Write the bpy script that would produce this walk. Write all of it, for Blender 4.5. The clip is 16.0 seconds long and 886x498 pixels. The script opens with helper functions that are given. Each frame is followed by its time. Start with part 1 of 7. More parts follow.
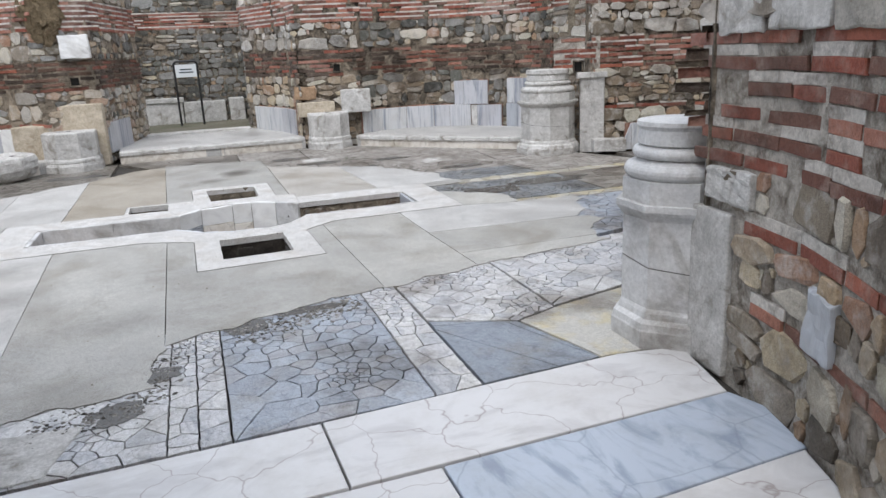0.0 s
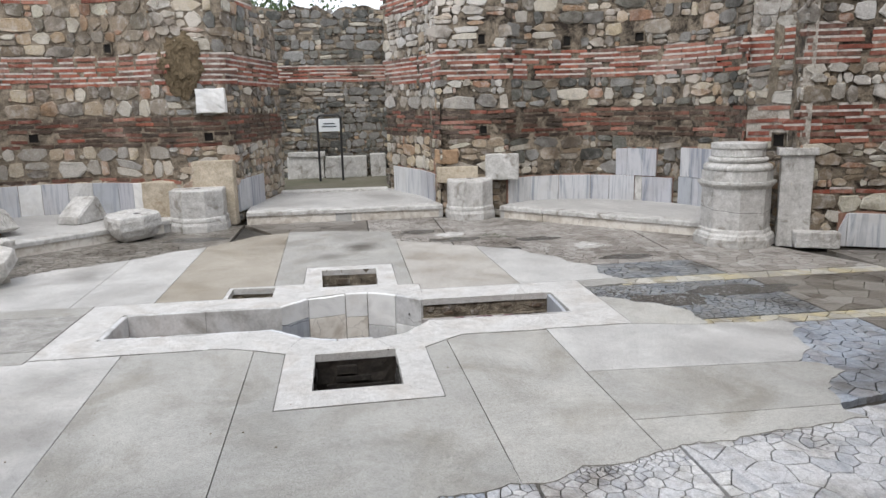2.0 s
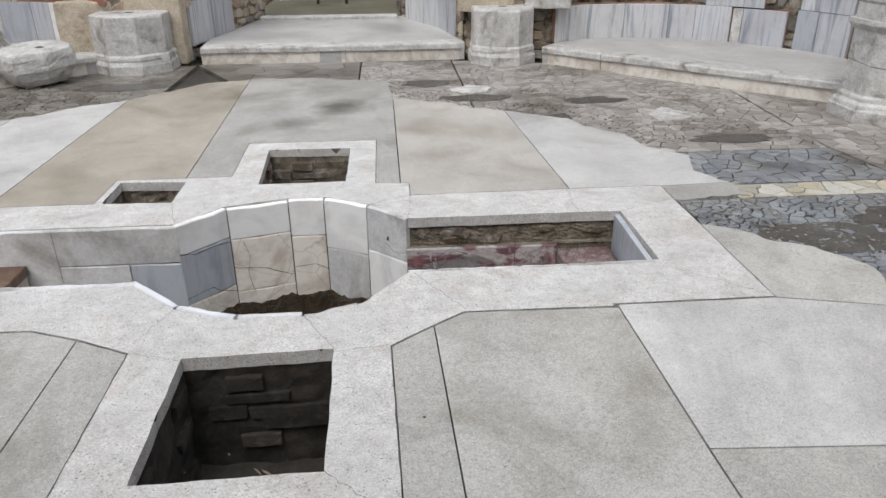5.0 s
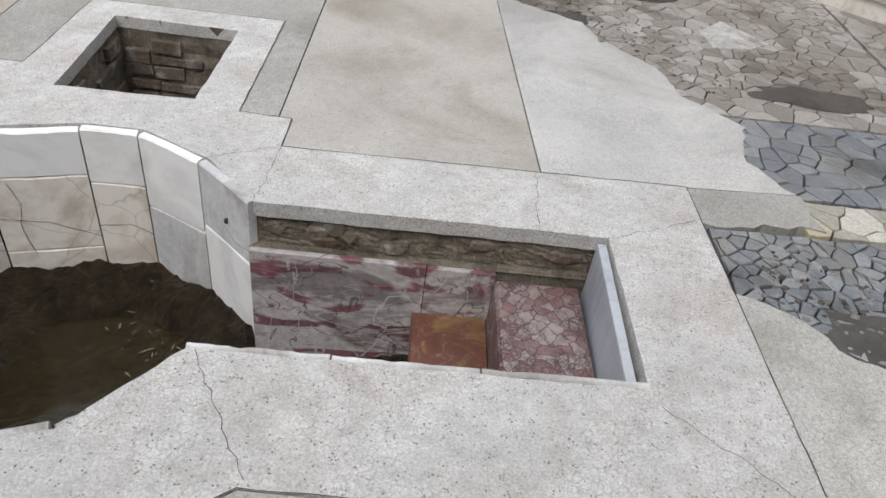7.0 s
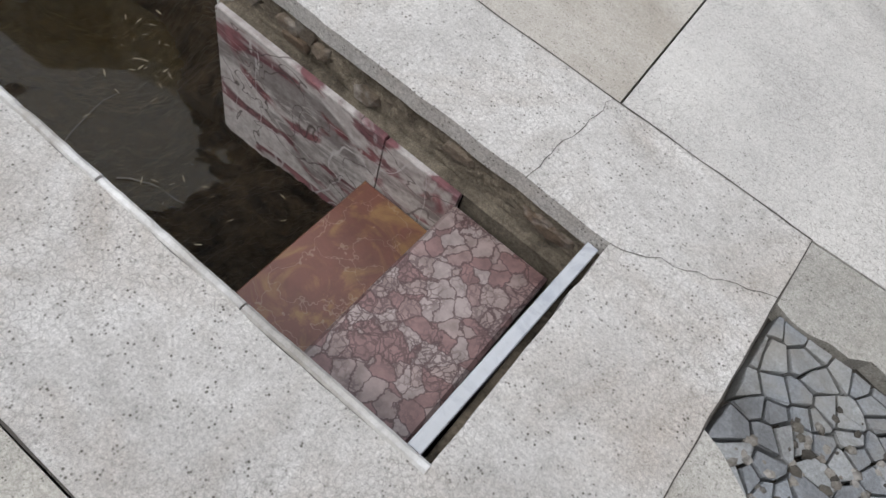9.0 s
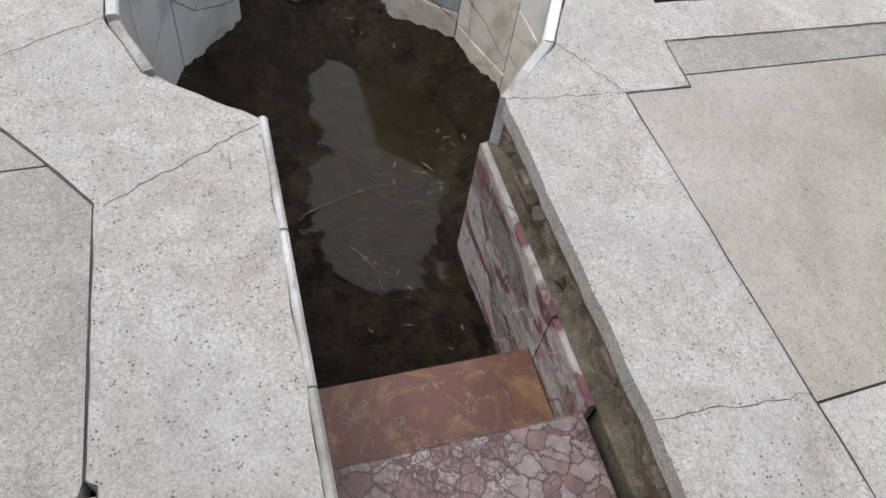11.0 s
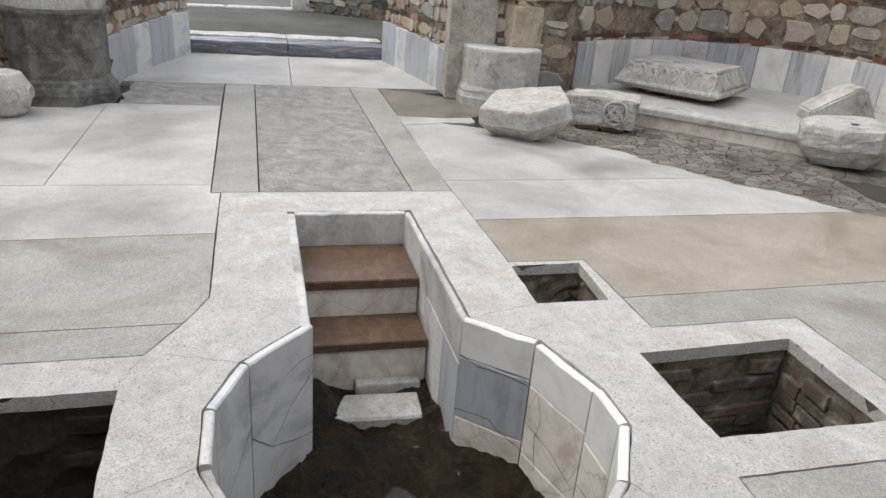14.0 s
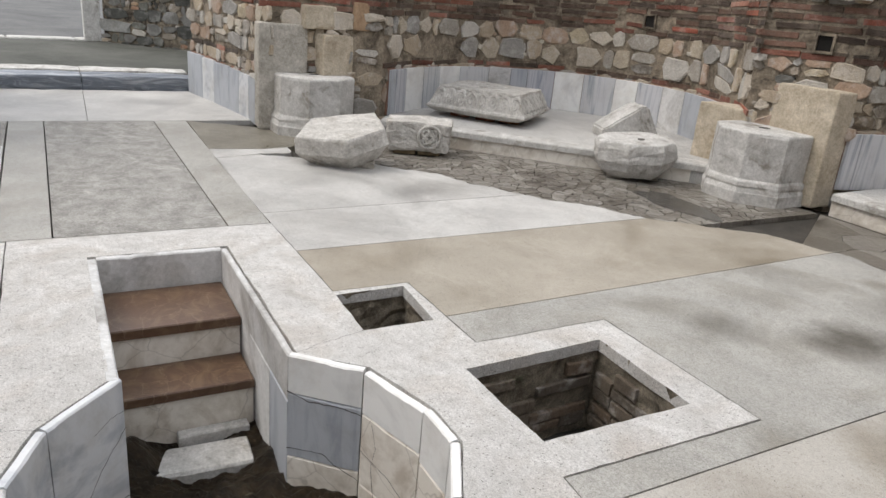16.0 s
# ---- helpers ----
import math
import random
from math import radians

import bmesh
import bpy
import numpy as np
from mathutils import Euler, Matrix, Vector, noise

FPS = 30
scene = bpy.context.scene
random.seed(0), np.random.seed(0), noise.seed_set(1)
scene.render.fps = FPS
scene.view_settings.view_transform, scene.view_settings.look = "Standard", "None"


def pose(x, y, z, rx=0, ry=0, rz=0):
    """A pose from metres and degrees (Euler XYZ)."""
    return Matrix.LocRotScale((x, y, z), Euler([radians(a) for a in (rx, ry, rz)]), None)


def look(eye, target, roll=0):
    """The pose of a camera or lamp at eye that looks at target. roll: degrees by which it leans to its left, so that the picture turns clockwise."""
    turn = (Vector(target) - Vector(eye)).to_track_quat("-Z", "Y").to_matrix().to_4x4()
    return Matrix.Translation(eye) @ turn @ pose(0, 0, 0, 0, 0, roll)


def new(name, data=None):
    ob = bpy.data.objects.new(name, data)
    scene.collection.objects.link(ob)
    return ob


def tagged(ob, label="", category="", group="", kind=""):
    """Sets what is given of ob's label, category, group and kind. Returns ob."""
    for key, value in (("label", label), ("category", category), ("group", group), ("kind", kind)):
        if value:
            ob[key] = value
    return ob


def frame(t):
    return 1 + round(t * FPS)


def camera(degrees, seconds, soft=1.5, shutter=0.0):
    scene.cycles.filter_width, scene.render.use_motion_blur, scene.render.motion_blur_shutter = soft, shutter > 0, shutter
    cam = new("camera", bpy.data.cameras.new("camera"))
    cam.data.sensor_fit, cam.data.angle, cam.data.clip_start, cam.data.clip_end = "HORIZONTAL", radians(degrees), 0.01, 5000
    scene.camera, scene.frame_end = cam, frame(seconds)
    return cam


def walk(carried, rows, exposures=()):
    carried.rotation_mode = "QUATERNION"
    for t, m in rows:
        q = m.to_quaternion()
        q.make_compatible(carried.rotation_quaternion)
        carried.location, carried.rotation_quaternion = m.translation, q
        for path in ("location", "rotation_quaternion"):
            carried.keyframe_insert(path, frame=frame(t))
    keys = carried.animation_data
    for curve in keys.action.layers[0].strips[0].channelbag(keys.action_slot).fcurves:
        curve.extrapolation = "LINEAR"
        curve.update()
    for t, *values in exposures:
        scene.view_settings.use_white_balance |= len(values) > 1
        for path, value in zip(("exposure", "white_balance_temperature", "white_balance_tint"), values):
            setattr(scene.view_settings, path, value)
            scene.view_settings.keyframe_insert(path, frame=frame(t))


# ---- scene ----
cam = camera(63.7, 16.0)
PATH = [
    (0, (-0.282, -7.261, 1.532), (0.329, -5.436, 0.988), -2.7),
    (0.5, (-0.098, -6.901, 1.558), (0.388, -5.009, 1.128), -1.4),
    (1, (0.097, -6.488, 1.689), (0.369, -4.552, 1.269), 0.9),
    (1.5, (0.099, -6.092, 1.707), (0.335, -4.149, 1.297), 0.7),
    (2, (0.083, -5.672, 1.670), (0.331, -3.728, 1.272), -1.25),
    (2.5, (0.201, -5.254, 1.602), (0.309, -3.31, 1.145), -0.7),
    (3, (0.237, -4.839, 1.585), (0.257, -2.908, 1.063), -2.1),
    (3.5, (0.275, -4.455, 1.575), (0.252, -2.553, 0.954), -4.2),
    (4, (0.43, -4.015, 1.492), (0.46, -2.143, 0.789), -4.1),
    (4.2, (0.461, -3.846, 1.473), (0.547, -1.99, 0.731), -3.1),
    (6.3, (0.856, -2.126, 1.438), (0.926, -0.389, 0.449), 3.5),
    (6.5, (0.918, -1.961, 1.413), (0.974, -0.248, 0.382), 4.4),
    (7, (1.14, -1.525, 1.35), (1.257, 0.042, 0.114), 8.4),
    (7.5, (1.289, -1.17, 1.28), (1.491, 0.193, -0.17), 11.4),
    (8, (1.406, -0.971, 1.249), (1.503, 0.22, -0.355), 14.8),
    (8.2, (1.499, -0.907, 1.223), (1.514, 0.23, -0.422), 17.3),
    (10.5, (1.981, -0.36, 1.242), (1.068, 0.216, -0.441), 15.9),
    (11, (1.965, -0.357, 1.26), (0.873, 0.142, -0.339), 11.4),
    (11.5, (1.927, -0.412, 1.291), (0.703, 0.068, -0.216), 9.6),
    (12, (1.911, -0.44, 1.307), (0.552, 0.032, -0.081), 7.9),
    (12.5, (1.906, -0.449, 1.342), (0.41, 0.015, 0.099), 6.2),
    (13, (1.896, -0.453, 1.37), (0.276, 0.019, 0.297), 5.2),
    (13.5, (1.896, -0.462, 1.393), (0.178, 0.022, 0.49), 4.7),
    (14, (1.898, -0.462, 1.391), (0.121, 0.027, 0.614), 4.6),
    (14.5, (1.9, -0.473, 1.398), (0.102, 0.04, 0.687), 4.8),
    (15, (1.907, -0.471, 1.398), (0.11, 0.086, 0.718), 4.9),
    (15.5, (1.906, -0.454, 1.402), (0.15, 0.22, 0.722), 4.8),
    (16, (1.901, -0.414, 1.394), (0.263, 0.515, 0.723), 5.2),
]
walk(cam, [(t, look(eye, target, roll)) for t, eye, target, roll in PATH], [(0, 0.76, 6150, 10), (1.5, 0.74, 6320, 10), (4, 0.68, 6370, 10), (7, 0.64, 6420, 10), (12, 0.62, 6500, 10), (16, 0.70, 6680, 10)])

# ---- daylight: bright overcast ----
world = bpy.data.worlds.new("overcast_sky")
scene.world = world
world.use_nodes = True
wn = world.node_tree.nodes
wl = world.node_tree.links
sky = wn.new("ShaderNodeTexSky")
sky.sky_type = "NISHITA"
sky.sun_disc = False
SUN_EL, SUN_AZ = 58.0, 206.0
sky.sun_elevation, sky.sun_rotation = radians(SUN_EL), radians(SUN_AZ)
sky.air_density, sky.dust_density = 1.0, 5.0
soft_sky = wn.new("ShaderNodeMixRGB")
soft_sky.inputs[0].default_value = 0.82
soft_sky.inputs[2].default_value = (7.4, 7.7, 8.2, 1)
wl.new(sky.outputs[0], soft_sky.inputs[1])
wl.new(soft_sky.outputs[0], wn["Background"].inputs[0])
wn["Background"].inputs[1].default_value = 0.13
sun = new("sun", bpy.data.lights.new("sun", "SUN"))
sun.data.energy, sun.data.angle, sun.data.color = 0.85, radians(25), (1, 0.97, 0.93)
sun.matrix_world = pose(0, 0, 20, 90 - SUN_EL, 0, 180 - SUN_AZ)


# ---- materials ----
def nodes_of(name):
    m = bpy.data.materials.new(name)
    m.use_nodes = True
    return m, m.node_tree.nodes, m.node_tree.links, m.node_tree.nodes["Principled BSDF"]


def ramp(n, stops, mode="LINEAR"):
    r = n.new("ShaderNodeValToRGB")
    r.color_ramp.interpolation = mode
    els = r.color_ramp.elements
    while len(els) < len(stops):
        els.new(0.5)
    for e, (p, c) in zip(els, stops):
        e.position, e.color = p, (*c, 1)
    return r


def noise_node(n, l, scale, detail=6, rough=0.6, stretch=(1, 1, 1), dist=0.0):
    g = n.new("ShaderNodeNewGeometry")
    mp = n.new("ShaderNodeMapping")
    mp.inputs["Scale"].default_value = stretch
    t = n.new("ShaderNodeTexNoise")
    t.inputs["Scale"].default_value, t.inputs["Detail"].default_value = scale, detail
    t.inputs["Roughness"].default_value, t.inputs["Distortion"].default_value = rough, dist
    l.new(g.outputs["Position"], mp.inputs[0])
    l.new(mp.outputs[0], t.inputs[0])
    return t


def mix(n, l, kind, fac, a, b):
    m = n.new("ShaderNodeMixRGB")
    m.blend_type = kind
    for k, v in ((0, fac), (1, a), (2, b)):
        if isinstance(v, (int, float)):
            m.inputs[k].default_value = v if k == 0 else (v, v, v, 1)
        elif isinstance(v, tuple):
            m.inputs[k].default_value = (*v, 1)
        else:
            l.new(v, m.inputs[k])
    return m.outputs[0]


def bump(n, l, b, height, strength, dist=0.01):
    k = n.new("ShaderNodeBump")
    k.inputs["Strength"].default_value, k.inputs["Distance"].default_value = strength, dist
    l.new(height, k.inputs["Height"])
    l.new(k.outputs[0], b.inputs["Normal"])


def surface(name, dark, light, big=1.2, fine=40, grain=0.25, rough=0.8, bumpy=0.35, spread=(0.35, 0.68), stain=None, stain_scale=0.9, stain_at=(0.56, 0.7), speck=None, wet=0.0, tone=0.0, spots=(), mid=0.9, relief=0.006, craze=0.0, grit=0.0):
    """A mottled mineral surface: two tones, fine grain, optional stains and dark specks."""
    m, n, l, b = nodes_of(name)
    t1 = noise_node(n, l, big, 10, 0.72, dist=0.4)
    r1 = ramp(n, [(spread[0], dark), (spread[1], light)])
    l.new(t1.outputs[0], r1.inputs[0])
    t2 = noise_node(n, l, fine, 9, 0.85)
    r2 = ramp(n, [(0.36, (0.38,) * 3), (0.6, (1.0,) * 3)])
    l.new(t2.outputs[0], r2.inputs[0])
    col = mix(n, l, "MULTIPLY", grain, r1.outputs[0], r2.outputs[0])
    t8 = noise_node(n, l, 19, 8, 0.75)
    r8 = ramp(n, [(0.36, (0.66, 0.65, 0.63)), (0.58, (1.0, 1.0, 1.0))])
    l.new(t8.outputs[0], r8.inputs[0])
    col = mix(n, l, "MULTIPLY", min(1.0, grain * mid), col, r8.outputs[0])
    if grit:
        tg = noise_node(n, l, 280, 6, 0.9)
        rg = ramp(n, [(0.36, (0.50, 0.49, 0.47)), (0.48, (1.0, 1.0, 1.0)), (0.62, (1.34, 1.34, 1.34))])
        l.new(tg.outputs[0], rg.inputs[0])
        col = mix(n, l, "MULTIPLY", grit, col, rg.outputs[0])
    if stain:
        t3 = noise_node(n, l, stain_scale, 8, 0.65, dist=0.8)
        r3 = ramp(n, [(stain_at[0], (0, 0, 0)), (stain_at[1], (1, 1, 1))])
        l.new(t3.outputs[0], r3.inputs[0])
        col = mix(n, l, "MIX", r3.outputs[0], col, mix(n, l, "MULTIPLY", 1.0, col, stain))
        if wet:
            inv = n.new("ShaderNodeMapRange")
            inv.inputs["To Min"].default_value, inv.inputs["To Max"].default_value = rough, rough - wet
            l.new(r3.outputs[0], inv.inputs[0])
            l.new(inv.outputs[0], b.inputs["Roughness"])
    if not wet:
        b.inputs["Roughness"].default_value = rough
    if speck:
        g = n.new("ShaderNodeNewGeometry")
        v = n.new("ShaderNodeTexVoronoi")
        v.inputs["Scale"].default_value = speck
        l.new(g.outputs["Position"], v.inputs[0])
        r4 = ramp(n, [(0.14, (0.2, 0.19, 0.17)), (0.34, (1, 1, 1))])
        l.new(v.outputs["Distance"], r4.inputs[0])
        t5 = noise_node(n, l, speck * 0.35, 3)
        r5 = ramp(n, [(0.47, (0, 0, 0)), (0.6, (1, 1, 1))])
        l.new(t5.outputs[0], r5.inputs[0])
        col = mix(n, l, "MULTIPLY", r5.outputs[0], col, r4.outputs[0])
    if craze:
        g = n.new("ShaderNodeNewGeometry")
        wob = noise_node(n, l, 35, 3)
        add = n.new("ShaderNodeMixRGB")
        add.blend_type, add.inputs[0].default_value = "ADD", 0.03
        l.new(g.outputs["Position"], add.inputs[1])
        l.new(wob.outputs["Color"], add.inputs[2])
        v = n.new("ShaderNodeTexVoronoi")
        v.feature, v.inputs["Scale"].default_value = "DISTANCE_TO_EDGE", 48
        l.new(add.outputs[0], v.inputs[0])
        rv = ramp(n, [(0.0, (craze,) * 3), (0.07, (0, 0, 0))])
        l.new(v.outputs["Distance"], rv.inputs[0])
        t9 = noise_node(n, l, 2.4, 5)
        r9 = ramp(n, [(0.40, (0, 0, 0)), (0.56, (1, 1, 1))])
        l.new(t9.outputs[0], r9.inputs[0])
        col = mix(n, l, "MIX", mix(n, l, "MULTIPLY", 1.0, rv.outputs[0], r9.outputs[0]), col, (0.16, 0.145, 0.125))
    for sx, sy, sr, depth in spots:
        g = n.new("ShaderNodeNewGeometry")
        wob = noise_node(n, l, 3.0, 8, 0.7)
        warp = n.new("ShaderNodeMixRGB")
        warp.blend_type, warp.inputs[0].default_value = "ADD", sr * 1.6
        l.new(g.outputs["Position"], warp.inputs[1])
        l.new(wob.outputs["Color"], warp.inputs[2])
        far = n.new("ShaderNodeVectorMath")
        far.operation = "DISTANCE"
        far.inputs[1].default_value = (sx + sr * 0.8, sy + sr * 0.8, sr * 0.8)
        l.new(warp.outputs[0], far.inputs[0])
        rs = ramp(n, [(sr * 0.25, (depth,) * 3), (sr * 1.1, (0, 0, 0))])
        l.new(far.outputs["Value"], rs.inputs[0])
        col = mix(n, l, "MULTIPLY", rs.outputs[0], col, (0.30, 0.28, 0.25))
    if tone:
        oi = n.new("ShaderNodeObjectInfo")
        r6 = ramp(n, [(0, (1 - tone,) * 3), (1, (1, 1, 1))])
        l.new(oi.outputs["Random"], r6.inputs[0])
        col = mix(n, l, "MULTIPLY", 1.0, col, r6.outputs[0])
    l.new(col, b.inputs["Base Color"])
    bump(n, l, b, t2.outputs[0], bumpy, relief)
    return m


def marble(name, base, vein, scale=3.0, stretch=(1, 1, 1), rough=0.45, amount=0.6, dirt=(0.55, 0.5, 0.42), vary=0.0, grime=0.5, crackle=0.0, line=(0.12, 0.08, 0.07), line_scale=9.0, line_w=0.03, wobble=0.16):
    """Veined marble: warped bands, with soft grime over it."""
    m, n, l, b = nodes_of(name)
    t = noise_node(n, l, scale, 8, 0.6, stretch, 1.6)
    r = ramp(n, [(0.36, vein), (0.5, base), (0.58, base), (0.72, vein)])
    l.new(t.outputs[0], r.inputs[0])
    col = mix(n, l, "MIX", amount, base, r.outputs[0])
    if crackle:
        g = n.new("ShaderNodeNewGeometry")
        wob = noise_node(n, l, line_scale * 0.7, 4)
        add = n.new("ShaderNodeMixRGB")
        add.blend_type, add.inputs[0].default_value = "ADD", wobble
        l.new(g.outputs["Position"], add.inputs[1])
        l.new(wob.outputs["Color"], add.inputs[2])
        v = n.new("ShaderNodeTexVoronoi")
        v.feature = "DISTANCE_TO_EDGE"
        v.inputs["Scale"].default_value = line_scale
        l.new(add.outputs[0], v.inputs[0])
        rv = ramp(n, [(0.0, (crackle,) * 3), (line_w, (0, 0, 0))])
        l.new(v.outputs["Distance"], rv.inputs[0])
        col = mix(n, l, "MIX", rv.outputs[0], col, line)
    t2 = noise_node(n, l, 2.3, 8, 0.7)
    r2 = ramp(n, [(0.48, (0, 0, 0)), (0.72, (grime,) * 3)])
    l.new(t2.outputs[0], r2.inputs[0])
    col = mix(n, l, "MIX", r2.outputs[0], col, mix(n, l, "MULTIPLY", 1.0, col, dirt))
    if vary:
        oi = n.new("ShaderNodeObjectInfo")
        r3 = ramp(n, [(0, (1 - vary, 1 - vary, 1 - vary * 0.8)), (1, (1, 1, 1))])
        l.new(oi.outputs["Random"], r3.inputs[0])
        col = mix(n, l, "MULTIPLY", 1.0, col, r3.outputs[0])
    l.new(col, b.inputs["Base Color"])
    t4 = noise_node(n, l, 60, 4)
    bump(n, l, b, t4.outputs[0], 0.18, 0.004)
    b.inputs["Roughness"].default_value = rough
    return m


def pieces_mat(name, tones, island, rough=0.9, grain=0.5, fine=45, bumpy=0.5, wash=(0.62, 0.6, 0.57), wash_amt=0.45, big=9, plaster=0.0, soot=0.75, veins=0.0):
    """Masonry pieces: every piece takes its own tone, weathered with lime and grain."""
    m, n, l, b = nodes_of(name)
    if island:
        src = n.new("ShaderNodeNewGeometry").outputs["Random Per Island"]
    else:
        src = n.new("ShaderNodeObjectInfo").outputs["Random"]
    r = ramp(n, [(i / len(tones), c) for i, c in enumerate(tones)], "CONSTANT")
    l.new(src, r.inputs[0])
    t = noise_node(n, l, fine, 6, 0.7)
    r2 = ramp(n, [(0.3, (0.4,) * 3), (0.68, (1.15,) * 3)])
    l.new(t.outputs[0], r2.inputs[0])
    col = mix(n, l, "MULTIPLY", grain, r.outputs[0], r2.outputs[0])
    tf = noise_node(n, l, 170, 4, 0.75)
    rf = ramp(n, [(0.38, (0.5, 0.49, 0.47)), (0.6, (1.1, 1.1, 1.1))])
    l.new(tf.outputs[0], rf.inputs[0])
    col = mix(n, l, "MULTIPLY", 0.55, col, rf.outputs[0])
    t3 = noise_node(n, l, big, 6, 0.65)
    r3 = ramp(n, [(0.5, (0, 0, 0)), (0.68, (wash_amt,) * 3)])
    l.new(t3.outputs[0], r3.inputs[0])
    col = mix(n, l, "MIX", r3.outputs[0], col, wash)
    if veins:
        t8 = noise_node(n, l, 3.2, 8, 0.65, (1.7, 0.7, 1), 1.8)
        r8 = ramp(n, [(0.34, (0.62, 0.64, 0.68)), (0.47, (1.06, 1.06, 1.06)), (0.56, (1.0, 1.0, 1.0)), (0.68, (0.74, 0.75, 0.78))])
        l.new(t8.outputs[0], r8.inputs[0])
        col = mix(n, l, "MULTIPLY", veins, col, r8.outputs[0])
        g9 = n.new("ShaderNodeNewGeometry")
        w9 = noise_node(n, l, 9, 4)
        a9 = n.new("ShaderNodeMixRGB")
        a9.blend_type, a9.inputs[0].default_value = "ADD", 0.12
        l.new(g9.outputs["Position"], a9.inputs[1])
        l.new(w9.outputs["Color"], a9.inputs[2])
        v9 = n.new("ShaderNodeTexVoronoi")
        v9.feature = "DISTANCE_TO_EDGE"
        v9.inputs["Scale"].default_value = 11
        l.new(a9.outputs[0], v9.inputs[0])
        k9 = ramp(n, [(0.0, (0.28, 0.27, 0.26)), (0.022, (1, 1, 1))])
        l.new(v9.outputs["Distance"], k9.inputs[0])
        col = mix(n, l, "MULTIPLY", veins * 0.8, col, k9.outputs[0])
    if plaster:
        t7 = noise_node(n, l, 0.85, 8, 0.72)
        r7 = ramp(n, [(0.50, (0, 0, 0)), (0.64, (plaster,) * 3)])
        l.new(t7.outputs[0], r7.inputs[0])
        col = mix(n, l, "MIX", r7.outputs[0], col, (0.68, 0.62, 0.55))
    t5 = noise_node(n, l, 1.3, 6, 0.65)
    r5 = ramp(n, [(0.36, (0.30, 0.26, 0.22)), (0.50, (1.0, 1.0, 1.0))])
    l.new(t5.outputs[0], r5.inputs[0])
    col = mix(n, l, "MULTIPLY", soot, col, r5.outputs[0])
    l.new(col, b.inputs["Base Color"])
    b.inputs["Roughness"].default_value = rough
    bump(n, l, b, t.outputs[0], bumpy, 0.02)
    return m


STONES = [(0.44, 0.355, 0.255), (0.22, 0.182, 0.14), (0.55, 0.46, 0.32), (0.325, 0.258, 0.185), (0.57, 0.53, 0.46), (0.168, 0.146, 0.118), (0.48, 0.36, 0.232), (0.275, 0.23, 0.172), (0.58, 0.545, 0.44), (0.235, 0.184, 0.128), (0.44, 0.30, 0.19), (0.345, 0.298, 0.24), (0.19, 0.164, 0.122), (0.63, 0.58, 0.48), (0.38, 0.222, 0.142)]
BEIGES = [(0.54, 0.465, 0.36), (0.48, 0.39, 0.285), (0.42, 0.385, 0.335), (0.60, 0.53, 0.435), (0.36, 0.345, 0.32), (0.52, 0.43, 0.32), (0.58, 0.55, 0.50), (0.46, 0.33, 0.24)]
# Dark greys; in the north passage they stand in for its shade.
GREYS = [(0.20, 0.195, 0.18), (0.13, 0.13, 0.118), (0.27, 0.26, 0.24), (0.095, 0.096, 0.085), (0.33, 0.325, 0.305), (0.165, 0.165, 0.14), (0.22, 0.21, 0.18)]
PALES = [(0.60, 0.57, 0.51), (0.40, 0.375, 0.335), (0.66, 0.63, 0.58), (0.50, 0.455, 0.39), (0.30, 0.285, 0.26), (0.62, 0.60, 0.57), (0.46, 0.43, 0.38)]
REDS = [(0.36, 0.105, 0.065), (0.27, 0.085, 0.055), (0.42, 0.14, 0.085), (0.19, 0.08, 0.055), (0.38, 0.17, 0.12), (0.31, 0.10, 0.065), (0.44, 0.20, 0.14), (0.22, 0.11, 0.08)]
M_STONE, M_STONE_J = pieces_mat("rubble_stone", STONES, False, plaster=0.62, bumpy=0.9), pieces_mat("rubble_stone_far", STONES, True, plaster=0.62, bumpy=0.9)
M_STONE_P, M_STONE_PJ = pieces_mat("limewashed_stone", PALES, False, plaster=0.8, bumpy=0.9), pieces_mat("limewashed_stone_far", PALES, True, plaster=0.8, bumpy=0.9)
M_STONE_G, M_STONE_GJ = pieces_mat("dark_grey_stone", GREYS, False, plaster=0.1, bumpy=0.9, wash_amt=0.25), pieces_mat("dark_grey_stone_far", GREYS, True, plaster=0.1, bumpy=0.9, wash_amt=0.25)
M_STONE_B, M_STONE_BJ = pieces_mat("beige_stone", BEIGES, False, plaster=0.2, bumpy=0.9, soot=0.25), pieces_mat("beige_stone_far", BEIGES, True, plaster=0.2, bumpy=0.9, soot=0.25)
M_BRICK, M_BRICK_J = pieces_mat("old_brick", REDS, False, plaster=0.22, bumpy=0.8, wash_amt=0.32, wash=(0.5, 0.44, 0.38)), pieces_mat("old_brick_far", REDS, True, plaster=0.22, bumpy=0.8, wash_amt=0.32, wash=(0.5, 0.44, 0.38))
BROWNS = [(0.13, 0.072, 0.048), (0.20, 0.075, 0.05), (0.095, 0.062, 0.045), (0.26, 0.10, 0.065), (0.15, 0.088, 0.06), (0.11, 0.078, 0.058), (0.22, 0.12, 0.085), (0.075, 0.052, 0.038)]
M_BRICK_D, M_BRICK_DJ = pieces_mat("sooty_brick", BROWNS, False, plaster=0.1, bumpy=0.9, wash_amt=0.28, wash=(0.36, 0.30, 0.24)), pieces_mat("sooty_brick_far", BROWNS, True, plaster=0.1, bumpy=0.9, wash_amt=0.28, wash=(0.36, 0.30, 0.24))
PAVE = [(0.50, 0.49, 0.47), (0.42, 0.42, 0.42), (0.56, 0.54, 0.50), (0.46, 0.44, 0.40), (0.38, 0.39, 0.40)]
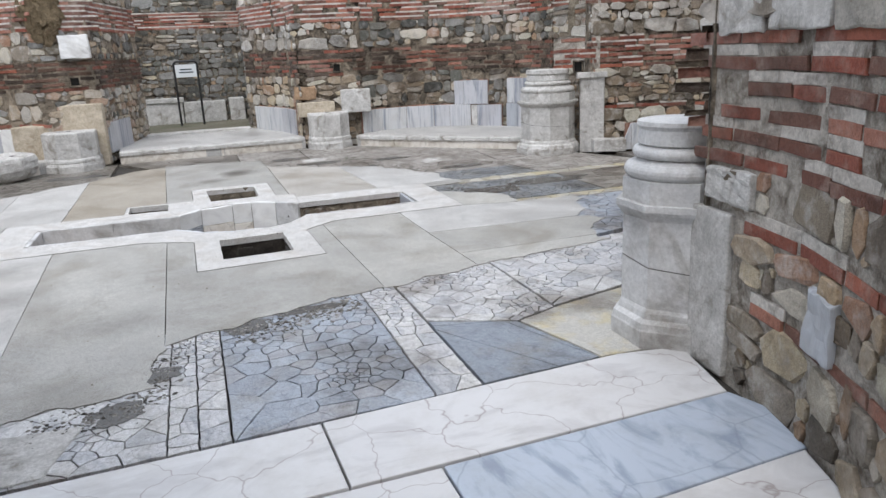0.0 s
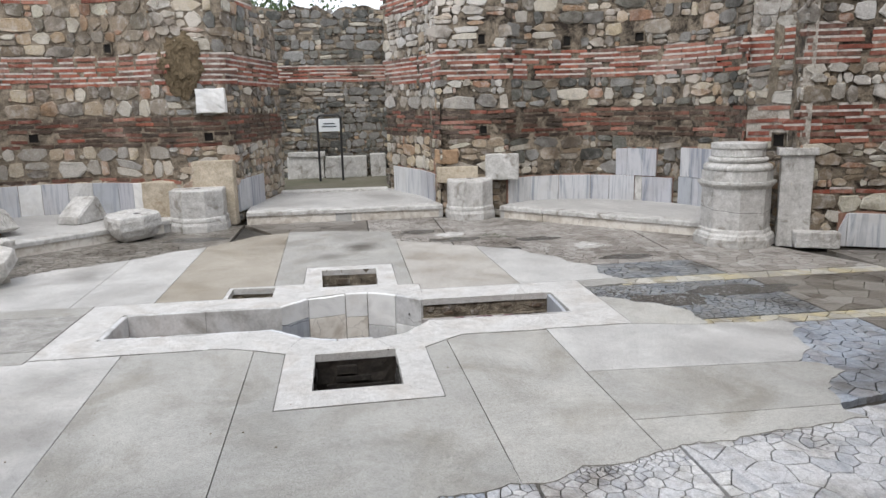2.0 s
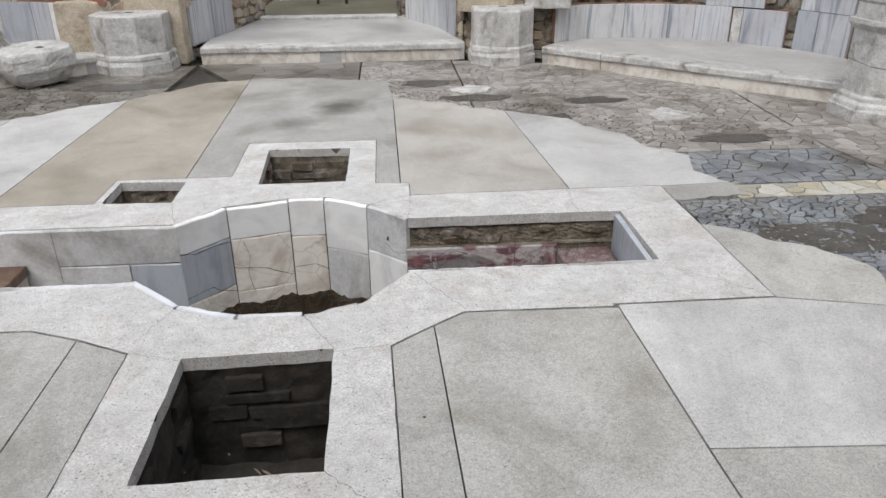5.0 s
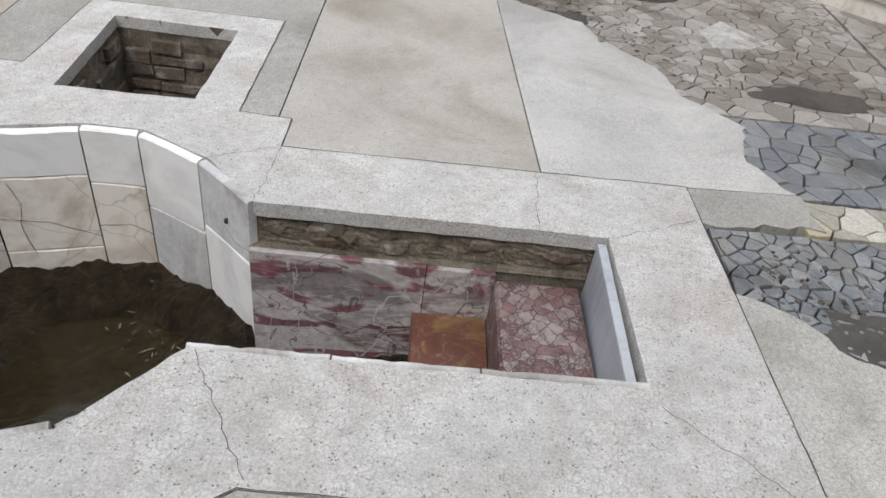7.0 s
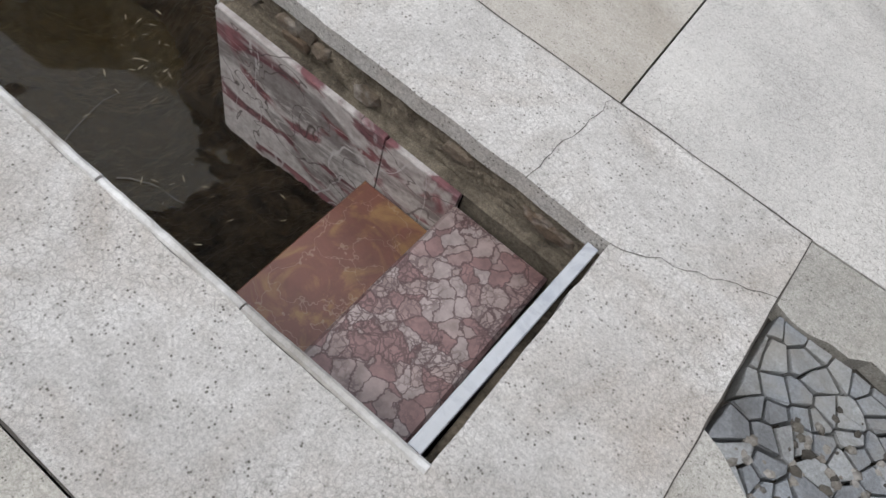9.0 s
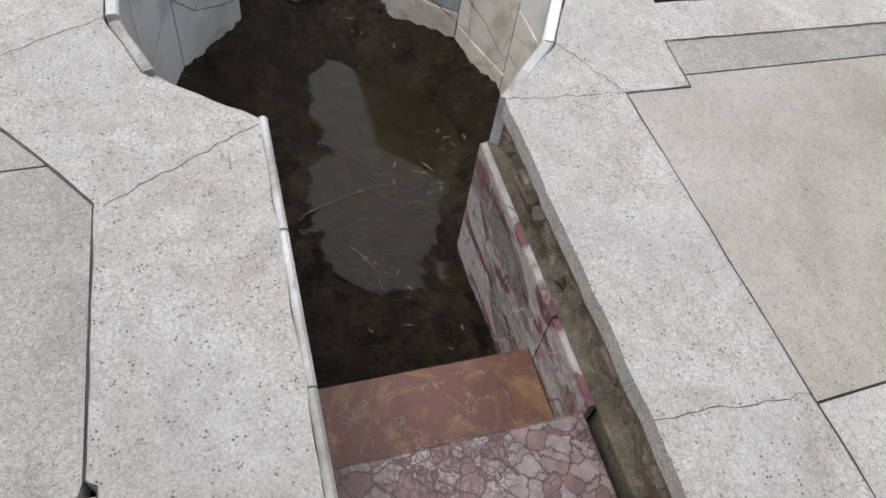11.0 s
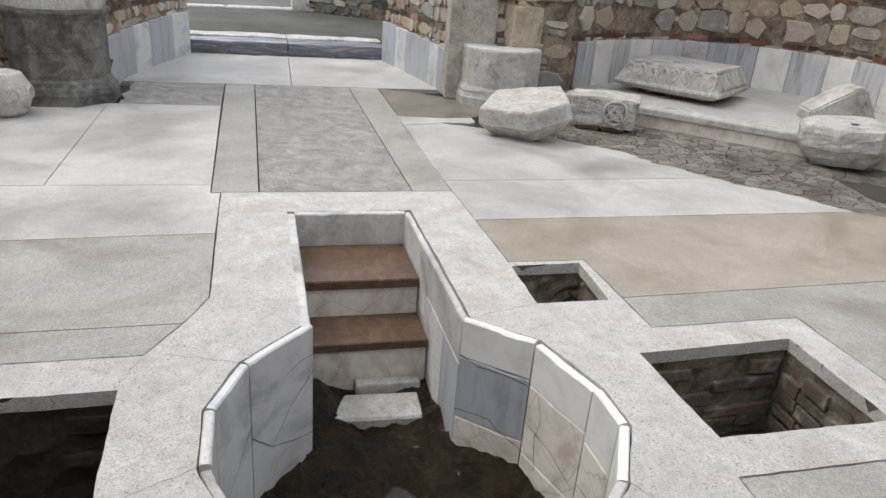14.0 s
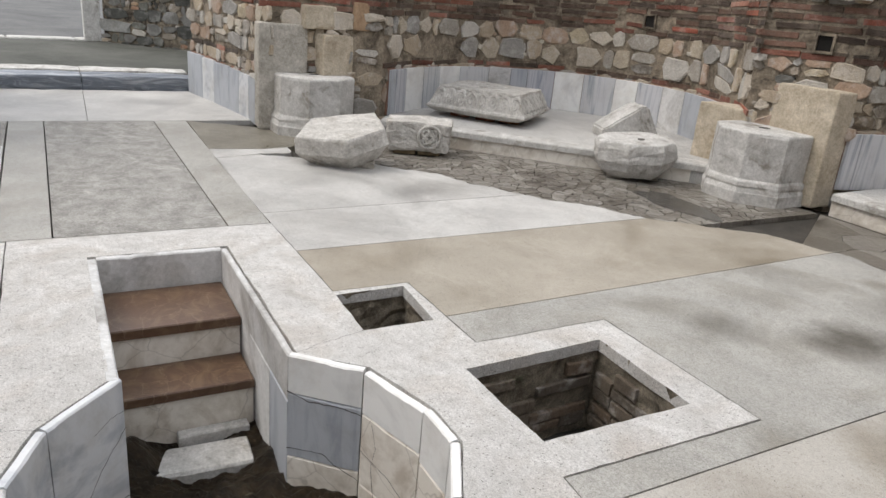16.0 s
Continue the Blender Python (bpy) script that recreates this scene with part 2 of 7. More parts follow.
# Brown mortar; its near-black tone also paints the shade of deep gaps.
M_MORTAR = surface("lime_mortar", (0.034, 0.025, 0.017), (0.38, 0.315, 0.235), 5.5, 45, 0.8, 0.95, 1.0, spread=(0.40, 0.60), relief=0.015)
M_TANCORE = surface("tan_mortar", (0.10, 0.078, 0.055), (0.42, 0.35, 0.265), 6.0, 45, 0.7, 0.95, 1.0, spread=(0.36, 0.60), relief=0.015)
M_LIMECORE = surface("pale_lime_mortar", (0.17, 0.135, 0.10), (0.64, 0.59, 0.52), 7.0, 50, 0.7, 0.95, 1.0, spread=(0.36, 0.56), relief=0.015)
M_LIME_D = surface("sooty_lime_joint", (0.055, 0.041, 0.029), (0.33, 0.27, 0.205), 4.5, 45, 0.7, 0.95, 1.0, spread=(0.38, 0.64), relief=0.012)
M_LIME = surface("lime_joint", (0.22, 0.18, 0.14), (0.76, 0.715, 0.65), 6.0, 40, 0.6, 0.95, 1.0, spread=(0.32, 0.52), relief=0.012)
SPOTS = [(0.16, 2.86, 0.30, 1.0), (-0.16, 2.36, 0.22, 0.6), (0.0, 3.5, 0.3, 0.4), (-1.0, -2.7, 0.35, 0.25), (0.95, -1.9, 0.3, 0.2)]
SPOTS_PALE = [(-1.85, -1.2, 0.5, 0.5), (-1.8, -2.0, 0.55, 0.5), (-3.6, -1.3, 0.45, 0.4), (-3.0, -1.1, 0.3, 0.3), (-3.2, 1.2, 0.35, 0.3), (-2.7, 2.2, 0.3, 0.3)]
M_CONC = surface("cast_slab", (0.43, 0.42, 0.39), (0.60, 0.585, 0.54), 1.1, 130, 0.75, 0.6, 0.5, stain=(0.66, 0.63, 0.58), stain_scale=1.8, stain_at=(0.48, 0.70), wet=0.22, speck=150, tone=0.16, spots=SPOTS, mid=0.4, craze=0.42, grit=0.7)
M_CONC_L = surface("pale_cast_slab", (0.52, 0.51, 0.49), (0.70, 0.685, 0.655), 1.5, 170, 0.55, 0.6, 0.45, stain=(0.66, 0.655, 0.65), stain_at=(0.48, 0.68), wet=0.25, speck=150, tone=0.1, spots=SPOTS_PALE, mid=0.4, craze=0.4, grit=0.6)
M_CONC_B = surface("brown_cast_slab", (0.32, 0.285, 0.23), (0.46, 0.42, 0.355), 1.4, 170, 0.5, 0.6, 0.35, stain=(0.68, 0.64, 0.58), stain_at=(0.48, 0.68), wet=0.25, speck=150, mid=0.3, grit=0.5)
M_CONC_T = surface("taupe_cast_slab", (0.40, 0.375, 0.335), (0.54, 0.515, 0.47), 1.2, 150, 0.55, 0.6, 0.4, stain=(0.70, 0.66, 0.60), stain_scale=1.5, stain_at=(0.48, 0.70), wet=0.22, speck=150, mid=0.3, grit=0.5)
M_CONC_D = surface("gravelly_slab", (0.29, 0.28, 0.255), (0.64, 0.62, 0.585), 7, 90, 1.0, 0.9, 1.0, spread=(0.3, 0.7), speck=120, relief=0.01, grit=1.0, mid=0.3)
M_CONC_W = surface("wet_brown_slab", (0.16, 0.145, 0.115), (0.29, 0.265, 0.22), 2.0, 150, 0.5, 0.45, 0.3, stain=(0.6, 0.57, 0.5), stain_scale=2.5, wet=0.2, grit=0.4)
M_SURR = surface("terrazzo_surround", (0.60, 0.585, 0.56), (0.85, 0.835, 0.81), 2.4, 130, 0.75, 0.8, 0.9, stain=(0.80, 0.75, 0.70), stain_scale=2.6, stain_at=(0.48, 0.74), speck=100, mid=0.7, craze=0.42, grit=0.45)
M_DIRT = surface("wet_dirt", (0.022, 0.019, 0.015), (0.075, 0.065, 0.052), 3.0, 60, 0.6, 0.75, 0.9)
M_GROUND = surface("mossy_ground", (0.10, 0.10, 0.06), (0.22, 0.20, 0.15), 0.8, 30, 0.5, 0.95, 0.8)
M_MUD = surface("wet_mud", (0.014, 0.0095, 0.0055), (0.15, 0.108, 0.066), 10.0, 38, 0.9, 0.3, 1.0, relief=0.06)
M_MARBLE = marble("grey_marble", (0.62, 0.625, 0.625), (0.29, 0.32, 0.36), 2.4, (3.4, 3.4, 0.22), 0.45, 0.9, vary=0.25, grime=0.35)
M_DOORSTEP = marble("dark_blue_marble", (0.13, 0.15, 0.18), (0.36, 0.38, 0.41), 3.0, (2.5, 0.4, 3.0), 0.4, 0.9)
M_WHITE = marble("white_marble", (0.76, 0.757, 0.74), (0.52, 0.515, 0.51), 2.5, (1, 1, 1), 0.5, 0.5)
M_FLOORW = marble("pale_floor_marble", (0.60, 0.595, 0.59), (0.43, 0.42, 0.42), 1.6, (1, 1.6, 1), 0.3, 0.6, vary=0.1, grime=0.35, crackle=0.7, line=(0.22, 0.17, 0.16), line_scale=2.3, line_w=0.010, wobble=0.55)
M_FLOORB = marble("blue_floor_marble", (0.41, 0.46, 0.53), (0.24, 0.285, 0.36), 2.4, (1.6, 0.6, 1), 0.28, 0.95, vary=0.08, grime=0.4, crackle=0.5, line=(0.20, 0.23, 0.29), line_scale=2.2, line_w=0.014)
M_FLOORY = marble("yellowed_floor_marble", (0.66, 0.63, 0.53), (0.50, 0.42, 0.22), 1.6, (1, 1, 1), 0.4, 0.6)
M_BLUEWHITE = marble("cloudy_blue_marble", (0.60, 0.61, 0.62), (0.36, 0.385, 0.42), 2.2, (1, 1, 1), 0.5, 0.8, grime=0.6)
M_BLUE = marble("blue_grey_marble", (0.40, 0.42, 0.45), (0.28, 0.30, 0.34), 3, (3, 3, 0.4), 0.5, 0.7)


def breccia(name, tones, line, scale, rough=0.5):
    """Broken pebbles of pink and grey stone set in dark angular seams."""
    m, n, l, b = nodes_of(name)
    g = n.new("ShaderNodeNewGeometry")
    wob = noise_node(n, l, scale * 0.6, 5)
    add = n.new("ShaderNodeMixRGB")
    add.blend_type, add.inputs[0].default_value = "ADD", 1.6 / scale
    l.new(g.outputs["Position"], add.inputs[1])
    l.new(wob.outputs["Color"], add.inputs[2])
    size = noise_node(n, l, 6, 2)
    seams = []
    for k in (1.0, 2.4):
        v = n.new("ShaderNodeTexVoronoi")
        v.feature, v.inputs["Scale"].default_value = "DISTANCE_TO_EDGE", scale * k
        l.new(add.outputs[0], v.inputs[0])
        r = ramp(n, [(0.0, (1, 1, 1)), (0.025 * k, (1, 1, 1)), (0.055 * k, (0, 0, 0))])
        l.new(v.outputs["Distance"], r.inputs[0])
        seams.append(r.outputs[0])
    c = n.new("ShaderNodeTexVoronoi")
    c.inputs["Scale"].default_value = scale
    l.new(add.outputs[0], c.inputs[0])
    rc = ramp(n, [(i / len(tones), t) for i, t in enumerate(tones)], "CONSTANT")
    l.new(c.outputs["Color"], rc.inputs[0])
    t = noise_node(n, l, 30, 6)
    rt = ramp(n, [(0.35, (0.6, 0.58, 0.57)), (0.62, (1.1, 1.1, 1.1))])
    l.new(t.outputs[0], rt.inputs[0])
    col = mix(n, l, "MULTIPLY", 0.8, rc.outputs[0], rt.outputs[0])
    rs = ramp(n, [(0.44, (0, 0, 0)), (0.56, (0.75, 0.75, 0.75))])
    l.new(size.outputs[0], rs.inputs[0])
    fine = mix(n, l, "MULTIPLY", 1.0, seams[1], rs.outputs[0])
    col = mix(n, l, "MIX", fine, col, line)
    col = mix(n, l, "MIX", mix(n, l, "MULTIPLY", 1.0, seams[0], 0.85), col, line)
    l.new(col, b.inputs["Base Color"])
    b.inputs["Roughness"].default_value = rough
    bump(n, l, b, t.outputs[0], 0.3, 0.004)
    return m


M_RED = breccia("red_breccia", [(0.20, 0.15, 0.14), (0.235, 0.182, 0.17), (0.17, 0.10, 0.095), (0.25, 0.205, 0.195), (0.20, 0.135, 0.127)], (0.05, 0.024, 0.024), 23)


def veined_purple(name):
    """Grey marble with wine-red clouds, white veins and small dark seams."""
    m, n, l, b = nodes_of(name)
    base = noise_node(n, l, 2.4, 6, 0.6, (1, 1, 2.2), 1.2)
    rb = ramp(n, [(0.38, (0.20, 0.182, 0.176)), (0.52, (0.46, 0.435, 0.425)), (0.66, (0.35, 0.32, 0.31))])
    l.new(base.outputs[0], rb.inputs[0])
    red = noise_node(n, l, 3.4, 5, 0.5, (0.8, 1, 2.0), 1.8)
    rr = ramp(n, [(0.53, (0, 0, 0)), (0.59, (0.85, 0.85, 0.85))])
    l.new(red.outputs[0], rr.inputs[0])
    shade = noise_node(n, l, 14, 4)
    rsh = ramp(n, [(0.4, (0.10, 0.022, 0.034)), (0.6, (0.21, 0.06, 0.072))])
    l.new(shade.outputs[0], rsh.inputs[0])
    col = mix(n, l, "MIX", rr.outputs[0], rb.outputs[0], rsh.outputs[0])
    for stretch, lo, hi, tone in (((1.3, 1, 0.5), 0.497, 0.503, (0.46, 0.44, 0.44)), ((0.6, 1, 2.6), 0.497, 0.502, (0.40, 0.37, 0.36)), ((1.6, 1, 1.6), 0.497, 0.5015, (0.07, 0.05, 0.05))):
        v = noise_node(n, l, 2.6, 3, 0.5, stretch, 0.8)
        rv = ramp(n, [(lo - 0.004, (0, 0, 0)), (lo, (0.85, 0.85, 0.85)), (hi, (0.85, 0.85, 0.85)), (hi + 0.004, (0, 0, 0))])
        l.new(v.outputs[0], rv.inputs[0])
        col = mix(n, l, "MIX", rv.outputs[0], col, tone)
    g = noise_node(n, l, 40, 5, 0.7)
    rg = ramp(n, [(0.36, (0.72, 0.70, 0.68)), (0.6, (1.05, 1.05, 1.05))])
    l.new(g.outputs[0], rg.inputs[0])
    l.new(mix(n, l, "MULTIPLY", 0.8, col, rg.outputs[0]), b.inputs["Base Color"])
    b.inputs["Roughness"].default_value = 0.45
    bump(n, l, b, g.outputs[0], 0.25, 0.004)
    return m


M_PURPLE = veined_purple("purple_veined_marble")
M_TREAD = marble("brown_red_tread", (0.095, 0.053, 0.032), (0.155, 0.10, 0.06), 6, (1, 1, 1), 0.4, 0.8, grime=0.5, crackle=0.4, line=(0.30, 0.22, 0.15), line_scale=8, line_w=0.02)
M_TREAD2 = marble("orange_red_tread", (0.125, 0.048, 0.032), (0.20, 0.112, 0.045), 6.5, (1, 1, 1), 0.4, 0.95, grime=0.8, dirt=(0.30, 0.27, 0.24), crackle=0.45, line=(0.30, 0.23, 0.17), line_scale=7, line_w=0.016, wobble=0.4)
M_IRON = surface("black_iron", (0.012, 0.012, 0.013), (0.03, 0.03, 0.03), 8, 60, 0.2, 0.5, 0.1)
M_SIGN = surface("sign_face", (0.72, 0.75, 0.76), (0.78, 0.8, 0.81), 3, 60, 0.05, 0.4, 0.02)
M_INK = surface("sign_ink", (0.03, 0.05, 0.06), (0.05, 0.07, 0.08), 5, 60, 0.1, 0.5, 0.0)
M_LEAF = surface("green_leaf", (0.03, 0.06, 0.015), (0.08, 0.13, 0.035), 8, 60, 0.3, 0.6, 0.2)
M_DRY = surface("dry_leaf", (0.16, 0.13, 0.08), (0.34, 0.29, 0.2), 8, 60, 0.3, 0.7, 0.2)
M_TWIG = surface("grey_twig", (0.08, 0.07, 0.055), (0.18, 0.16, 0.13), 20, 80, 0.4, 0.7, 0.3)
M_ROAD = surface("far_paving", (0.095, 0.096, 0.096), (0.18, 0.179, 0.176), 0.9, 25, 0.5, 0.95, 0.8)


def pave_mat(name, tones, island, rough=0.35):
    lichen = "yellow" in name
    veined = 0.85 if "white" in name or "blue" in name or "slate" in name else 0.3 if lichen else 0.0
    return pieces_mat(name, tones, island, rough, 0.5, 60, 0.3, (0.50, 0.40, 0.13) if lichen else (0.20, 0.185, 0.155), 0.65 if lichen else 0.6, 4, veins=veined)


T_WHITE = [(0.64, 0.635, 0.635), (0.60, 0.60, 0.61), (0.67, 0.665, 0.655), (0.61, 0.61, 0.62), (0.50, 0.51, 0.53)]
T_BLUE = [(0.40, 0.44, 0.50), (0.37, 0.41, 0.47), (0.43, 0.465, 0.515), (0.39, 0.40, 0.43), (0.33, 0.36, 0.41)]
T_SLATE = [(0.31, 0.345, 0.40), (0.285, 0.32, 0.37), (0.33, 0.36, 0.405)]
T_DARK = [(0.225, 0.243, 0.262), (0.275, 0.288, 0.295), (0.19, 0.203, 0.218)]
T_BROWN = [(0.22, 0.20, 0.175), (0.25, 0.23, 0.20), (0.18, 0.16, 0.136), (0.31, 0.29, 0.26), (0.145, 0.128, 0.106)]
T_FAWN = [(0.36, 0.33, 0.30), (0.41, 0.38, 0.35), (0.31, 0.285, 0.255), (0.46, 0.44, 0.41), (0.27, 0.245, 0.215)]
T_YEL = [(0.54, 0.51, 0.43), (0.50, 0.45, 0.33), (0.60, 0.575, 0.51), (0.40, 0.375, 0.32), (0.56, 0.545, 0.50)]
M_PAVE = {k: (pave_mat("cracked_" + k, v, False), pave_mat("cracked_" + k + "_rest", v, True)) for k, v in (("white", T_WHITE), ("blue", T_BLUE), ("slate", T_SLATE), ("dark", T_DARK), ("brown", T_BROWN), ("fawn", T_FAWN), ("yellow", T_YEL))}

water_m, _n, _l, _b = nodes_of("still_water")
_b.inputs["Base Color"].default_value = (0.30, 0.22, 0.09, 1)
_b.inputs["Roughness"].default_value = 0.03
_b.inputs["Transmission Weight"].default_value = 0.95
_b.inputs["IOR"].default_value = 1.33
_t = noise_node(_n, _l, 6, 2)
bump(_n, _l, _b, _t.outputs[0], 0.04, 0.01)
M_WATER = water_m

# ---- builders ----
rng = random.Random(11)


def mesh_of(bm, name, material=None, smooth=False):
    me = bpy.data.meshes.new(name)
    bm.normal_update()
    bm.to_mesh(me)
    bm.free()
    if material:
        me.materials.append(material)
    if smooth:
        me.shade_smooth()
    return me


def part(name, bm, material, parent=None, label="", smooth=False):
    ob = new(name, mesh_of(bm, name, material, smooth))
    ob.parent = parent
    if label:
        tagged(ob, label)
    return ob


def thing(name, label, category, group="", kind="", at=(0, 0, 0), rz=0.0):
    ob = new(name)
    ob.matrix_world = pose(*at, 0, 0, rz)
    ob.empty_display_size = 0.1
    return tagged(ob, label, category, group, kind)


def prism(poly, z0, z1, bevel=0.0, jit=0.0):
    """An upright prism over a plan polygon, its top edge eased by bevel."""
    bm = bmesh.new()
    area = sum(poly[i - 1][0] * poly[i][1] - poly[i][0] * poly[i - 1][1] for i in range(len(poly)))
    if area < 0:
        poly = poly[::-1]
    cx, cy = sum(p[0] for p in poly) / len(poly), sum(p[1] for p in poly) / len(poly)
    rings = [[bm.verts.new((x, y, z0)) for x, y in poly]]
    if bevel:
        rings.append([bm.verts.new((x, y, z1 - bevel)) for x, y in poly])
        inner = []
        k = len(poly)
        for i, (x, y) in enumerate(poly):
            a, c = Vector(poly[i - 1]), Vector(poly[(i + 1) % k])
            p = Vector((x, y))
            e1, e2 = (p - a).normalized(), (c - p).normalized()
            nrm = Vector((-e1.y - e2.y, e1.x + e2.x))
            nrm = nrm.normalized() * bevel if nrm.length > 1e-6 else Vector((0, 0))
            inner.append(bm.verts.new((x + nrm.x, y + nrm.y, z1 + rng.uniform(-jit, jit))))
        rings.append(inner)
    else:
        rings.append([bm.verts.new((x, y, z1 + rng.uniform(-jit, jit))) for x, y in poly])
    for r0, r1 in zip(rings, rings[1:]):
        for i in range(len(r0)):
            bm.faces.new((r0[i - 1], r0[i], r1[i], r1[i - 1]))
    bm.faces.new(rings[-1])
    return bm


def slab(x0, y0, z0, x1, y1, z1, bevel=0.004):
    return prism([(x0, y0), (x1, y0), (x1, y1), (x0, y1)], z0, z1, bevel)


def box(size, m=None, bevel=0.0, seg=1):
    bm = bmesh.new()
    bmesh.ops.create_cube(bm, size=1, matrix=(m or Matrix()) @ Matrix.Diagonal((*size, 1)))
    if bevel:
        bmesh.ops.bevel(bm, geom=bm.edges[:], offset=bevel, segments=seg, affect="EDGES", profile=0.6)
    return bm


def upright_slab(a, b, z0, z1, thick, bevel=0.003, top_b=None):
    """A panel standing on the plan line a-b, thick to the line's right."""
    a, b = Vector(a), Vector(b)
    d = (b - a).normalized()
    n = Vector((d.y, -d.x)) * thick
    bm = prism([tuple(a), tuple(b), tuple(b + n), tuple(a + n)], z0, z1, bevel)
    if top_b is not None:
        for v in bm.verts:
            if v.co.z > z1 - bevel * 2:
                k = (v.co.xy - a).dot(d) / (b - a).length
                v.co.z += (top_b - z1) * max(0.0, k * 1.6 - 0.6)
    return bm


def worn_panel(a, b, z0, z1, thick, wear=0.012, seed=0):
    """A standing slab on the plan line a-b, its top edge chipped and uneven."""
    a, b = Vector(a), Vector(b)
    d = (b - a).normalized()
    n = Vector((d.y, -d.x))
    k = max(4, int((b - a).length / 0.025))
    bm = bmesh.new()
    rows = []
    for i in range(k + 1):
        p = a.lerp(b, i / k)
        h0 = noise.noise(Vector((p.x * 9, p.y * 9, seed)))
        h1 = noise.noise(Vector((p.x * 31, p.y * 31, seed + 4)))
        drop = max(0, h0 * 0.8 + h1 * 0.6) * wear
        back = max(0, h1) * wear * 0.6
        q = [(p, z0), (p, z1 - 0.006 - drop * 1.4), (p + n * (0.006 + back), z1 - drop), (p + n * (thick - 0.005), z1 - drop * 0.7), (p + n * thick, z1 - 0.006 - drop), (p + n * thick, z0)]
        rows.append([bm.verts.new((v.x, v.y, z)) for v, z in q])
    for q0, q1 in zip(rows, rows[1:]):
        for j in range(6):
            bm.faces.new((q0[j], q1[j], q1[(j + 1) % 6], q0[(j + 1) % 6]))
    bm.faces.new(rows[0])
    bm.faces.new(rows[-1][::-1])
    bmesh.ops.recalc_face_normals(bm, faces=bm.faces[:])
    return bm


def ragged(loop, step=0.05, amp=0.006, seed=0):
    """A plan loop with slightly broken edges."""
    out = []
    for i in range(len(loop)):
        a, b = Vector(loop[i]), Vector(loop[(i + 1) % len(loop)])
        d = (b - a).normalized()
        n = Vector((d.y, -d.x))
        out.append(tuple(a))
        k = int((b - a).length / step)
        for j in range(1, k):
            p = a.lerp(b, j / k)
            out.append(tuple(p + n * amp * (noise.noise(Vector((p.x * 8, p.y * 8, seed))) + 0.7 * noise.noise(Vector((p.x * 27, p.y * 27, seed))))))
    return out


def lathe(profile, seg, flat=True, turn=0.0, jit=0.0):
    bm = bmesh.new()
    rings = []
    for r, z in profile:
        rings.append([bm.verts.new(((r + rng.uniform(-jit, jit)) * math.cos(turn + 2 * math.pi * i / seg), (r + rng.uniform(-jit, jit)) * math.sin(turn + 2 * math.pi * i / seg), z)) for i in range(seg)])
    for r0, r1 in zip(rings, rings[1:]):
        for i in range(seg):
            bm.faces.new((r0[i - 1], r0[i], r1[i], r1[i - 1]))
    bm.faces.new(rings[-1])
    bm.faces.new(rings[0][::-1])
    return bm


def rough_block(size, seed, taper=1.0, amp=0.03, cuts=10, freq=3.0, shear=0.0):
    """A weathered block: a box cut fine, tapered and knocked about by noise."""
    bm = box(size, None, min(size) * 0.09, 2)
    bmesh.ops.subdivide_edges(bm, edges=[e for e in bm.edges if e.calc_length() > min(size) * 0.3], cuts=cuts, use_grid_fill=True)
    off = Vector((seed * 7.3, seed * 3.1, seed))
    for v in bm.verts:
        k = 0.5 + v.co.z / size[2]
        s = taper + (1 - taper) * k
        v.co.x, v.co.y = v.co.x * s + shear * v.co.z, v.co.y * s
        v.co += noise.noise_vector(v.co * freq + off) * amp * 0.6 + noise.noise_vector(v.co * freq * 4 + off) * amp * 0.4 + noise.noise_vector(v.co * freq * 10 + off) * amp * 0.3
    return bm


# ---- masonry pieces ----
def stone_mesh(seed):
    r = random.Random(seed)
    bm = bmesh.new()
    k = r.choice((5, 6, 7, 7, 8, 9))
    pts = []
    for i in range(k):
        a = 2 * math.pi * (i + r.uniform(-0.25, 0.25)) / k
        c, s = math.cos(a), math.sin(a)
        q = (abs(c) ** 5 + abs(s) ** 5) ** (-1 / 5) * r.uniform(0.82, 1.06) * 0.5
        pts.append((c * q, s * q))
    rings = []
    for y, s in ((0.35, 1.0), (-0.72, 0.985), (-1.0, 0.88)):
        rings.append([bm.verts.new((x * s, y + (r.uniform(-0.34, 0.3) if y == -1.0 else 0), z * s)) for x, z in pts])
    for r0, r1 in zip(rings, rings[1:]):
        for i in range(k):
            bm.faces.new((r0[i - 1], r0[i], r1[i], r1[i - 1]))
    bm.faces.new(rings[-1])
    bmesh.ops.recalc_face_normals(bm, faces=bm.faces[:])
    return bm


def brick_mesh(seed):
    r = random.Random(seed)
    bm = bmesh.new()
    pts = [(-0.5, -0.5), (0, -0.5 + r.uniform(-0.06, 0.06)), (0.5, -0.5), (0.5, 0.5), (0, 0.5 + r.uniform(-0.06, 0.06)), (-0.5, 0.5)]
    pts = [(x + r.uniform(-0.025, 0.025), z + r.uniform(-0.06, 0.06)) for x, z in pts]
    rings = []
    for y, sx, sz in ((0.35, 1, 1), (-0.85, 1, 1), (-1.0, 0.98, 0.86)):
        rings.append([bm.verts.new((x * sx, y + (r.uniform(-0.06, 0.06) if y == -1.0 else 0), z * sz)) for x, z in pts])
    for r0, r1 in zip(rings, rings[1:]):
        for i in range(6):
            bm.faces.new((r0[i - 1], r0[i], r1[i], r1[i - 1]))
    bm.faces.new(rings[-1])
    bmesh.ops.recalc_face_normals(bm, faces=bm.faces[:])
    return bm


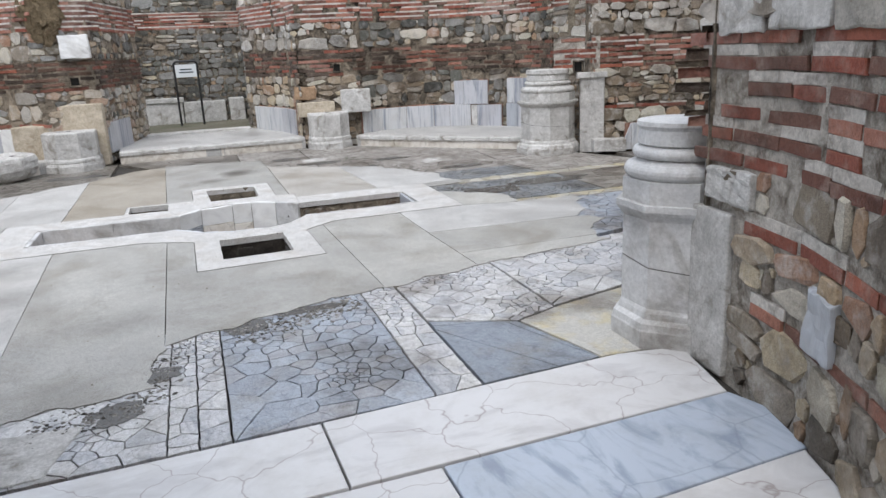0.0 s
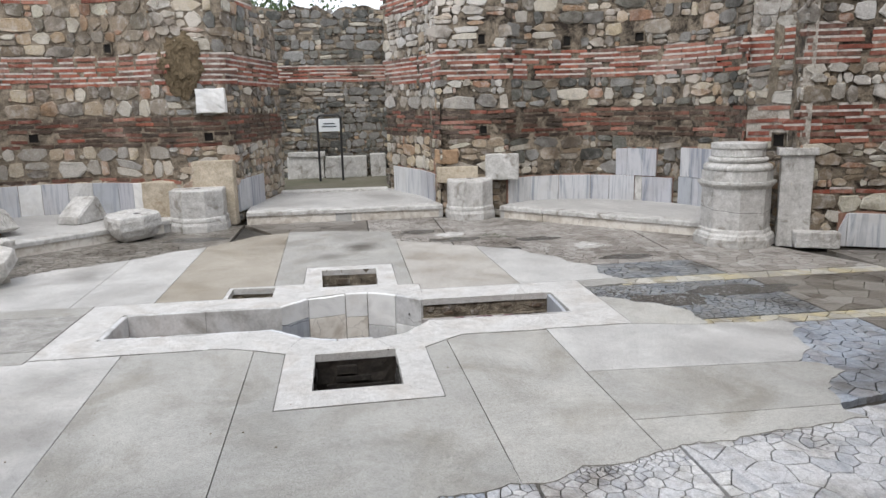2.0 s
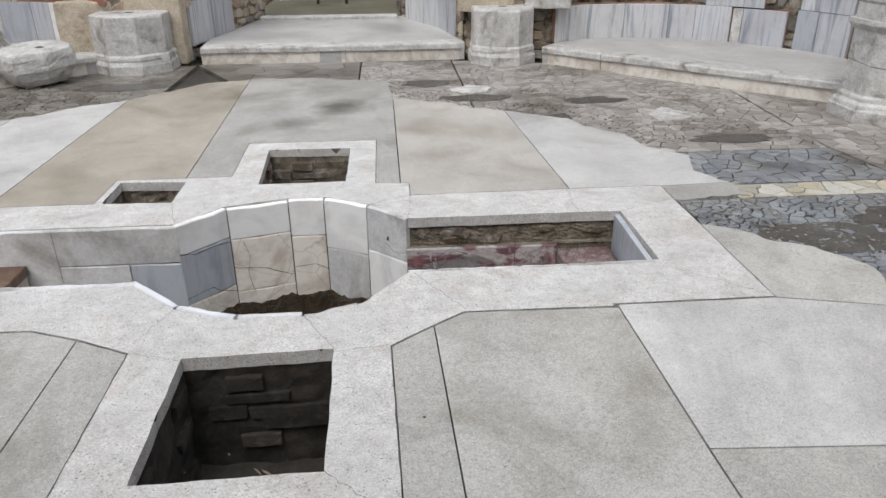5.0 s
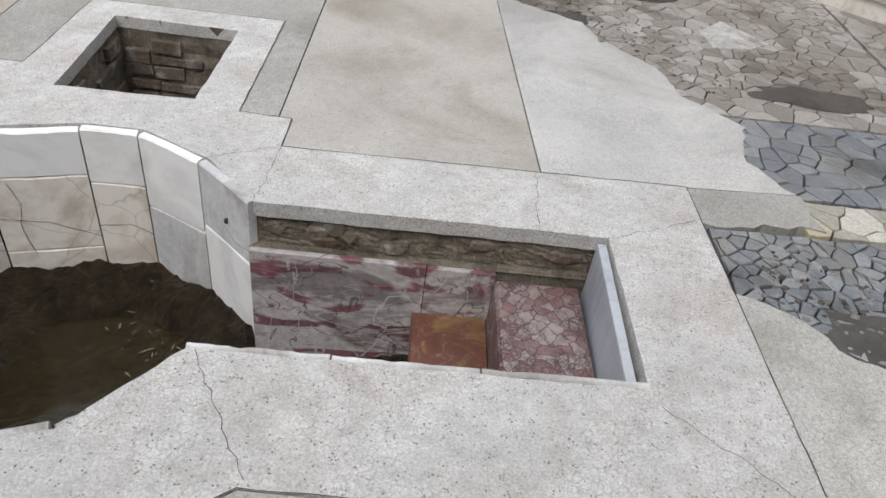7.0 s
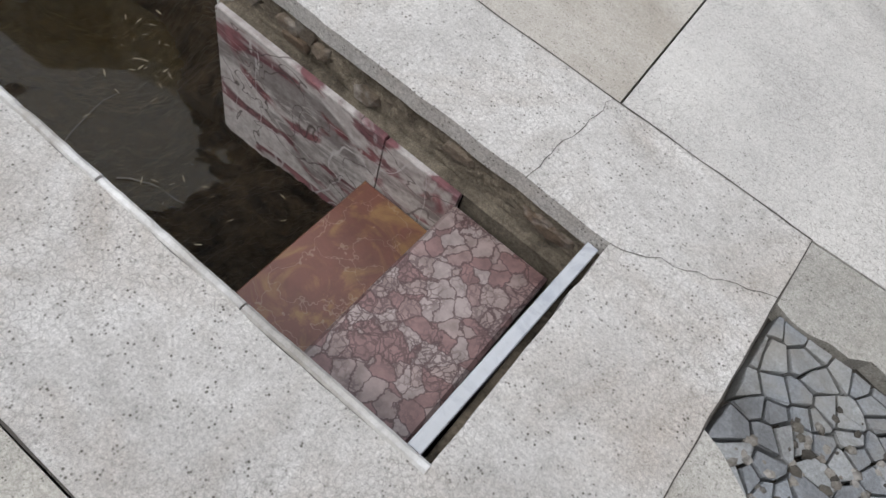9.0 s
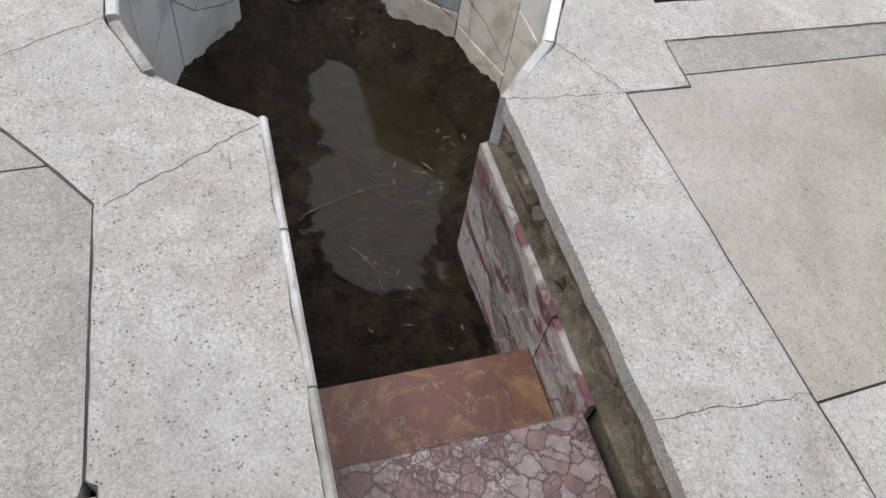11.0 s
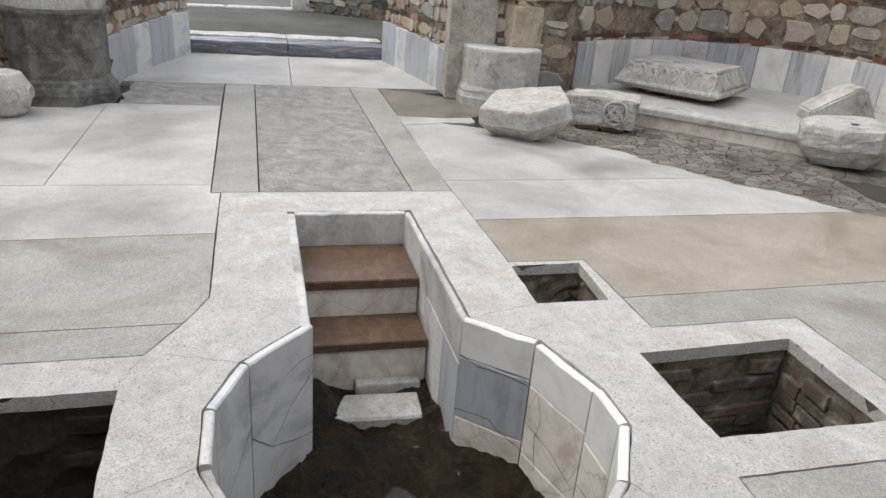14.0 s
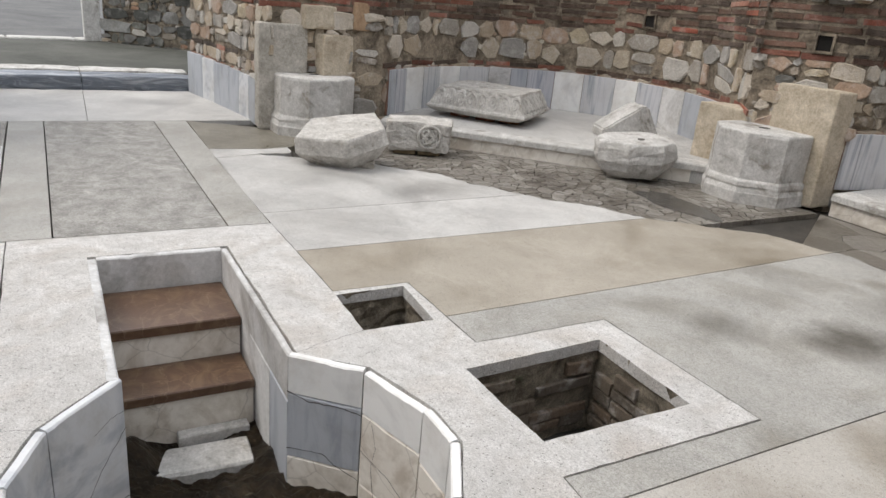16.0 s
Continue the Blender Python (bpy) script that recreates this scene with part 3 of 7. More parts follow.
STONE_LIB = [mesh_of(stone_mesh(s), "stone", M_STONE) for s in range(20)]
BRICK_LIB = [mesh_of(brick_mesh(s), "brick", M_BRICK) for s in range(8)]
LIME_LIB = [mesh_of(brick_mesh(40 + s), "lime_joint", M_LIME) for s in range(6)]
BRICK_D_LIB = [mesh_of(brick_mesh(s), "brick", M_BRICK_D) for s in range(8)]
LIME_D_LIB = [mesh_of(brick_mesh(40 + s), "lime_joint", M_LIME_D) for s in range(6)]
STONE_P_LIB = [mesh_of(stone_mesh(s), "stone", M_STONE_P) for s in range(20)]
STONE_G_LIB = [mesh_of(stone_mesh(s), "stone", M_STONE_G) for s in range(20)]
STONE_B_LIB = [mesh_of(stone_mesh(s), "stone", M_STONE_B) for s in range(20)]
LIB_ARR = {}
for me_ in STONE_B_LIB + STONE_LIB + STONE_P_LIB + STONE_G_LIB + BRICK_LIB + LIME_LIB + BRICK_D_LIB + LIME_D_LIB:
    co = np.empty(len(me_.vertices) * 3)
    me_.vertices.foreach_get("co", co)
    LIB_ARR[me_] = (co.reshape(-1, 3), [tuple(p.vertices) for p in me_.polygons])


def along(profile):
    """Lengths along a plan polyline, and a function from length to place, tangent and inward normal."""
    pts = [Vector(p) for p in profile]
    acc = [0.0]
    for a, b in zip(pts, pts[1:]):
        acc.append(acc[-1] + (b - a).length)

    def at(s):
        s = min(max(s, 0), acc[-1] - 1e-6)
        i = max(k for k in range(len(acc) - 1) if acc[k] <= s)
        d = (pts[i + 1] - pts[i]).normalized()
        return pts[i] + d * (s - acc[i]), d, Vector((-d.y, d.x))
    return acc[-1], at


def lay(profile, z0, top, bands, skip=(), holes=(), seed=0, brick=(0.36, 0.046, 0.028), proud=0.020, course=(0.085, 0.23), lime=0.8, split=0.38, sooty=1.7, pale=9.0, dusky=0.0, warm=0.0):
    """Courses of rubble and brick up a wall: a list of (mesh, matrix). bands: (z from, z to) of brick. skip: (s0, s1, z0, z1) left bare. top(s): the wall's height."""
    r = random.Random(seed)
    length, at = along(profile)
    out, z = [], z0
    while z < 5.2:
        in_band = next((b for b in bands if b[0] - 0.03 <= z < b[1] - 0.02), None)
        if in_band:
            h, step = brick[1], brick[1] + brick[2]
        else:
            nxt = min([b[0] for b in bands if b[0] > z + 0.02] + [9])
            h = r.uniform(*course)
            if nxt - z < 0.28:
                h = (nxt - z) / max(1, round((nxt - z) / 0.14))
            step = h
        s = r.uniform(-0.2, 0)
        while s < length:
            w = brick[0] * r.choice((0.7, 0.9, 1, 1, 1.15)) if in_band else h * r.choice((0.6, 0.9, 1.2, 1.5, 1.9, 2.5)) * r.uniform(0.85, 1.15)
            mid, zc = s + w / 2, z + h / 2 + (0 if in_band else r.uniform(-0.02, 0.02))
            blocked = any(a - w * 0.4 < mid < b + w * 0.4 and c - h * 0.4 < zc < d + h * 0.4 for a, b, c, d in (*skip, *holes))
            if 0 < mid < length and zc < top(mid) - r.uniform(0, 0.1) and not blocked and r.random() > (0.03 if in_band else 0.06):
                p, d, nrm = at(mid)
                me = r.choice((BRICK_D_LIB if z < sooty and r.random() < 0.82 else BRICK_LIB) if in_band else STONE_P_LIB if z > pale and r.random() < 0.75 else STONE_B_LIB if z < warm and r.random() < 0.85 else STONE_G_LIB if r.random() < dusky else STONE_LIB)
                hh = h * (1.0 if in_band else r.uniform(0.94, 1.10))
                ww = w - 0.014 if in_band else w * 1.05 - r.uniform(0, 0.012)
                dep = proud * (r.uniform(0.35, 0.8) if in_band else r.uniform(0.5, 1.5))
                tilt = r.uniform(-0.012, 0.012) if in_band else r.uniform(-0.10, 0.10)
                m = Matrix(((d.x * ww, -nrm.x * dep, 0, p.x), (d.y * ww, -nrm.y * dep, 0, p.y), (0, 0, hh, zc), (0, 0, 0, 1)))
                flip = r.choice((-1, 1))
                m = m @ Matrix.Rotation(tilt if in_band else tilt, 4, "Y") @ Matrix.Diagonal((flip, 1, r.choice((-1, 1)), 1))
                if not in_band and h > 0.125 and r.random() < split:
                    up = Matrix.Translation((0, 0, h * 0.25))
                    dn = Matrix.Translation((0, 0, -h * 0.25))
                    half = m @ Matrix.Diagonal((0.97, 1, 0.48, 1))
                    out.append((me, up @ half, mid))
                    out.append((r.choice(STONE_LIB), dn @ half, mid))
                    s += w
                    continue
                out.append((me, m, mid))
                if in_band and r.random() < lime * (0.55 if z < 1.6 else 1.0):
                    mj = Matrix(((d.x * w, -nrm.x * dep * 0.7, 0, p.x), (d.y * w, -nrm.y * dep * 0.7, 0, p.y), (0, 0, brick[2] * 0.94, z + h + brick[2] / 2), (0, 0, 0, 1)))
                    out.append((r.choice(LIME_D_LIB if z < sooty else LIME_LIB), mj, mid))
                elif not in_band and r.random() < 0.45:
                    cs_ = r.uniform(0.025, 0.06)
                    q, d2, n2 = at(min(length, s + w + r.uniform(-0.02, 0.02)))
                    mc = Matrix(((d2.x * cs_ * 1.4, -n2.x * proud * 0.6, 0, q.x), (d2.y * cs_ * 1.4, -n2.y * proud * 0.6, 0, q.y), (0, 0, cs_, z + r.uniform(0.0, h)), (0, 0, 0, 1)))
                    out.append((r.choice(STONE_LIB), mc @ Matrix.Rotation(r.uniform(-0.5, 0.5), 4, "Y"), mid))
            s += w
        z += step
    return out


def join_pieces(name, items, material, parent, label=""):
    vs, fs, base = [], [], 0
    for me, m, _ in items:
        co, polys = LIB_ARR[me]
        a = np.array(m)
        vs.append(co @ a[:3, :3].T + a[:3, 3])
        flip = np.linalg.det(a[:3, :3]) < 0
        fs += [tuple(base + i for i in (p[::-1] if flip else p)) for p in polys]
        base += len(co)
    if not vs:
        return None
    me = bpy.data.meshes.new(name)
    me.from_pydata(np.concatenate(vs).tolist(), [], fs)
    me.materials.append(material)
    ob = new(name, me)
    ob.parent = parent
    return tagged(ob, label, kind="stuff")


QUEUE = []


def wall(name, label, profile, top, bands, skip=(), holes=(), seed=0, z0=0.0, thick=0.6, near=None, pieces=300, core=None, **kw):
    """A masonry wall along a plan line: a mortar core with real thickness, and its stones and bricks."""
    length, at = along(profile)
    n = max(2, int(length / 0.16))
    knees, run_ = [], 0.0
    for pa, pb in zip(profile, profile[1:]):
        run_ += math.dist(pa, pb)
        knees.append(min(run_, length))
    ss = sorted({round(length * i / n, 3) for i in range(n + 1)} | {round(k, 3) for k in knees})
    bm = bmesh.new()
    zs = [0.0]
    while zs[-1] < 1:
        zs.append(zs[-1] + 0.05)
    front, back = [], []
    for s in ss:
        p, d, nrm = at(s)
        tz = top(s) + noise.noise(Vector((s * 2.5, seed, 0))) * 0.1
        front.append([bm.verts.new((p.x - nrm.x * 0.012 * noise.noise(Vector((s * 6, k * 7, seed))), p.y - nrm.y * 0.012 * noise.noise(Vector((s * 6, k * 7, seed))), -0.05 + (tz + 0.05) * k)) for k in zs])
        q = p - nrm * thick
        back.append([bm.verts.new((q.x, q.y, -0.05)), bm.verts.new((q.x, q.y, tz - 0.03))])
    for a, b, c, d in zip(front, front[1:], back, back[1:]):
        for k in range(len(zs) - 1):
            bm.faces.new((a[k], b[k], b[k + 1], a[k + 1]))
        bm.faces.new((a[-1], b[-1], d[1], c[1]))
        bm.faces.new((d[0], c[0], c[1], d[1]))
    for f, b, rev in ((front[0], back[0], False), (front[-1], back[-1], True)):
        loop = f + [b[1], b[0]]
        bm.faces.new(loop if rev else loop[::-1])
    bmesh.ops.recalc_face_normals(bm, faces=bm.faces[:])
    ob = new(name, mesh_of(bm, name, core or M_MORTAR))
    tagged(ob, label, "wall", kind="structure")
    items = lay(profile, z0, top, bands, skip, holes, seed, **kw)
    QUEUE.append((ob, items, near, pieces))
    for s0, s1, za, zb in holes:
        p, d, nrm = at((s0 + s1) / 2)
        m = Matrix(((d.x, -nrm.x, 0, p.x + nrm.x * 0.004), (d.y, -nrm.y, 0, p.y + nrm.y * 0.004), (0, 0, 1, (za + zb) / 2), (0, 0, 0, 1)))
        bh = bmesh.new()
        w, h, e = s1 - s0, zb - za, 0.02
        for x0, x1, y0, y1 in ((-w / 2 - e, -w / 2, -h / 2 - e, h / 2 + e), (w / 2, w / 2 + e, -h / 2 - e, h / 2 + e), (-w / 2, w / 2, h / 2, h / 2 + e), (-w / 2, w / 2, -h / 2 - e, -h / 2)):
            bmesh.ops.create_cube(bh, size=1, matrix=m @ Matrix.Translation(((x0 + x1) / 2, -0.012, (y0 + y1) / 2)) @ Matrix.Diagonal((x1 - x0, 0.03, y1 - y0, 1)))
        rim_ = part("putlog_rim", bh, M_MORTAR, ob)
        # No recess is cut: a thin black plate paints the hole's shade.
        bk = bmesh.new()
        bmesh.ops.create_cube(bk, size=1, matrix=m @ Matrix.Translation((0, -0.0, 0)) @ Matrix.Diagonal((w, 0.004, h, 1)))
        part("putlog_shade", bk, M_HOLE_SHADE, rim_, "black plate painting the shade of a square putlog hole")
    return ob


M_HOLE_SHADE = surface("hole_shade_black", (0.006, 0.005, 0.004), (0.014, 0.012, 0.01), 5, 50, 0.3, 1.0, 0.5)


# ---- cracked marble pavement ----
def clip(poly, px, py, nx, ny):
    """The part of a convex polygon on the side of the line through p against n."""
    out = []
    k = len(poly)
    for i in range(k):
        a, b = poly[i - 1], poly[i]
        da, db = (a[0] - px) * nx + (a[1] - py) * ny, (b[0] - px) * nx + (b[1] - py) * ny
        if da <= 0:
            out.append(a)
        if da * db < 0:
            t = da / (da - db)
            out.append((a[0] + (b[0] - a[0]) * t, a[1] + (b[1] - a[1]) * t))
    return out


def inset(poly, g):
    area = sum(poly[i - 1][0] * poly[i][1] - poly[i][0] * poly[i - 1][1] for i in range(len(poly)))
    poly = poly if area > 0 else poly[::-1]
    out = poly
    for i in range(len(poly)):
        a, b = poly[i - 1], poly[i]
        l_ = math.hypot(b[0] - a[0], b[1] - a[1])
        if l_ < 1e-6:
            continue
        nx, ny = (b[1] - a[1]) / l_, -(b[0] - a[0]) / l_
        out = clip(out, a[0] - nx * g, a[1] - ny * g, nx, ny)
        if len(out) < 3:
            return []
    return out


def shatter(poly, size, gap=0.006, seed=0, uneven=0.5, grade=None):
    """Voronoi shards of a convex panel."""
    r = random.Random(seed)
    xs, ys = [p[0] for p in poly], [p[1] for p in poly]
    area = abs(sum(poly[i - 1][0] * poly[i][1] - poly[i][0] * poly[i - 1][1] for i in range(len(poly)))) / 2
    count = max(1, int(area / size ** 2 * (2.2 if grade else 1)))
    seeds, tries = [], 0
    while len(seeds) < count and tries < count * 60:
        tries += 1
        p = (r.uniform(min(xs), max(xs)), r.uniform(min(ys), max(ys)))
        far = size * (0.5 + uneven * (noise.noise(Vector((p[0] * 1.7, p[1] * 1.7, seed))) + 0.2))
        if grade:
            k = min(1, max(0, (p[1] - grade[0]) / (grade[1] - grade[0])))
            far *= 2.9 - 2.35 * k ** 0.6
        if all((p[0] - q[0]) ** 2 + (p[1] - q[1]) ** 2 > far * far for q in seeds):
            seeds.append(p)
    cells = []
    base = inset(poly, gap * 0.5)
    for p in seeds:
        cell = base
        for q in sorted(seeds, key=lambda q: (q[0] - p[0]) ** 2 + (q[1] - p[1]) ** 2)[1:22]:
            dx, dy = q[0] - p[0], q[1] - p[1]
            l_ = math.hypot(dx, dy)
            g = gap * r.uniform(0.3, 1.0)
            cell = clip(cell, (p[0] + q[0]) / 2 - dx / l_ * g / 2, (p[1] + q[1]) / 2 - dy / l_ * g / 2, dx, dy)
            if len(cell) < 3:
                break
        if len(cell) >= 3:
            cells.append(cell)
    return cells


def jagged(cell, step=0.03, amp=0.007):
    """Break the straight sides of a shard: points move by their place, so neighbours still fit."""
    out = []
    for i in range(len(cell)):
        a, b = Vector(cell[i - 1]), Vector(cell[i])
        n_ = max(1, min(6, int((b - a).length / step)))
        for k in range(n_):
            p = a.lerp(b, k / n_)
            q = noise.noise_vector(Vector((p.x * 22, p.y * 22, 3))) * amp + noise.noise_vector(Vector((p.x * 60, p.y * 60, 8))) * amp * 0.35
            out.append((p.x + q.x, p.y + q.y))
    return out


def pieces_join(name, bms, material, parent, label=""):
    vs, fs, base = [], [], 0
    for bm in bms:
        bm.verts.index_update()
        vs += [tuple(v.co) for v in bm.verts]
        fs += [tuple(base + v.index for v in f.verts) for f in bm.faces]
        base += len(bm.verts)
        bm.free()
    me = bpy.data.meshes.new(name)
    me.from_pydata(vs, [], fs)
    me.materials.append(material)
    ob = new(name, me)
    ob.parent = parent
    return tagged(ob, label, kind="stuff")


M_GRIMY = surface("grimy_marble", (0.075, 0.072, 0.066), (0.36, 0.355, 0.34), 5.0, 60, 0.6, 0.7, 0.6, spread=(0.40, 0.72), stain=(0.55, 0.53, 0.5), stain_scale=3.0, relief=0.008)
M_OLDMARBLE = surface("weathered_marble", (0.52, 0.505, 0.475), (0.82, 0.805, 0.775), 6.0, 60, 0.6, 0.75, 0.9, stain=(0.50, 0.465, 0.42), stain_scale=4.5, stain_at=(0.54, 0.68), relief=0.01)
M_STREAK = surface("streaked_marble", (0.54, 0.54, 0.54), (0.76, 0.755, 0.74), 2.6, 50, 0.4, 0.6, 0.5, stain=(0.50, 0.47, 0.43), stain_scale=2.0, stain_at=(0.48, 0.66))
M_STAINED = marble("rust_stained_marble", (0.70, 0.66, 0.595), (0.44, 0.38, 0.31), 2.6, (1, 1, 0.8), 0.55, 0.8, dirt=(0.42, 0.36, 0.28), grime=0.8, crackle=0.4, line=(0.2, 0.17, 0.14), line_scale=4, line_w=0.015)
M_RUBBLEBED = surface("gritty_mortar_bed", (0.13, 0.105, 0.075), (0.40, 0.345, 0.265), 9, 90, 0.9, 0.95, 1.0, spread=(0.34, 0.64), grit=0.9, relief=0.012)
# The front pit's stone and mortar are much darker than the other pits'.
M_FRONTPIT_STONE = pieces_mat("front_pit_course", [(0.05, 0.042, 0.034), (0.035, 0.03, 0.024), (0.075, 0.062, 0.05)], False, bumpy=0.9, wash_amt=0.1)
M_FRONTPIT_BED = surface("black_pit_mortar", (0.018, 0.015, 0.012), (0.075, 0.062, 0.05), 9, 60, 0.7, 0.9, 1.0)
M_PITSTONE = pieces_mat("pit_course", [(0.17, 0.135, 0.10), (0.13, 0.105, 0.08), (0.23, 0.185, 0.14), (0.18, 0.13, 0.09)], False, bumpy=0.9)


def inside(poly, x, y):
    hit = False
    for i in range(len(poly)):
        (x0, y0), (x1, y1) = poly[i - 1], poly[i]
        if (y0 > y) != (y1 > y) and x < (x1 - x0) * (y - y0) / (y1 - y0) + x0:
            hit = not hit
    return hit

# ---- plan ----
OC = Vector((0.0, 0.1))


def side(deg, t, d):
    """A plan point by a side of the octagon: t along it (anticlockwise), d out from the centre."""
    a = radians(deg)
    return (OC.x + math.cos(a) * d - math.sin(a) * t, OC.y + math.sin(a) * d + math.cos(a) * t)


def apse_line(deg, r=1.72, d0=5.15, n=20, flat=1.0):
    return [side(deg, -r * math.cos(math.pi * i / n), d0 + flat * r * math.sin(math.pi * i / n)) for i in range(n + 1)]


BAY = [(1.5, 5.1), (1.5, 5.6), (1.43, 6.2), (1.3, 6.8), (1.1, 7.4)]
BANDS = [(1.15, 1.56), (2.02, 2.45), (3.2, 3.6)]


def jamb(deg, sign, pts=BAY):
    line = [side(deg, sign * t, d) for t, d in pts]
    return line[::-1] if sign > 0 else line


def uneven(h, amp=0.12, seed=0):
    return lambda s: h + amp * noise.noise(Vector((s * 0.9, seed, 3)))


# ---- ground, far and wide, open where the pool is sunk ----
gb = bmesh.new()
R_, HX, HY = 300.0, 2.1, 1.9
for x0, y0, x1, y1 in ((-R_, -R_, R_, -HY), (-R_, HY, R_, R_), (-R_, -HY, -HX, HY), (HX, -HY, R_, HY)):
    gb.faces.new([gb.verts.new((x, y, -0.05)) for x, y in ((x0, y0), (x1, y0), (x1, y1), (x0, y1))])
bmesh.ops.remove_doubles(gb, verts=gb.verts[:], dist=1e-4)
tagged(part("ground", gb, M_DIRT), "dark damp earth under the broken paving", "ground", kind="structure")

# ---- pool surround: one cast frame with the sunken openings ----
PX, PY = 1.81, 0.32
RING_N = [(0.645, 0.32), (0.43, 0.525), (0.185, 0.655), (-0.015, 0.652), (-0.34, 0.557), (-0.555, 0.32)]
RING_S = [(-0.57, -0.28), (-0.32, -0.52), (-0.065, -0.622), (0.195, -0.62), (0.41, -0.54), (0.636, -0.29)]
RIM = 0.041


def grown(p):
    v = Vector(p)
    return tuple(v * (1 + RIM / v.length))


POOL_OUT = [(PX, PY + RIM * 0.3), (0.66, PY + RIM * 0.3)] + [grown(p) for p in RING_N[1:-1]] + [(-0.555, PY + RIM), (-PX - RIM, PY + RIM), (-PX - RIM, -PY - RIM + 0.03)] + [(-0.585, -0.32)] + [grown(p) for p in RING_S[1:-1]] + [(0.640, -0.306), (PX, -0.308)]
SURR_OUT = [(-2.18, -0.69), (-0.85, -0.68), (-0.63, -0.77), (-0.42, -0.88), (-0.41, -1.83), (0.575, -1.79), (0.55, -0.91), (0.70, -0.79), (0.85, -0.68), (1.462, -0.692), (1.475, -0.672), (2.165, -0.67), (2.165, 0.70), (0.68, 0.68), (0.68, 0.885), (0.48, 0.90), (0.48, 1.82), (-0.42, 1.82), (-0.41, 1.1), (-1.1, 1.1), (-1.1, 0.70), (-2.18, 0.69)]
PITS = {"front": [(-0.205, -1.575), (0.348, -1.563), (0.338, -0.91), (-0.215, -0.93)], "back": [(-0.225, 0.945), (0.3, 0.955), (0.3, 1.64), (-0.258, 1.655)], "small": [(-1.055, 0.70), (-0.667, 0.686), (-0.668, 1.03), (-1.066, 1.06)]}
sb = bmesh.new()
edges = []
for loop in (SURR_OUT, ragged(POOL_OUT, 0.04, 0.007), *[ragged(pl, 0.05, 0.006, 3) for pl in PITS.values()]):
    vs = [sb.verts.new((x, y, 0)) for x, y in loop]
    edges += [sb.edges.new((vs[i - 1], vs[i])) for i in range(len(vs))]
bmesh.ops.triangle_fill(sb, use_beauty=True, use_dissolve=False, edges=edges)
for f in sb.faces:
    if f.normal.z < 0:
        f.normal_flip()
rim_edges = [e for e in sb.edges if len(e.link_faces) == 1]
ext = bmesh.ops.extrude_edge_only(sb, edges=rim_edges)
for v in [g for g in ext["geom"] if isinstance(g, bmesh.types.BMVert)]:
    v.co.z = -0.055
surround = part("pool_surround", sb, M_SURR)
tagged(surround, "pale cast terrazzo frame round the sunken cross-shaped font", "pool surround", kind="structure")

# hairline cracks that part the frame into castings
def crack(name, a, b, parent, width=0.0018, steps=14, amp=0.007, z=0.0012, material=None):
    r = random.Random(int(abs(a[0] * 917 + b[1] * 331) * 10))
    va, vb = Vector(a), Vector(b)
    d = (vb - va).normalized()
    n = Vector((-d.y, d.x))
    bm = bmesh.new()
    row = []
    for i in range(steps + 1):
        k = i / steps
        p = va.lerp(vb, k) + n * (0 if i in (0, steps) else r.uniform(-amp, amp))
        w = width * (0.5 + 0.7 * r.random())
        row.append([bm.verts.new((*(p + n * w / 2), z)), bm.verts.new((*(p - n * w / 2), z))])
    for q0, q1 in zip(row, row[1:]):
        bm.faces.new((q0[1], q1[1], q1[0], q0[0]))
    return part(name, bm, material or M_GAP_DARK, parent)


# Dark fill of joints and cracks; also the painted shade of small holes.
M_GAP_DARK = surface("dark_joint_hole", (0.05, 0.045, 0.04), (0.10, 0.09, 0.08), 6, 50, 0.3, 0.95, 0.3)
for a, b in (((0.66, -0.31), (0.86, -0.66)), ((0.66, 0.34), (0.68, 0.68)), ((1.58, 0.33), (1.60, 0.69)), ((1.81, 0.33), (2.18, 0.50)), ((-0.57, 0.36), (-0.67, 0.69)), ((0.20, -0.65), (0.338, -0.91)), ((-0.33, -0.55), (-0.42, -0.80)), ((0.34, -0.93), (0.545, -0.9)), ((-0.22, -0.94), (-0.42, -0.88)), ((1.83, -0.36), (2.18, -0.67)), ((0.44, 0.55), (0.68, 0.68)), ((0.348, -1.56), (0.575, -1.79))):
    crack("crack", a, b, surround)

# dirt-filled joint between the frame and the slabs
for a, b in zip(SURR_OUT, SURR_OUT[1:] + SURR_OUT[:1]):
    crack("dirt_joint", a, b, surround, 0.0042, max(3, int(math.dist(a, b) / 0.05)), 0.0018, 0.0016)

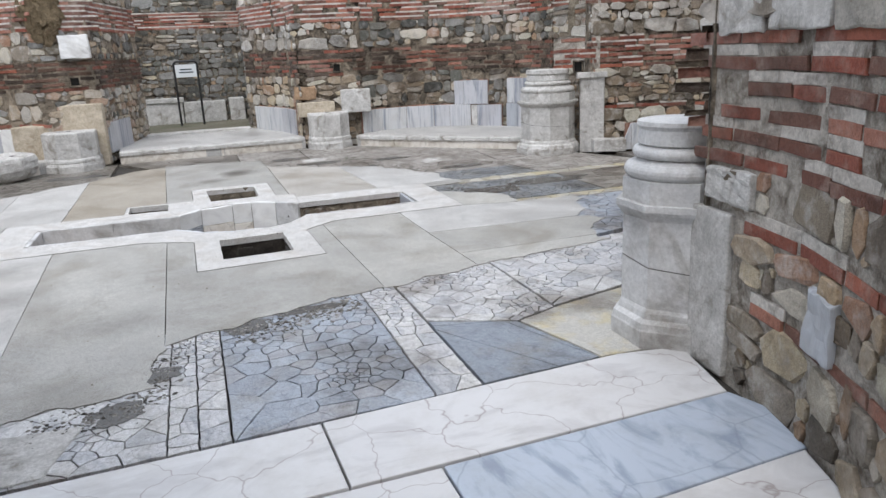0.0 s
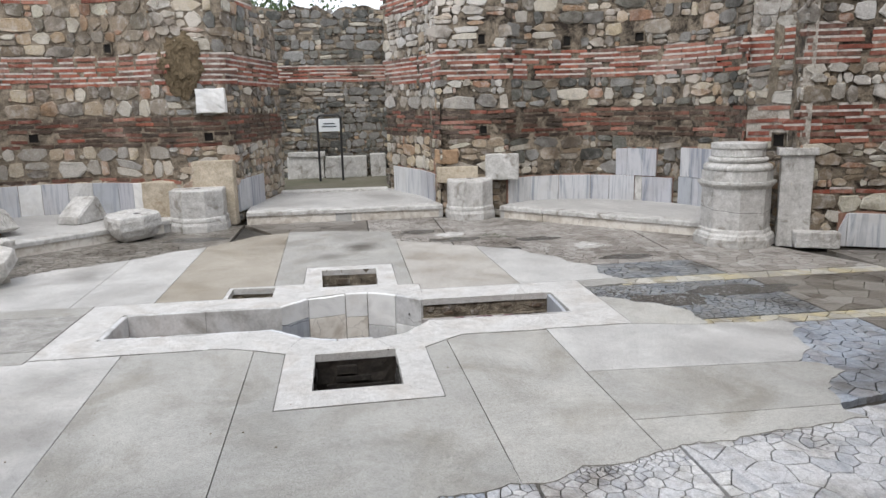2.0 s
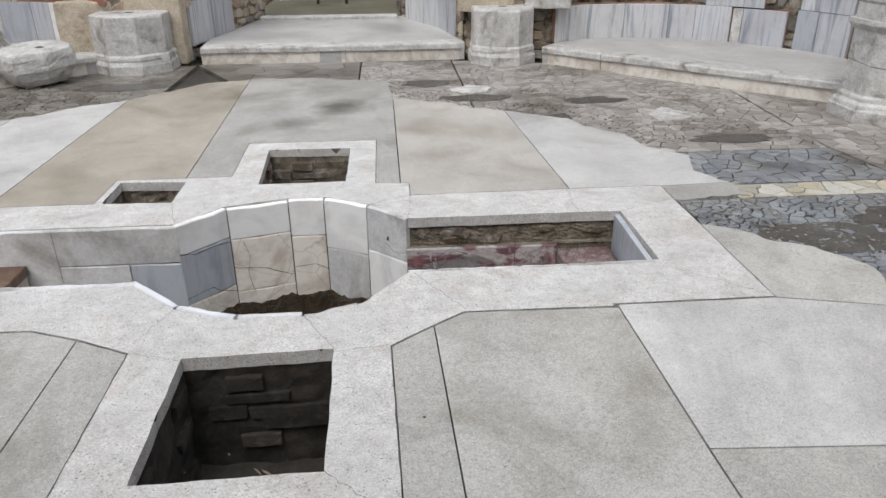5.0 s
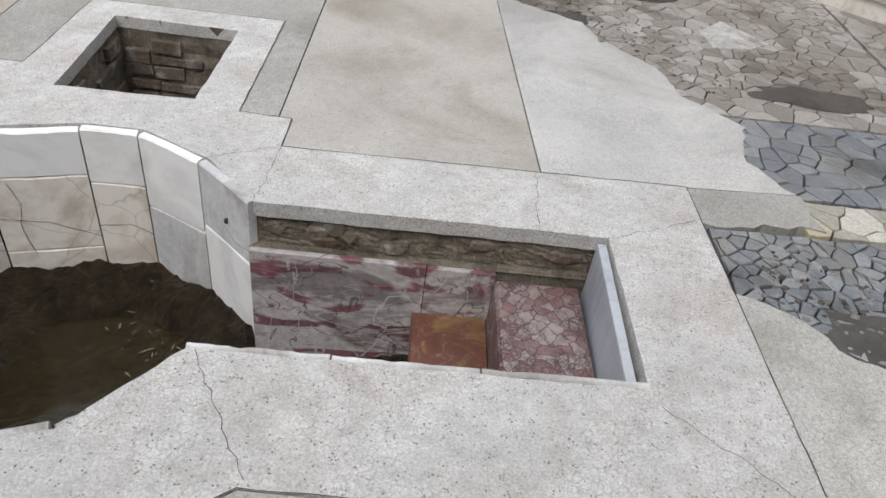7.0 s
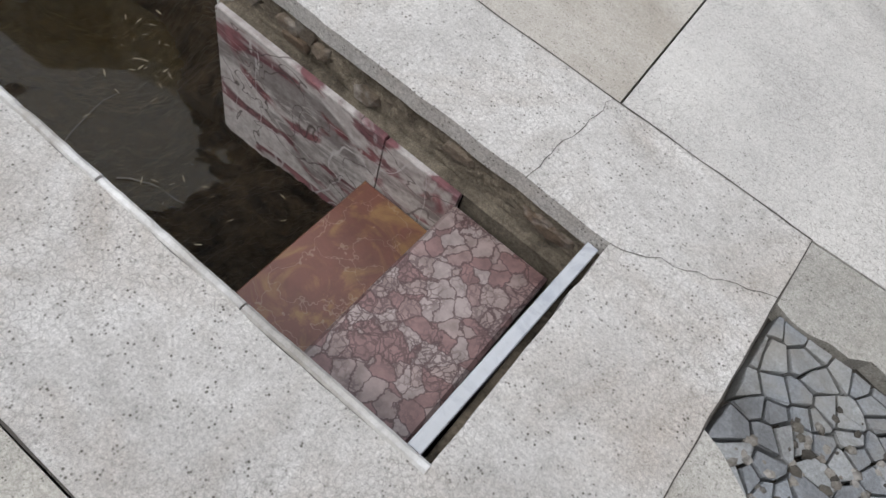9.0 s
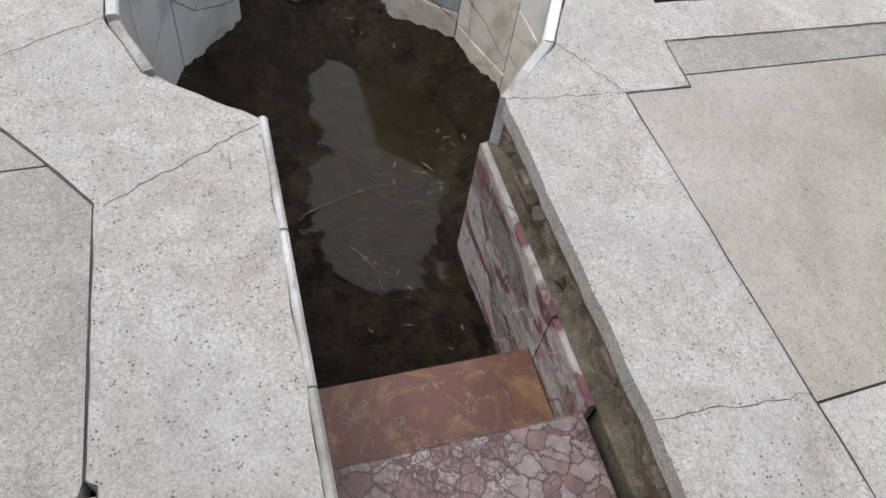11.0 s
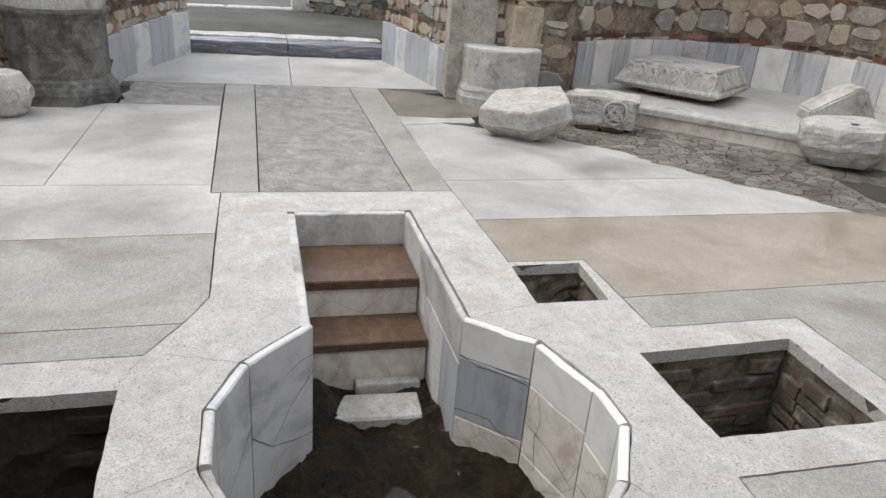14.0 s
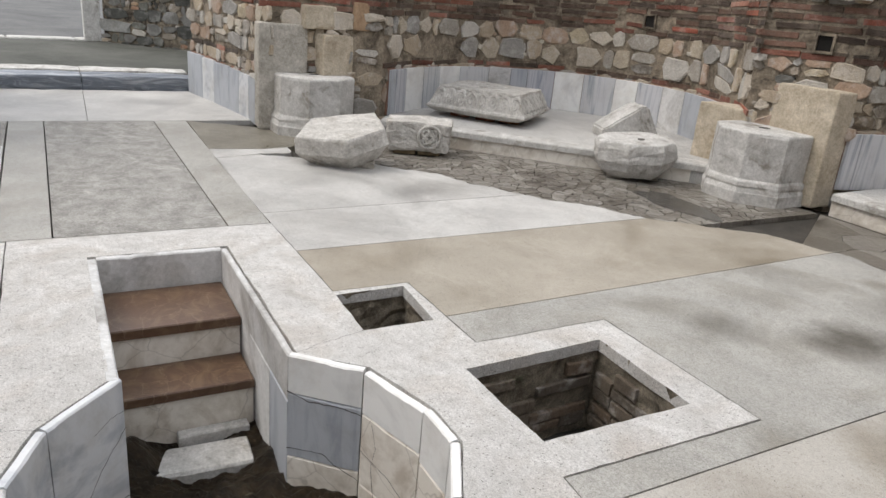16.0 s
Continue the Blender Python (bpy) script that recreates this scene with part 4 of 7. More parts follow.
# ---- cast floor slabs round it ----
SLABS = [
    ("pale", [(-2.33, -4.3), (-1.40, -4.3), (-1.56, -0.69), (-2.18, -0.69), (-2.19, -0.745), (-2.33, -0.748)]),
    ("pale", [(-4.5, -1.68), (-2.33, -1.65), (-2.33, -0.748), (-4.5, -0.78)]),
    ("pale", [(-4.5, -4.4), (-2.33, -4.4), (-2.33, -1.65), (-4.5, -1.68)]),
    ("grey", [(-1.56, -0.69), (-0.85, -0.68), (-0.645, -0.765), (-0.6, -3.25), (-0.66, -3.5), (-0.62, -3.79), (-0.95, -3.84), (-1.25, -3.87), (-1.417, -3.95)]),
    ("mid", [(-0.645, -0.765), (-0.42, -0.88), (-0.41, -1.83), (0.575, -1.79), (0.55, -0.91), (0.72, -0.775), (0.78, -2.82), (0.46, -2.87), (0.05, -3.0), (-0.33, -3.13), (-0.6, -3.25)]),
    ("grey", [(0.72, -0.775), (0.85, -0.68), (1.462, -0.692), (1.488, -0.70), (1.50, -1.56), (1.53, -2.63), (1.2, -2.72), (0.78, -2.82)]),
    ("pale", [(1.488, -0.672), (2.165, -0.67), (2.6, -0.78), (3.3, -0.82), (3.34, -1.0), (3.2, -1.12), (3.14, -1.4), (2.9, -1.64), (1.50, -1.56)]),
    ("grey", [(1.50, -1.56), (2.9, -1.64), (3.0, -1.68), (3.08, -1.84), (2.84, -2.05), (2.72, -2.29), (1.52, -2.28)]),
    ("grey", [(1.52, -2.28), (2.72, -2.29), (2.75, -2.47), (2.3, -2.52), (1.6, -2.62), (1.53, -2.63)]),
    ("mid", [(2.165, 0.70), (2.61, 0.73), (2.63, 0.5), (2.165, 0.48)]),
    ("mid", [(2.165, 0.12), (2.3, 0.06), (2.45, -0.12), (2.6, -0.2), (2.74, -0.4), (2.72, -0.79), (2.6, -0.78), (2.165, -0.67)]),
    ("mid", [(-0.42, 1.82), (0.47, 1.81), (0.47, 0.9), (0.63, 0.89), (0.62, 2.9), (0.61, 3.3), (0.58, 3.85), (-0.2, 4.1), (-0.78, 4.1), (-0.69, 1.1), (-0.41, 1.1)]),
    ("taupe", [(0.68, 0.68), (1.62, 0.69), (1.53, 2.58), (1.3, 2.72), (1.0, 2.95), (0.62, 3.2), (0.63, 0.89), (0.68, 0.885)]),
    ("pale", [(1.62, 0.69), (2.165, 0.7), (2.61, 0.73), (2.48, 0.95), (2.58, 1.25), (2.35, 1.5), (2.3, 1.8), (2.05, 2.05), (2.0, 2.3), (1.75, 2.45), (1.53, 2.58)]),
    ("brown", [(-1.69, 0.695), (-1.1, 0.70), (-1.1, 1.1), (-0.69, 1.1), (-0.78, 4.1), (-1.2, 3.95), (-1.72, 3.3)]),
    ("sand", [(-2.4, 0.69), (-1.69, 0.695), (-1.72, 3.3), (-2.1, 3.05), (-2.45, 2.7)]),
    ("pale", [(-3.9, 0.70), (-2.4, 0.69), (-2.45, 2.7), (-2.9, 2.45), (-3.3, 2.2), (-3.75, 1.75), (-4.0, 1.05)]),
    ("wet", [(-5.50, 0.74), (-4.25, 0.715), (-4.2, 1.15), (-4.25, 1.42), (-4.3, 2.2), (-5.1, 2.3), (-5.15, 1.35)]),
    ("pale", [(-4.245, 0.715), (-3.905, 0.70), (-4.0, 1.05), (-4.02, 1.35), (-4.245, 1.40), (-4.195, 1.15)]),
    ("rough", [(-5.50, -0.50), (-2.19, -0.475), (-2.19, 0.437), (-5.50, 0.43)]),
    ("mid", [(-5.50, -0.78), (-2.19, -0.745), (-2.19, -0.478), (-5.50, -0.503)]),
    ("mid", [(-5.50, 0.433), (-2.19, 0.44), (-2.19, 0.69), (-5.50, 0.735)]),
    ("rough", [(-5.50, -1.62), (-4.5, -1.6), (-4.5, -0.78), (-5.50, -0.785)]),
    ("pale", [(-7.42, -1.5), (-5.505, -1.86), (-5.505, -0.14), (-7.42, -0.1)]),
    ("pale", [(-7.42, -0.1), (-5.505, -0.14), (-5.505, 1.66), (-7.42, 1.5)]),
]
SLAB_M = {"pale": M_CONC_L, "grey": M_CONC, "mid": M_CONC, "brown": M_CONC_B, "rough": M_CONC_D, "sand": M_CONC_L, "taupe": M_CONC_T, "wet": M_CONC_W}
SLAB_POLYS = [pl for _, pl in SLABS]
floor = thing("floor", "pale cast concrete slabs parted by thin dark joints", "floor", kind="structure")
for k, (tone, poly) in enumerate(SLABS):
    area = sum(poly[i - 1][0] * poly[i][1] - poly[i][0] * poly[i - 1][1] for i in range(len(poly)))
    if area < 0:
        poly = poly[::-1]
    others = [SURR_OUT] + [o for o in SLAB_POLYS if o is not SLABS[k][1]]
    jag = []
    rj = random.Random(k)
    for i in range(len(poly)):
        a, c = Vector(poly[i]), Vector(poly[(i + 1) % len(poly)])
        d = (c - a).normalized()
        o = Vector((d.y, -d.x))
        jag.append(tuple(a))
        mids = [a.lerp(c, f) + o * 0.03 for f in (0.3, 0.7)]
        if not any(inside(pl, m.x, m.y) for pl in others for m in mids):
            n_ = int((c - a).length / 0.045)
            for j in range(1, n_):
                w = a.lerp(c, j / n_)
                jag.append(tuple(w + o * (0.05 * noise.noise(Vector((w.x * 5, w.y * 5, k))) + rj.uniform(-0.012, 0.012))))
    poly = jag
    q = []
    for i, p in enumerate(poly):
        a, c = Vector(poly[i - 1]), Vector(poly[(i + 1) % len(poly)])
        e1, e2 = (Vector(p) - a).normalized(), (c - Vector(p)).normalized()
        nrm = Vector((-e1.y - e2.y, e1.x + e2.x)).normalized() * 0.0045
        q.append((p[0] + nrm.x, p[1] + nrm.y))
    bm = bmesh.new()
    top_v = [bm.verts.new((x, y, -0.003)) for x, y in q]
    es = [bm.edges.new((top_v[i - 1], top_v[i])) for i in range(len(q))]
    bmesh.ops.triangle_fill(bm, use_beauty=True, edges=es)
    for f in bm.faces:
        if f.normal.z < 0:
            f.normal_flip()
    ex = bmesh.ops.extrude_edge_only(bm, edges=es)
    for v in [g for g in ex["geom"] if isinstance(g, bmesh.types.BMVert)]:
        v.co.z = -0.06
    part("floor_slab", bm, SLAB_M[tone], floor)

# ---- the sunken pool ----
font = thing("baptismal_pool", "sunken cross-shaped font lined with marble slabs", "pool", at=(0, 0, -1.0))


def sunk(name, bm, material, parent=font, label="", smooth=False):
    ob = part(name, bm, material, parent, label, smooth)
    ob.matrix_parent_inverse = Matrix.Translation((0, 0, 1.0))
    return ob


TIERS = [
    (RING_N[0], RING_N[1], [(-1.0, -0.26, M_WHITE), (-0.26, 0.002, M_STREAK)]),
    (RING_N[1], RING_N[2], [(-1.0, -0.30, M_STREAK), (-0.30, 0.002, M_WHITE)]),
    (RING_N[2], RING_N[3], [(-1.0, -0.22, M_STAINED), (-0.22, 0.002, M_WHITE)]),
    (RING_N[3], RING_N[4], [(-1.0, -0.52, M_STAINED), (-0.52, -0.19, M_STAINED), (-0.19, -0.006, M_WHITE)]),
    (RING_N[4], RING_N[5], [(-1.0, -0.47, M_STAINED), (-0.47, -0.17, M_BLUE), (-0.17, 0.002, M_WHITE)]),
    (RING_S[0], RING_S[1], [(-1.0, 0.002, M_BLUEWHITE)]),
    (RING_S[1], RING_S[2], [(-1.0, 0.002, M_BLUEWHITE)]),
    (RING_S[2], RING_S[3], [(-1.0, 0.002, M_STREAK)]),
    (RING_S[3], RING_S[4], [(-1.0, -0.012, M_OLDMARBLE)]),
    (RING_S[4], RING_S[5], [(-1.0, -0.03, M_OLDMARBLE)]),
]
for a, b, tiers in TIERS:
    va, vb = Vector(a), Vector(b)
    d_ab = (vb - va).normalized()
    for z0, z1, m_ in tiers:
        sunk("wall_panel", worn_panel(tuple(va + d_ab * 0.003), tuple(vb - d_ab * 0.003), z0 + 0.004, z1, 0.034, 0.022 if va.y < -0.3 and va.x > 0.1 else 0.009, 7), m_)
    out_ = Vector((d_ab.y, -d_ab.x)) * 0.03
    sunk("mortar_bed", upright_slab(tuple(va + out_), tuple(vb + out_), -1.0, -0.03, 0.05, 0.0), M_RUBBLEBED)


def panel_crack(a, b, pts, width=0.0035, lift=0.002):
    """A dark break across the face of the panel standing on a-b: pts are (share along it, height)."""
    va, vb = Vector(a), Vector(b)
    d = vb - va
    inw = Vector((-d.y, d.x)).normalized() * lift
    rc = random.Random(int(abs(a[0]) * 1000) + len(pts))
    fine_pts = []
    for (u0, z0), (u1, z1) in zip(pts, pts[1:]):
        for k in range(6):
            f = k / 6
            fine_pts.append((u0 + (u1 - u0) * f + rc.uniform(-0.008, 0.008), z0 + (z1 - z0) * f + rc.uniform(-0.003, 0.003)))
    fine_pts.append(pts[-1])
    bm = bmesh.new()
    rows = []
    for (u, z), (u2, z2) in zip(fine_pts, fine_pts[1:] + fine_pts[-2:-1]):
        du, dz = (u2 - u) * d.length, z2 - z
        ln = max(1e-5, math.hypot(du, dz))
        w = width * rc.uniform(0.4, 1.0)
        pu, pz = -dz / ln * w / 2, du / ln * w / 2
        if len(rows) == len(fine_pts) - 1:
            pu, pz = -pu, -pz
        p, q = va + d * u + d.normalized() * pu + inw, va + d * u - d.normalized() * pu + inw
        rows.append([bm.verts.new((p.x, p.y, z + pz)), bm.verts.new((q.x, q.y, z - pz))])
    for q0, q1 in zip(rows, rows[1:]):
        bm.faces.new((q0[0], q1[0], q1[1], q0[1]))
    sunk("crack", bm, M_GAP_DARK)


panel_crack(RING_S[0], RING_S[1], [(0.0, -0.20), (0.4, -0.30), (0.7, -0.42)])
panel_crack(RING_S[0], RING_S[1], [(1.0, -0.32), (0.7, -0.42), (0.35, -0.47), (0.0, -0.50)], 0.005)
panel_crack(RING_S[0], RING_S[1], [(0.0, -0.13), (0.2, -0.12), (0.45, -0.14)], 0.0025)
panel_crack(RING_S[1], RING_S[2], [(0.0, -0.26), (0.5, -0.36), (1.0, -0.44)], 0.004)
panel_crack(RING_S[2], RING_S[3], [(0.0, -0.3), (0.5, -0.36), (1.0, -0.33)])
panel_crack(RING_N[3], RING_N[4], [(1.0, -0.36), (0.5, -0.39), (0.0, -0.47)], 0.004)
panel_crack(RING_N[3], RING_N[4], [(0.8, -0.21), (0.72, -0.30), (0.78, -0.40), (0.7, -0.55)], 0.003)
panel_crack(RING_N[4], RING_N[5], [(0.0, -0.20), (0.3, -0.185), (0.7, -0.19), (1.0, -0.16)], 0.006)
panel_crack(RING_N[4], RING_N[5], [(0.0, -0.51), (0.35, -0.46), (0.5, -0.42), (1.0, -0.43)], 0.005)
panel_crack(RING_N[2], RING_N[3], [(0.0, -0.44), (0.4, -0.40), (1.0, -0.42)], 0.004)
panel_crack(RING_N[0], RING_N[1], [(0.0, -0.20), (0.3, -0.22), (0.55, -0.18)], 0.003)
panel_crack((-1.353, PY), (-1.353, -0.283), [(0.65, -0.24), (0.70, -0.32), (0.78, -0.39)], 0.004, -0.004)
panel_crack((-1.353, PY), (-1.353, -0.283), [(0.22, -0.24), (0.17, -0.28), (0.22, -0.33), (0.23, -0.39)], 0.004, -0.004)
panel_crack((-1.083, PY), (-1.083, -0.283), [(0.27, -0.44), (0.22, -0.50), (0.24, -0.60)], 0.003, -0.004)
# Flat dark disc on the panel, painting the shade of a small hole.
hole_b = lathe([(0.012, 0.0), (0.012, 0.004)], 10)
hole_b.transform(Matrix.Translation((0.545, 0.414, -0.15)) @ Matrix.Rotation(radians(46), 4, "Z") @ Matrix.Rotation(radians(90), 4, "X"))
sunk("panel_hole", hole_b, M_GAP_DARK)
# arms
sunk("wall_panel", worn_panel((-0.555, PY), (-1.18, PY), -0.2, 0.002, 0.03, 0.012, 2), M_STREAK)
sunk("wall_panel", worn_panel((-1.183, PY), (-PX, PY), -0.9, 0.002, 0.03, 0.012, 2), M_STREAK)
sunk("wall_panel", worn_panel((-0.555, PY), (-0.82, PY), -0.9, -0.206, 0.03, 0.012, 2), M_BLUE)
sunk("wall_panel", worn_panel((-0.826, PY), (-1.18, PY), -0.9, -0.206, 0.03, 0.012, 2), M_STREAK)
sunk("mortar_bed", upright_slab((-0.58, PY + 0.028), (-PX, PY + 0.028), -0.9, -0.03, 0.04, 0), M_RUBBLEBED)
sunk("wall_panel", worn_panel((-PX, -PY + 0.03), (-0.57, -PY + 0.03), -0.9, 0.002, 0.045, 0.012, 2), M_STREAK)
sunk("wall_panel", worn_panel((-PX, PY), (-PX, -PY + 0.03), -0.9, -0.001, 0.045, 0.012, 2), M_STREAK)
for x0, x1, zt in ((0.636, 0.99, 0.002), (0.995, 1.37, 0.0), (1.375, PX, 0.003)):
    sunk("wall_panel", worn_panel((x0, -0.286), (x1, -0.286), -0.9, zt + 0.004, 0.021, 0.010, 2), M_STREAK)
sunk("red_panel", slab(0.645, 0.295, -1.0, 1.23, 0.316, -0.170), M_PURPLE, label="purple and white veined marble panel")
sunk("red_panel", slab(1.233, 0.297, -1.0, 1.465, 0.316, -0.174), M_PURPLE, label="purple and white veined marble panel")
sunk("red_panel", slab(1.467, 0.322, -1.0, 1.80, PY + 0.03, -0.165), M_RUBBLEBED)
mb = bmesh.new()
NU, NV = 90, 16
bed = [[mb.verts.new((0.64 + 1.17 * u / NU, PY - 0.008 if v == NV else PY + 0.026 + 0.010 * noise.fractal(Vector((u * 0.5, v * 0.8, 5)), 0.8, 2.0, 5) + (0.006 if v < 3 else 0), -0.05 - 0.122 * min(1, v / (NV - 1)))) for v in range(NV + 1)] for u in range(NU + 1)]
for u in range(NU):
    for v in range(NV):
        mb.faces.new((bed[u][v], bed[u][v + 1], bed[u + 1][v + 1], bed[u + 1][v]))
sunk("mortar_bed", mb, M_RUBBLEBED, label="gritty mortar bed laid bare above the panel")
rb = random.Random(5)
for k in range(9):
    st = stone_mesh(rb.randrange(20))
    w, h = rb.uniform(0.06, 0.18), rb.uniform(0.03, 0.06)
    st.transform(Matrix.Translation((rb.uniform(0.72, 1.72), PY + 0.035, rb.uniform(-0.15, -0.08))) @ Matrix.Diagonal((w, 0.02, h, 1)))
    sunk("bed_stone", st, M_PITSTONE)
sunk("end_panel", upright_slab((1.755, -0.283), (1.772, 0.308), -0.6, -0.010, 0.03), M_BLUE)
# steps
sunk("step_tread", slab(-PX + 0.01, -0.285, -0.235, -1.34, PY - 0.005, -0.185, 0.006), M_TREAD, label="worn red-brown marble tread")
sunk("step_riser", slab(-PX + 0.02, -0.283, -0.60, -1.355, PY - 0.007, -0.236), M_STAINED)
sunk("step_tread", slab(-1.354, -0.285, -0.435, -1.07, PY - 0.005, -0.39, 0.006), M_TREAD, label="worn red-brown marble tread")
sunk("step_riser", slab(-1.354, -0.283, -0.70, -1.085, PY - 0.007, -0.436), M_STAINED)
sunk("bottom_slab", prism([(-1.01, -0.10), (-0.99, 0.26), (-0.79, 0.25), (-0.80, -0.02), (-0.82, -0.17), (-0.90, -0.15)], -0.70, -0.635, 0.012), M_OLDMARBLE, label="white marble slab at the foot of the steps")
sunk("bottom_slab", slab(-1.084, -0.04, -0.70, -1.025, 0.28, -0.60, 0.008), M_OLDMARBLE)
sunk("step_tread", slab(1.463, -0.284, -0.42, 1.752, 0.294, -0.190, 0.014), M_RED, label="pink and grey breccia step")
sunk("step_tread", slab(1.20, -0.284, -0.43, 1.462, 0.293, -0.374, 0.007), M_TREAD2, label="orange-red marble step")
sunk("step_riser", slab(1.21, -0.283, -0.9, 1.462, 0.292, -0.431), M_MORTAR)


def mud_height(x, y):
    r = math.hypot(x - 0.02, y)
    z = -0.688 + 0.10 * max(0, min(1, (r - 0.40) / 0.28))
    if abs(y) < 0.33 and abs(x) > 0.6:
        z = -0.66 - 0.02 * math.cos(y * 9)
    if x > 0.15 and abs(y) < 0.3:
        z = -0.70 + 0.10 * max(0, (x - 0.75) / 0.4)
    pools = ((0.12, 0.24, 0.30, 0.22, 0.13), (0.42, 0.04, 0.30, 0.17, 0.085), (-0.12, 0.06, 0.28, 0.13, 0.075), (-0.36, 0.05, 0.10, 0.05, 0.06))
    dip = max(k * math.exp(-(((x - a) / rx) ** 2 + ((y - b) / ry) ** 2) ** 2 * 0.8) for a, b, rx, ry, k in pools)
    z += 0.13 * math.exp(-((x + 0.96) / 0.13) ** 2 - ((y + 0.25) / 0.10) ** 2) + 0.05 * math.exp(-((x + 0.75) / 0.10) ** 2 - ((y - 0.30) / 0.06) ** 2)
    return z - dip + noise.fractal(Vector((x * 7, y * 7, 2)), 0.7, 2.0, 7) * 0.026 + max(0, noise.noise(Vector((x * 34, y * 34, 6)))) * 0.016


md = bmesh.new()
NX, NY = 220, 110
grid = [[md.verts.new((-1.2 + 2.5 * i / NX, -0.69 + 1.38 * j / NY, 0)) for j in range(NY + 1)] for i in range(NX + 1)]
for i in range(NX):
    for j in range(NY):
        md.faces.new((grid[i][j], grid[i + 1][j], grid[i + 1][j + 1], grid[i][j + 1]))
for v in md.verts:
    v.co.z = mud_height(v.co.x, v.co.y)
tagged(part("mud", md, M_MUD, smooth=True), "dark wet mud lying in the bottom of the font", "mud", kind="stuff")
wt = bmesh.new()
wt.faces.new([wt.verts.new((0.14 + 0.66 * math.cos(a), 0.15 + 0.42 * math.sin(a), -0.716)) for a in [2 * math.pi * i / 40 for i in range(40)]])
tagged(part("water", wt, M_WATER), "shallow still puddle over the mud", "water", kind="structure")

# earth bed that closes the ground under the font
eb = bmesh.new()
EX, EY, EZ = 2.12, 1.92, -1.3
cs = [[eb.verts.new((x, y, z)) for x, y in ((-EX, -EY), (EX, -EY), (EX, EY), (-EX, EY))] for z in (EZ, -0.02)]
eb.faces.new(cs[0])
for i in range(4):
    eb.faces.new((cs[0][i - 1], cs[0][i], cs[1][i], cs[1][i - 1]))
tagged(part("earth_bed", eb, M_DIRT), "packed earth under the floor", "earth", kind="structure")
sunk("mortar_bed", slab(1.795, -PY - 0.05, -0.7, 1.88, PY + 0.05, -0.056), M_MORTAR)

# pits beside the pool
for nm, loop in PITS.items():
    depth = {"front": -0.55, "back": -0.5, "small": -0.32}[nm]
    pit = thing("pit", "square sunken pit with rough mortared sides and a dirt bottom", "pit", "pits beside the font", at=(loop[0][0], loop[0][1], depth))
    k = len(loop)
    for i in range(k):
        a, b = Vector(loop[i]), Vector(loop[(i + 1) % k])
        bm = bmesh.new()
        d, nrm = (b - a).normalized(), Vector(((b - a).y, -(b - a).x)).normalized()
        nu, nv = 14, 10
        rows = [[bm.verts.new((*(a.lerp(b, u / nu * 1.16 - 0.08) + nrm * (0.002 + max(0.0, 0.022 * (0.4 + noise.noise(Vector((u * 0.5 + i * 9, v * 0.9, depth * 9))))) * min(1, v / 2))), depth * v / nv - 0.0)) for u in range(nu + 1)] for v in range(nv + 1)]
        for v in range(nv):
            for u in range(nu):
                bm.faces.new((rows[v][u], rows[v][u + 1], rows[v + 1][u + 1], rows[v + 1][u]))
        ob = part("pit_wall", bm, M_RUBBLEBED if nm != "front" else M_FRONTPIT_BED, pit)
        ob.matrix_parent_inverse = pit.matrix_world.inverted()
        r = random.Random(i * 13 + k)
        z = -0.12
        while z > depth + 0.05 and nm != "small":
            s = 0.02
            while s < (b - a).length - 0.1:
                w = r.uniform(0.14, 0.34)
                w = min(w, (b - a).length - s - 0.02)
                if r.random() > (0.35 if nm != "front" else 0.6):
                    p = a + d * (s + w / 2) + nrm * 0.01
                    st = bmesh.new()
                    src = brick_mesh(r.randrange(20))
                    m = Matrix(((d.x * (w - 0.01), nrm.x * 0.02, 0, p.x), (d.y * (w - 0.01), nrm.y * 0.02, 0, p.y), (0, 0, 0.058 * r.uniform(0.6, 1.1), z + r.uniform(-0.01, 0.01)), (0, 0, 0, 1)))
                    src.transform(m)
                    st.free()
                    o = part("course_stone", src, M_PITSTONE if nm != "front" else M_FRONTPIT_STONE, pit)
                    o.matrix_parent_inverse = pit.matrix_world.inverted()
                s += w
            z -= 0.068
    xs, ys = [p[0] for p in loop], [p[1] for p in loop]
    bm = bmesh.new()
    n_ = 12
    rows = [[bm.verts.new((min(xs) - 0.04 + (max(xs) - min(xs) + 0.08) * i / n_, min(ys) - 0.04 + (max(ys) - min(ys) + 0.08) * j / n_, depth + 0.03 + 0.03 * noise.noise(Vector((i * 0.6, j * 0.6, depth * 20))))) for j in range(n_ + 1)] for i in range(n_ + 1)]
    for i in range(n_):
        for j in range(n_):
            bm.faces.new((rows[i][j], rows[i + 1][j], rows[i + 1][j + 1], rows[i][j + 1]))
    o = part("dirt_bottom", bm, M_DIRT, pit, smooth=True)
    o.matrix_parent_inverse = pit.matrix_world.inverted()

# ---- raised platforms ----
PZ = 0.17


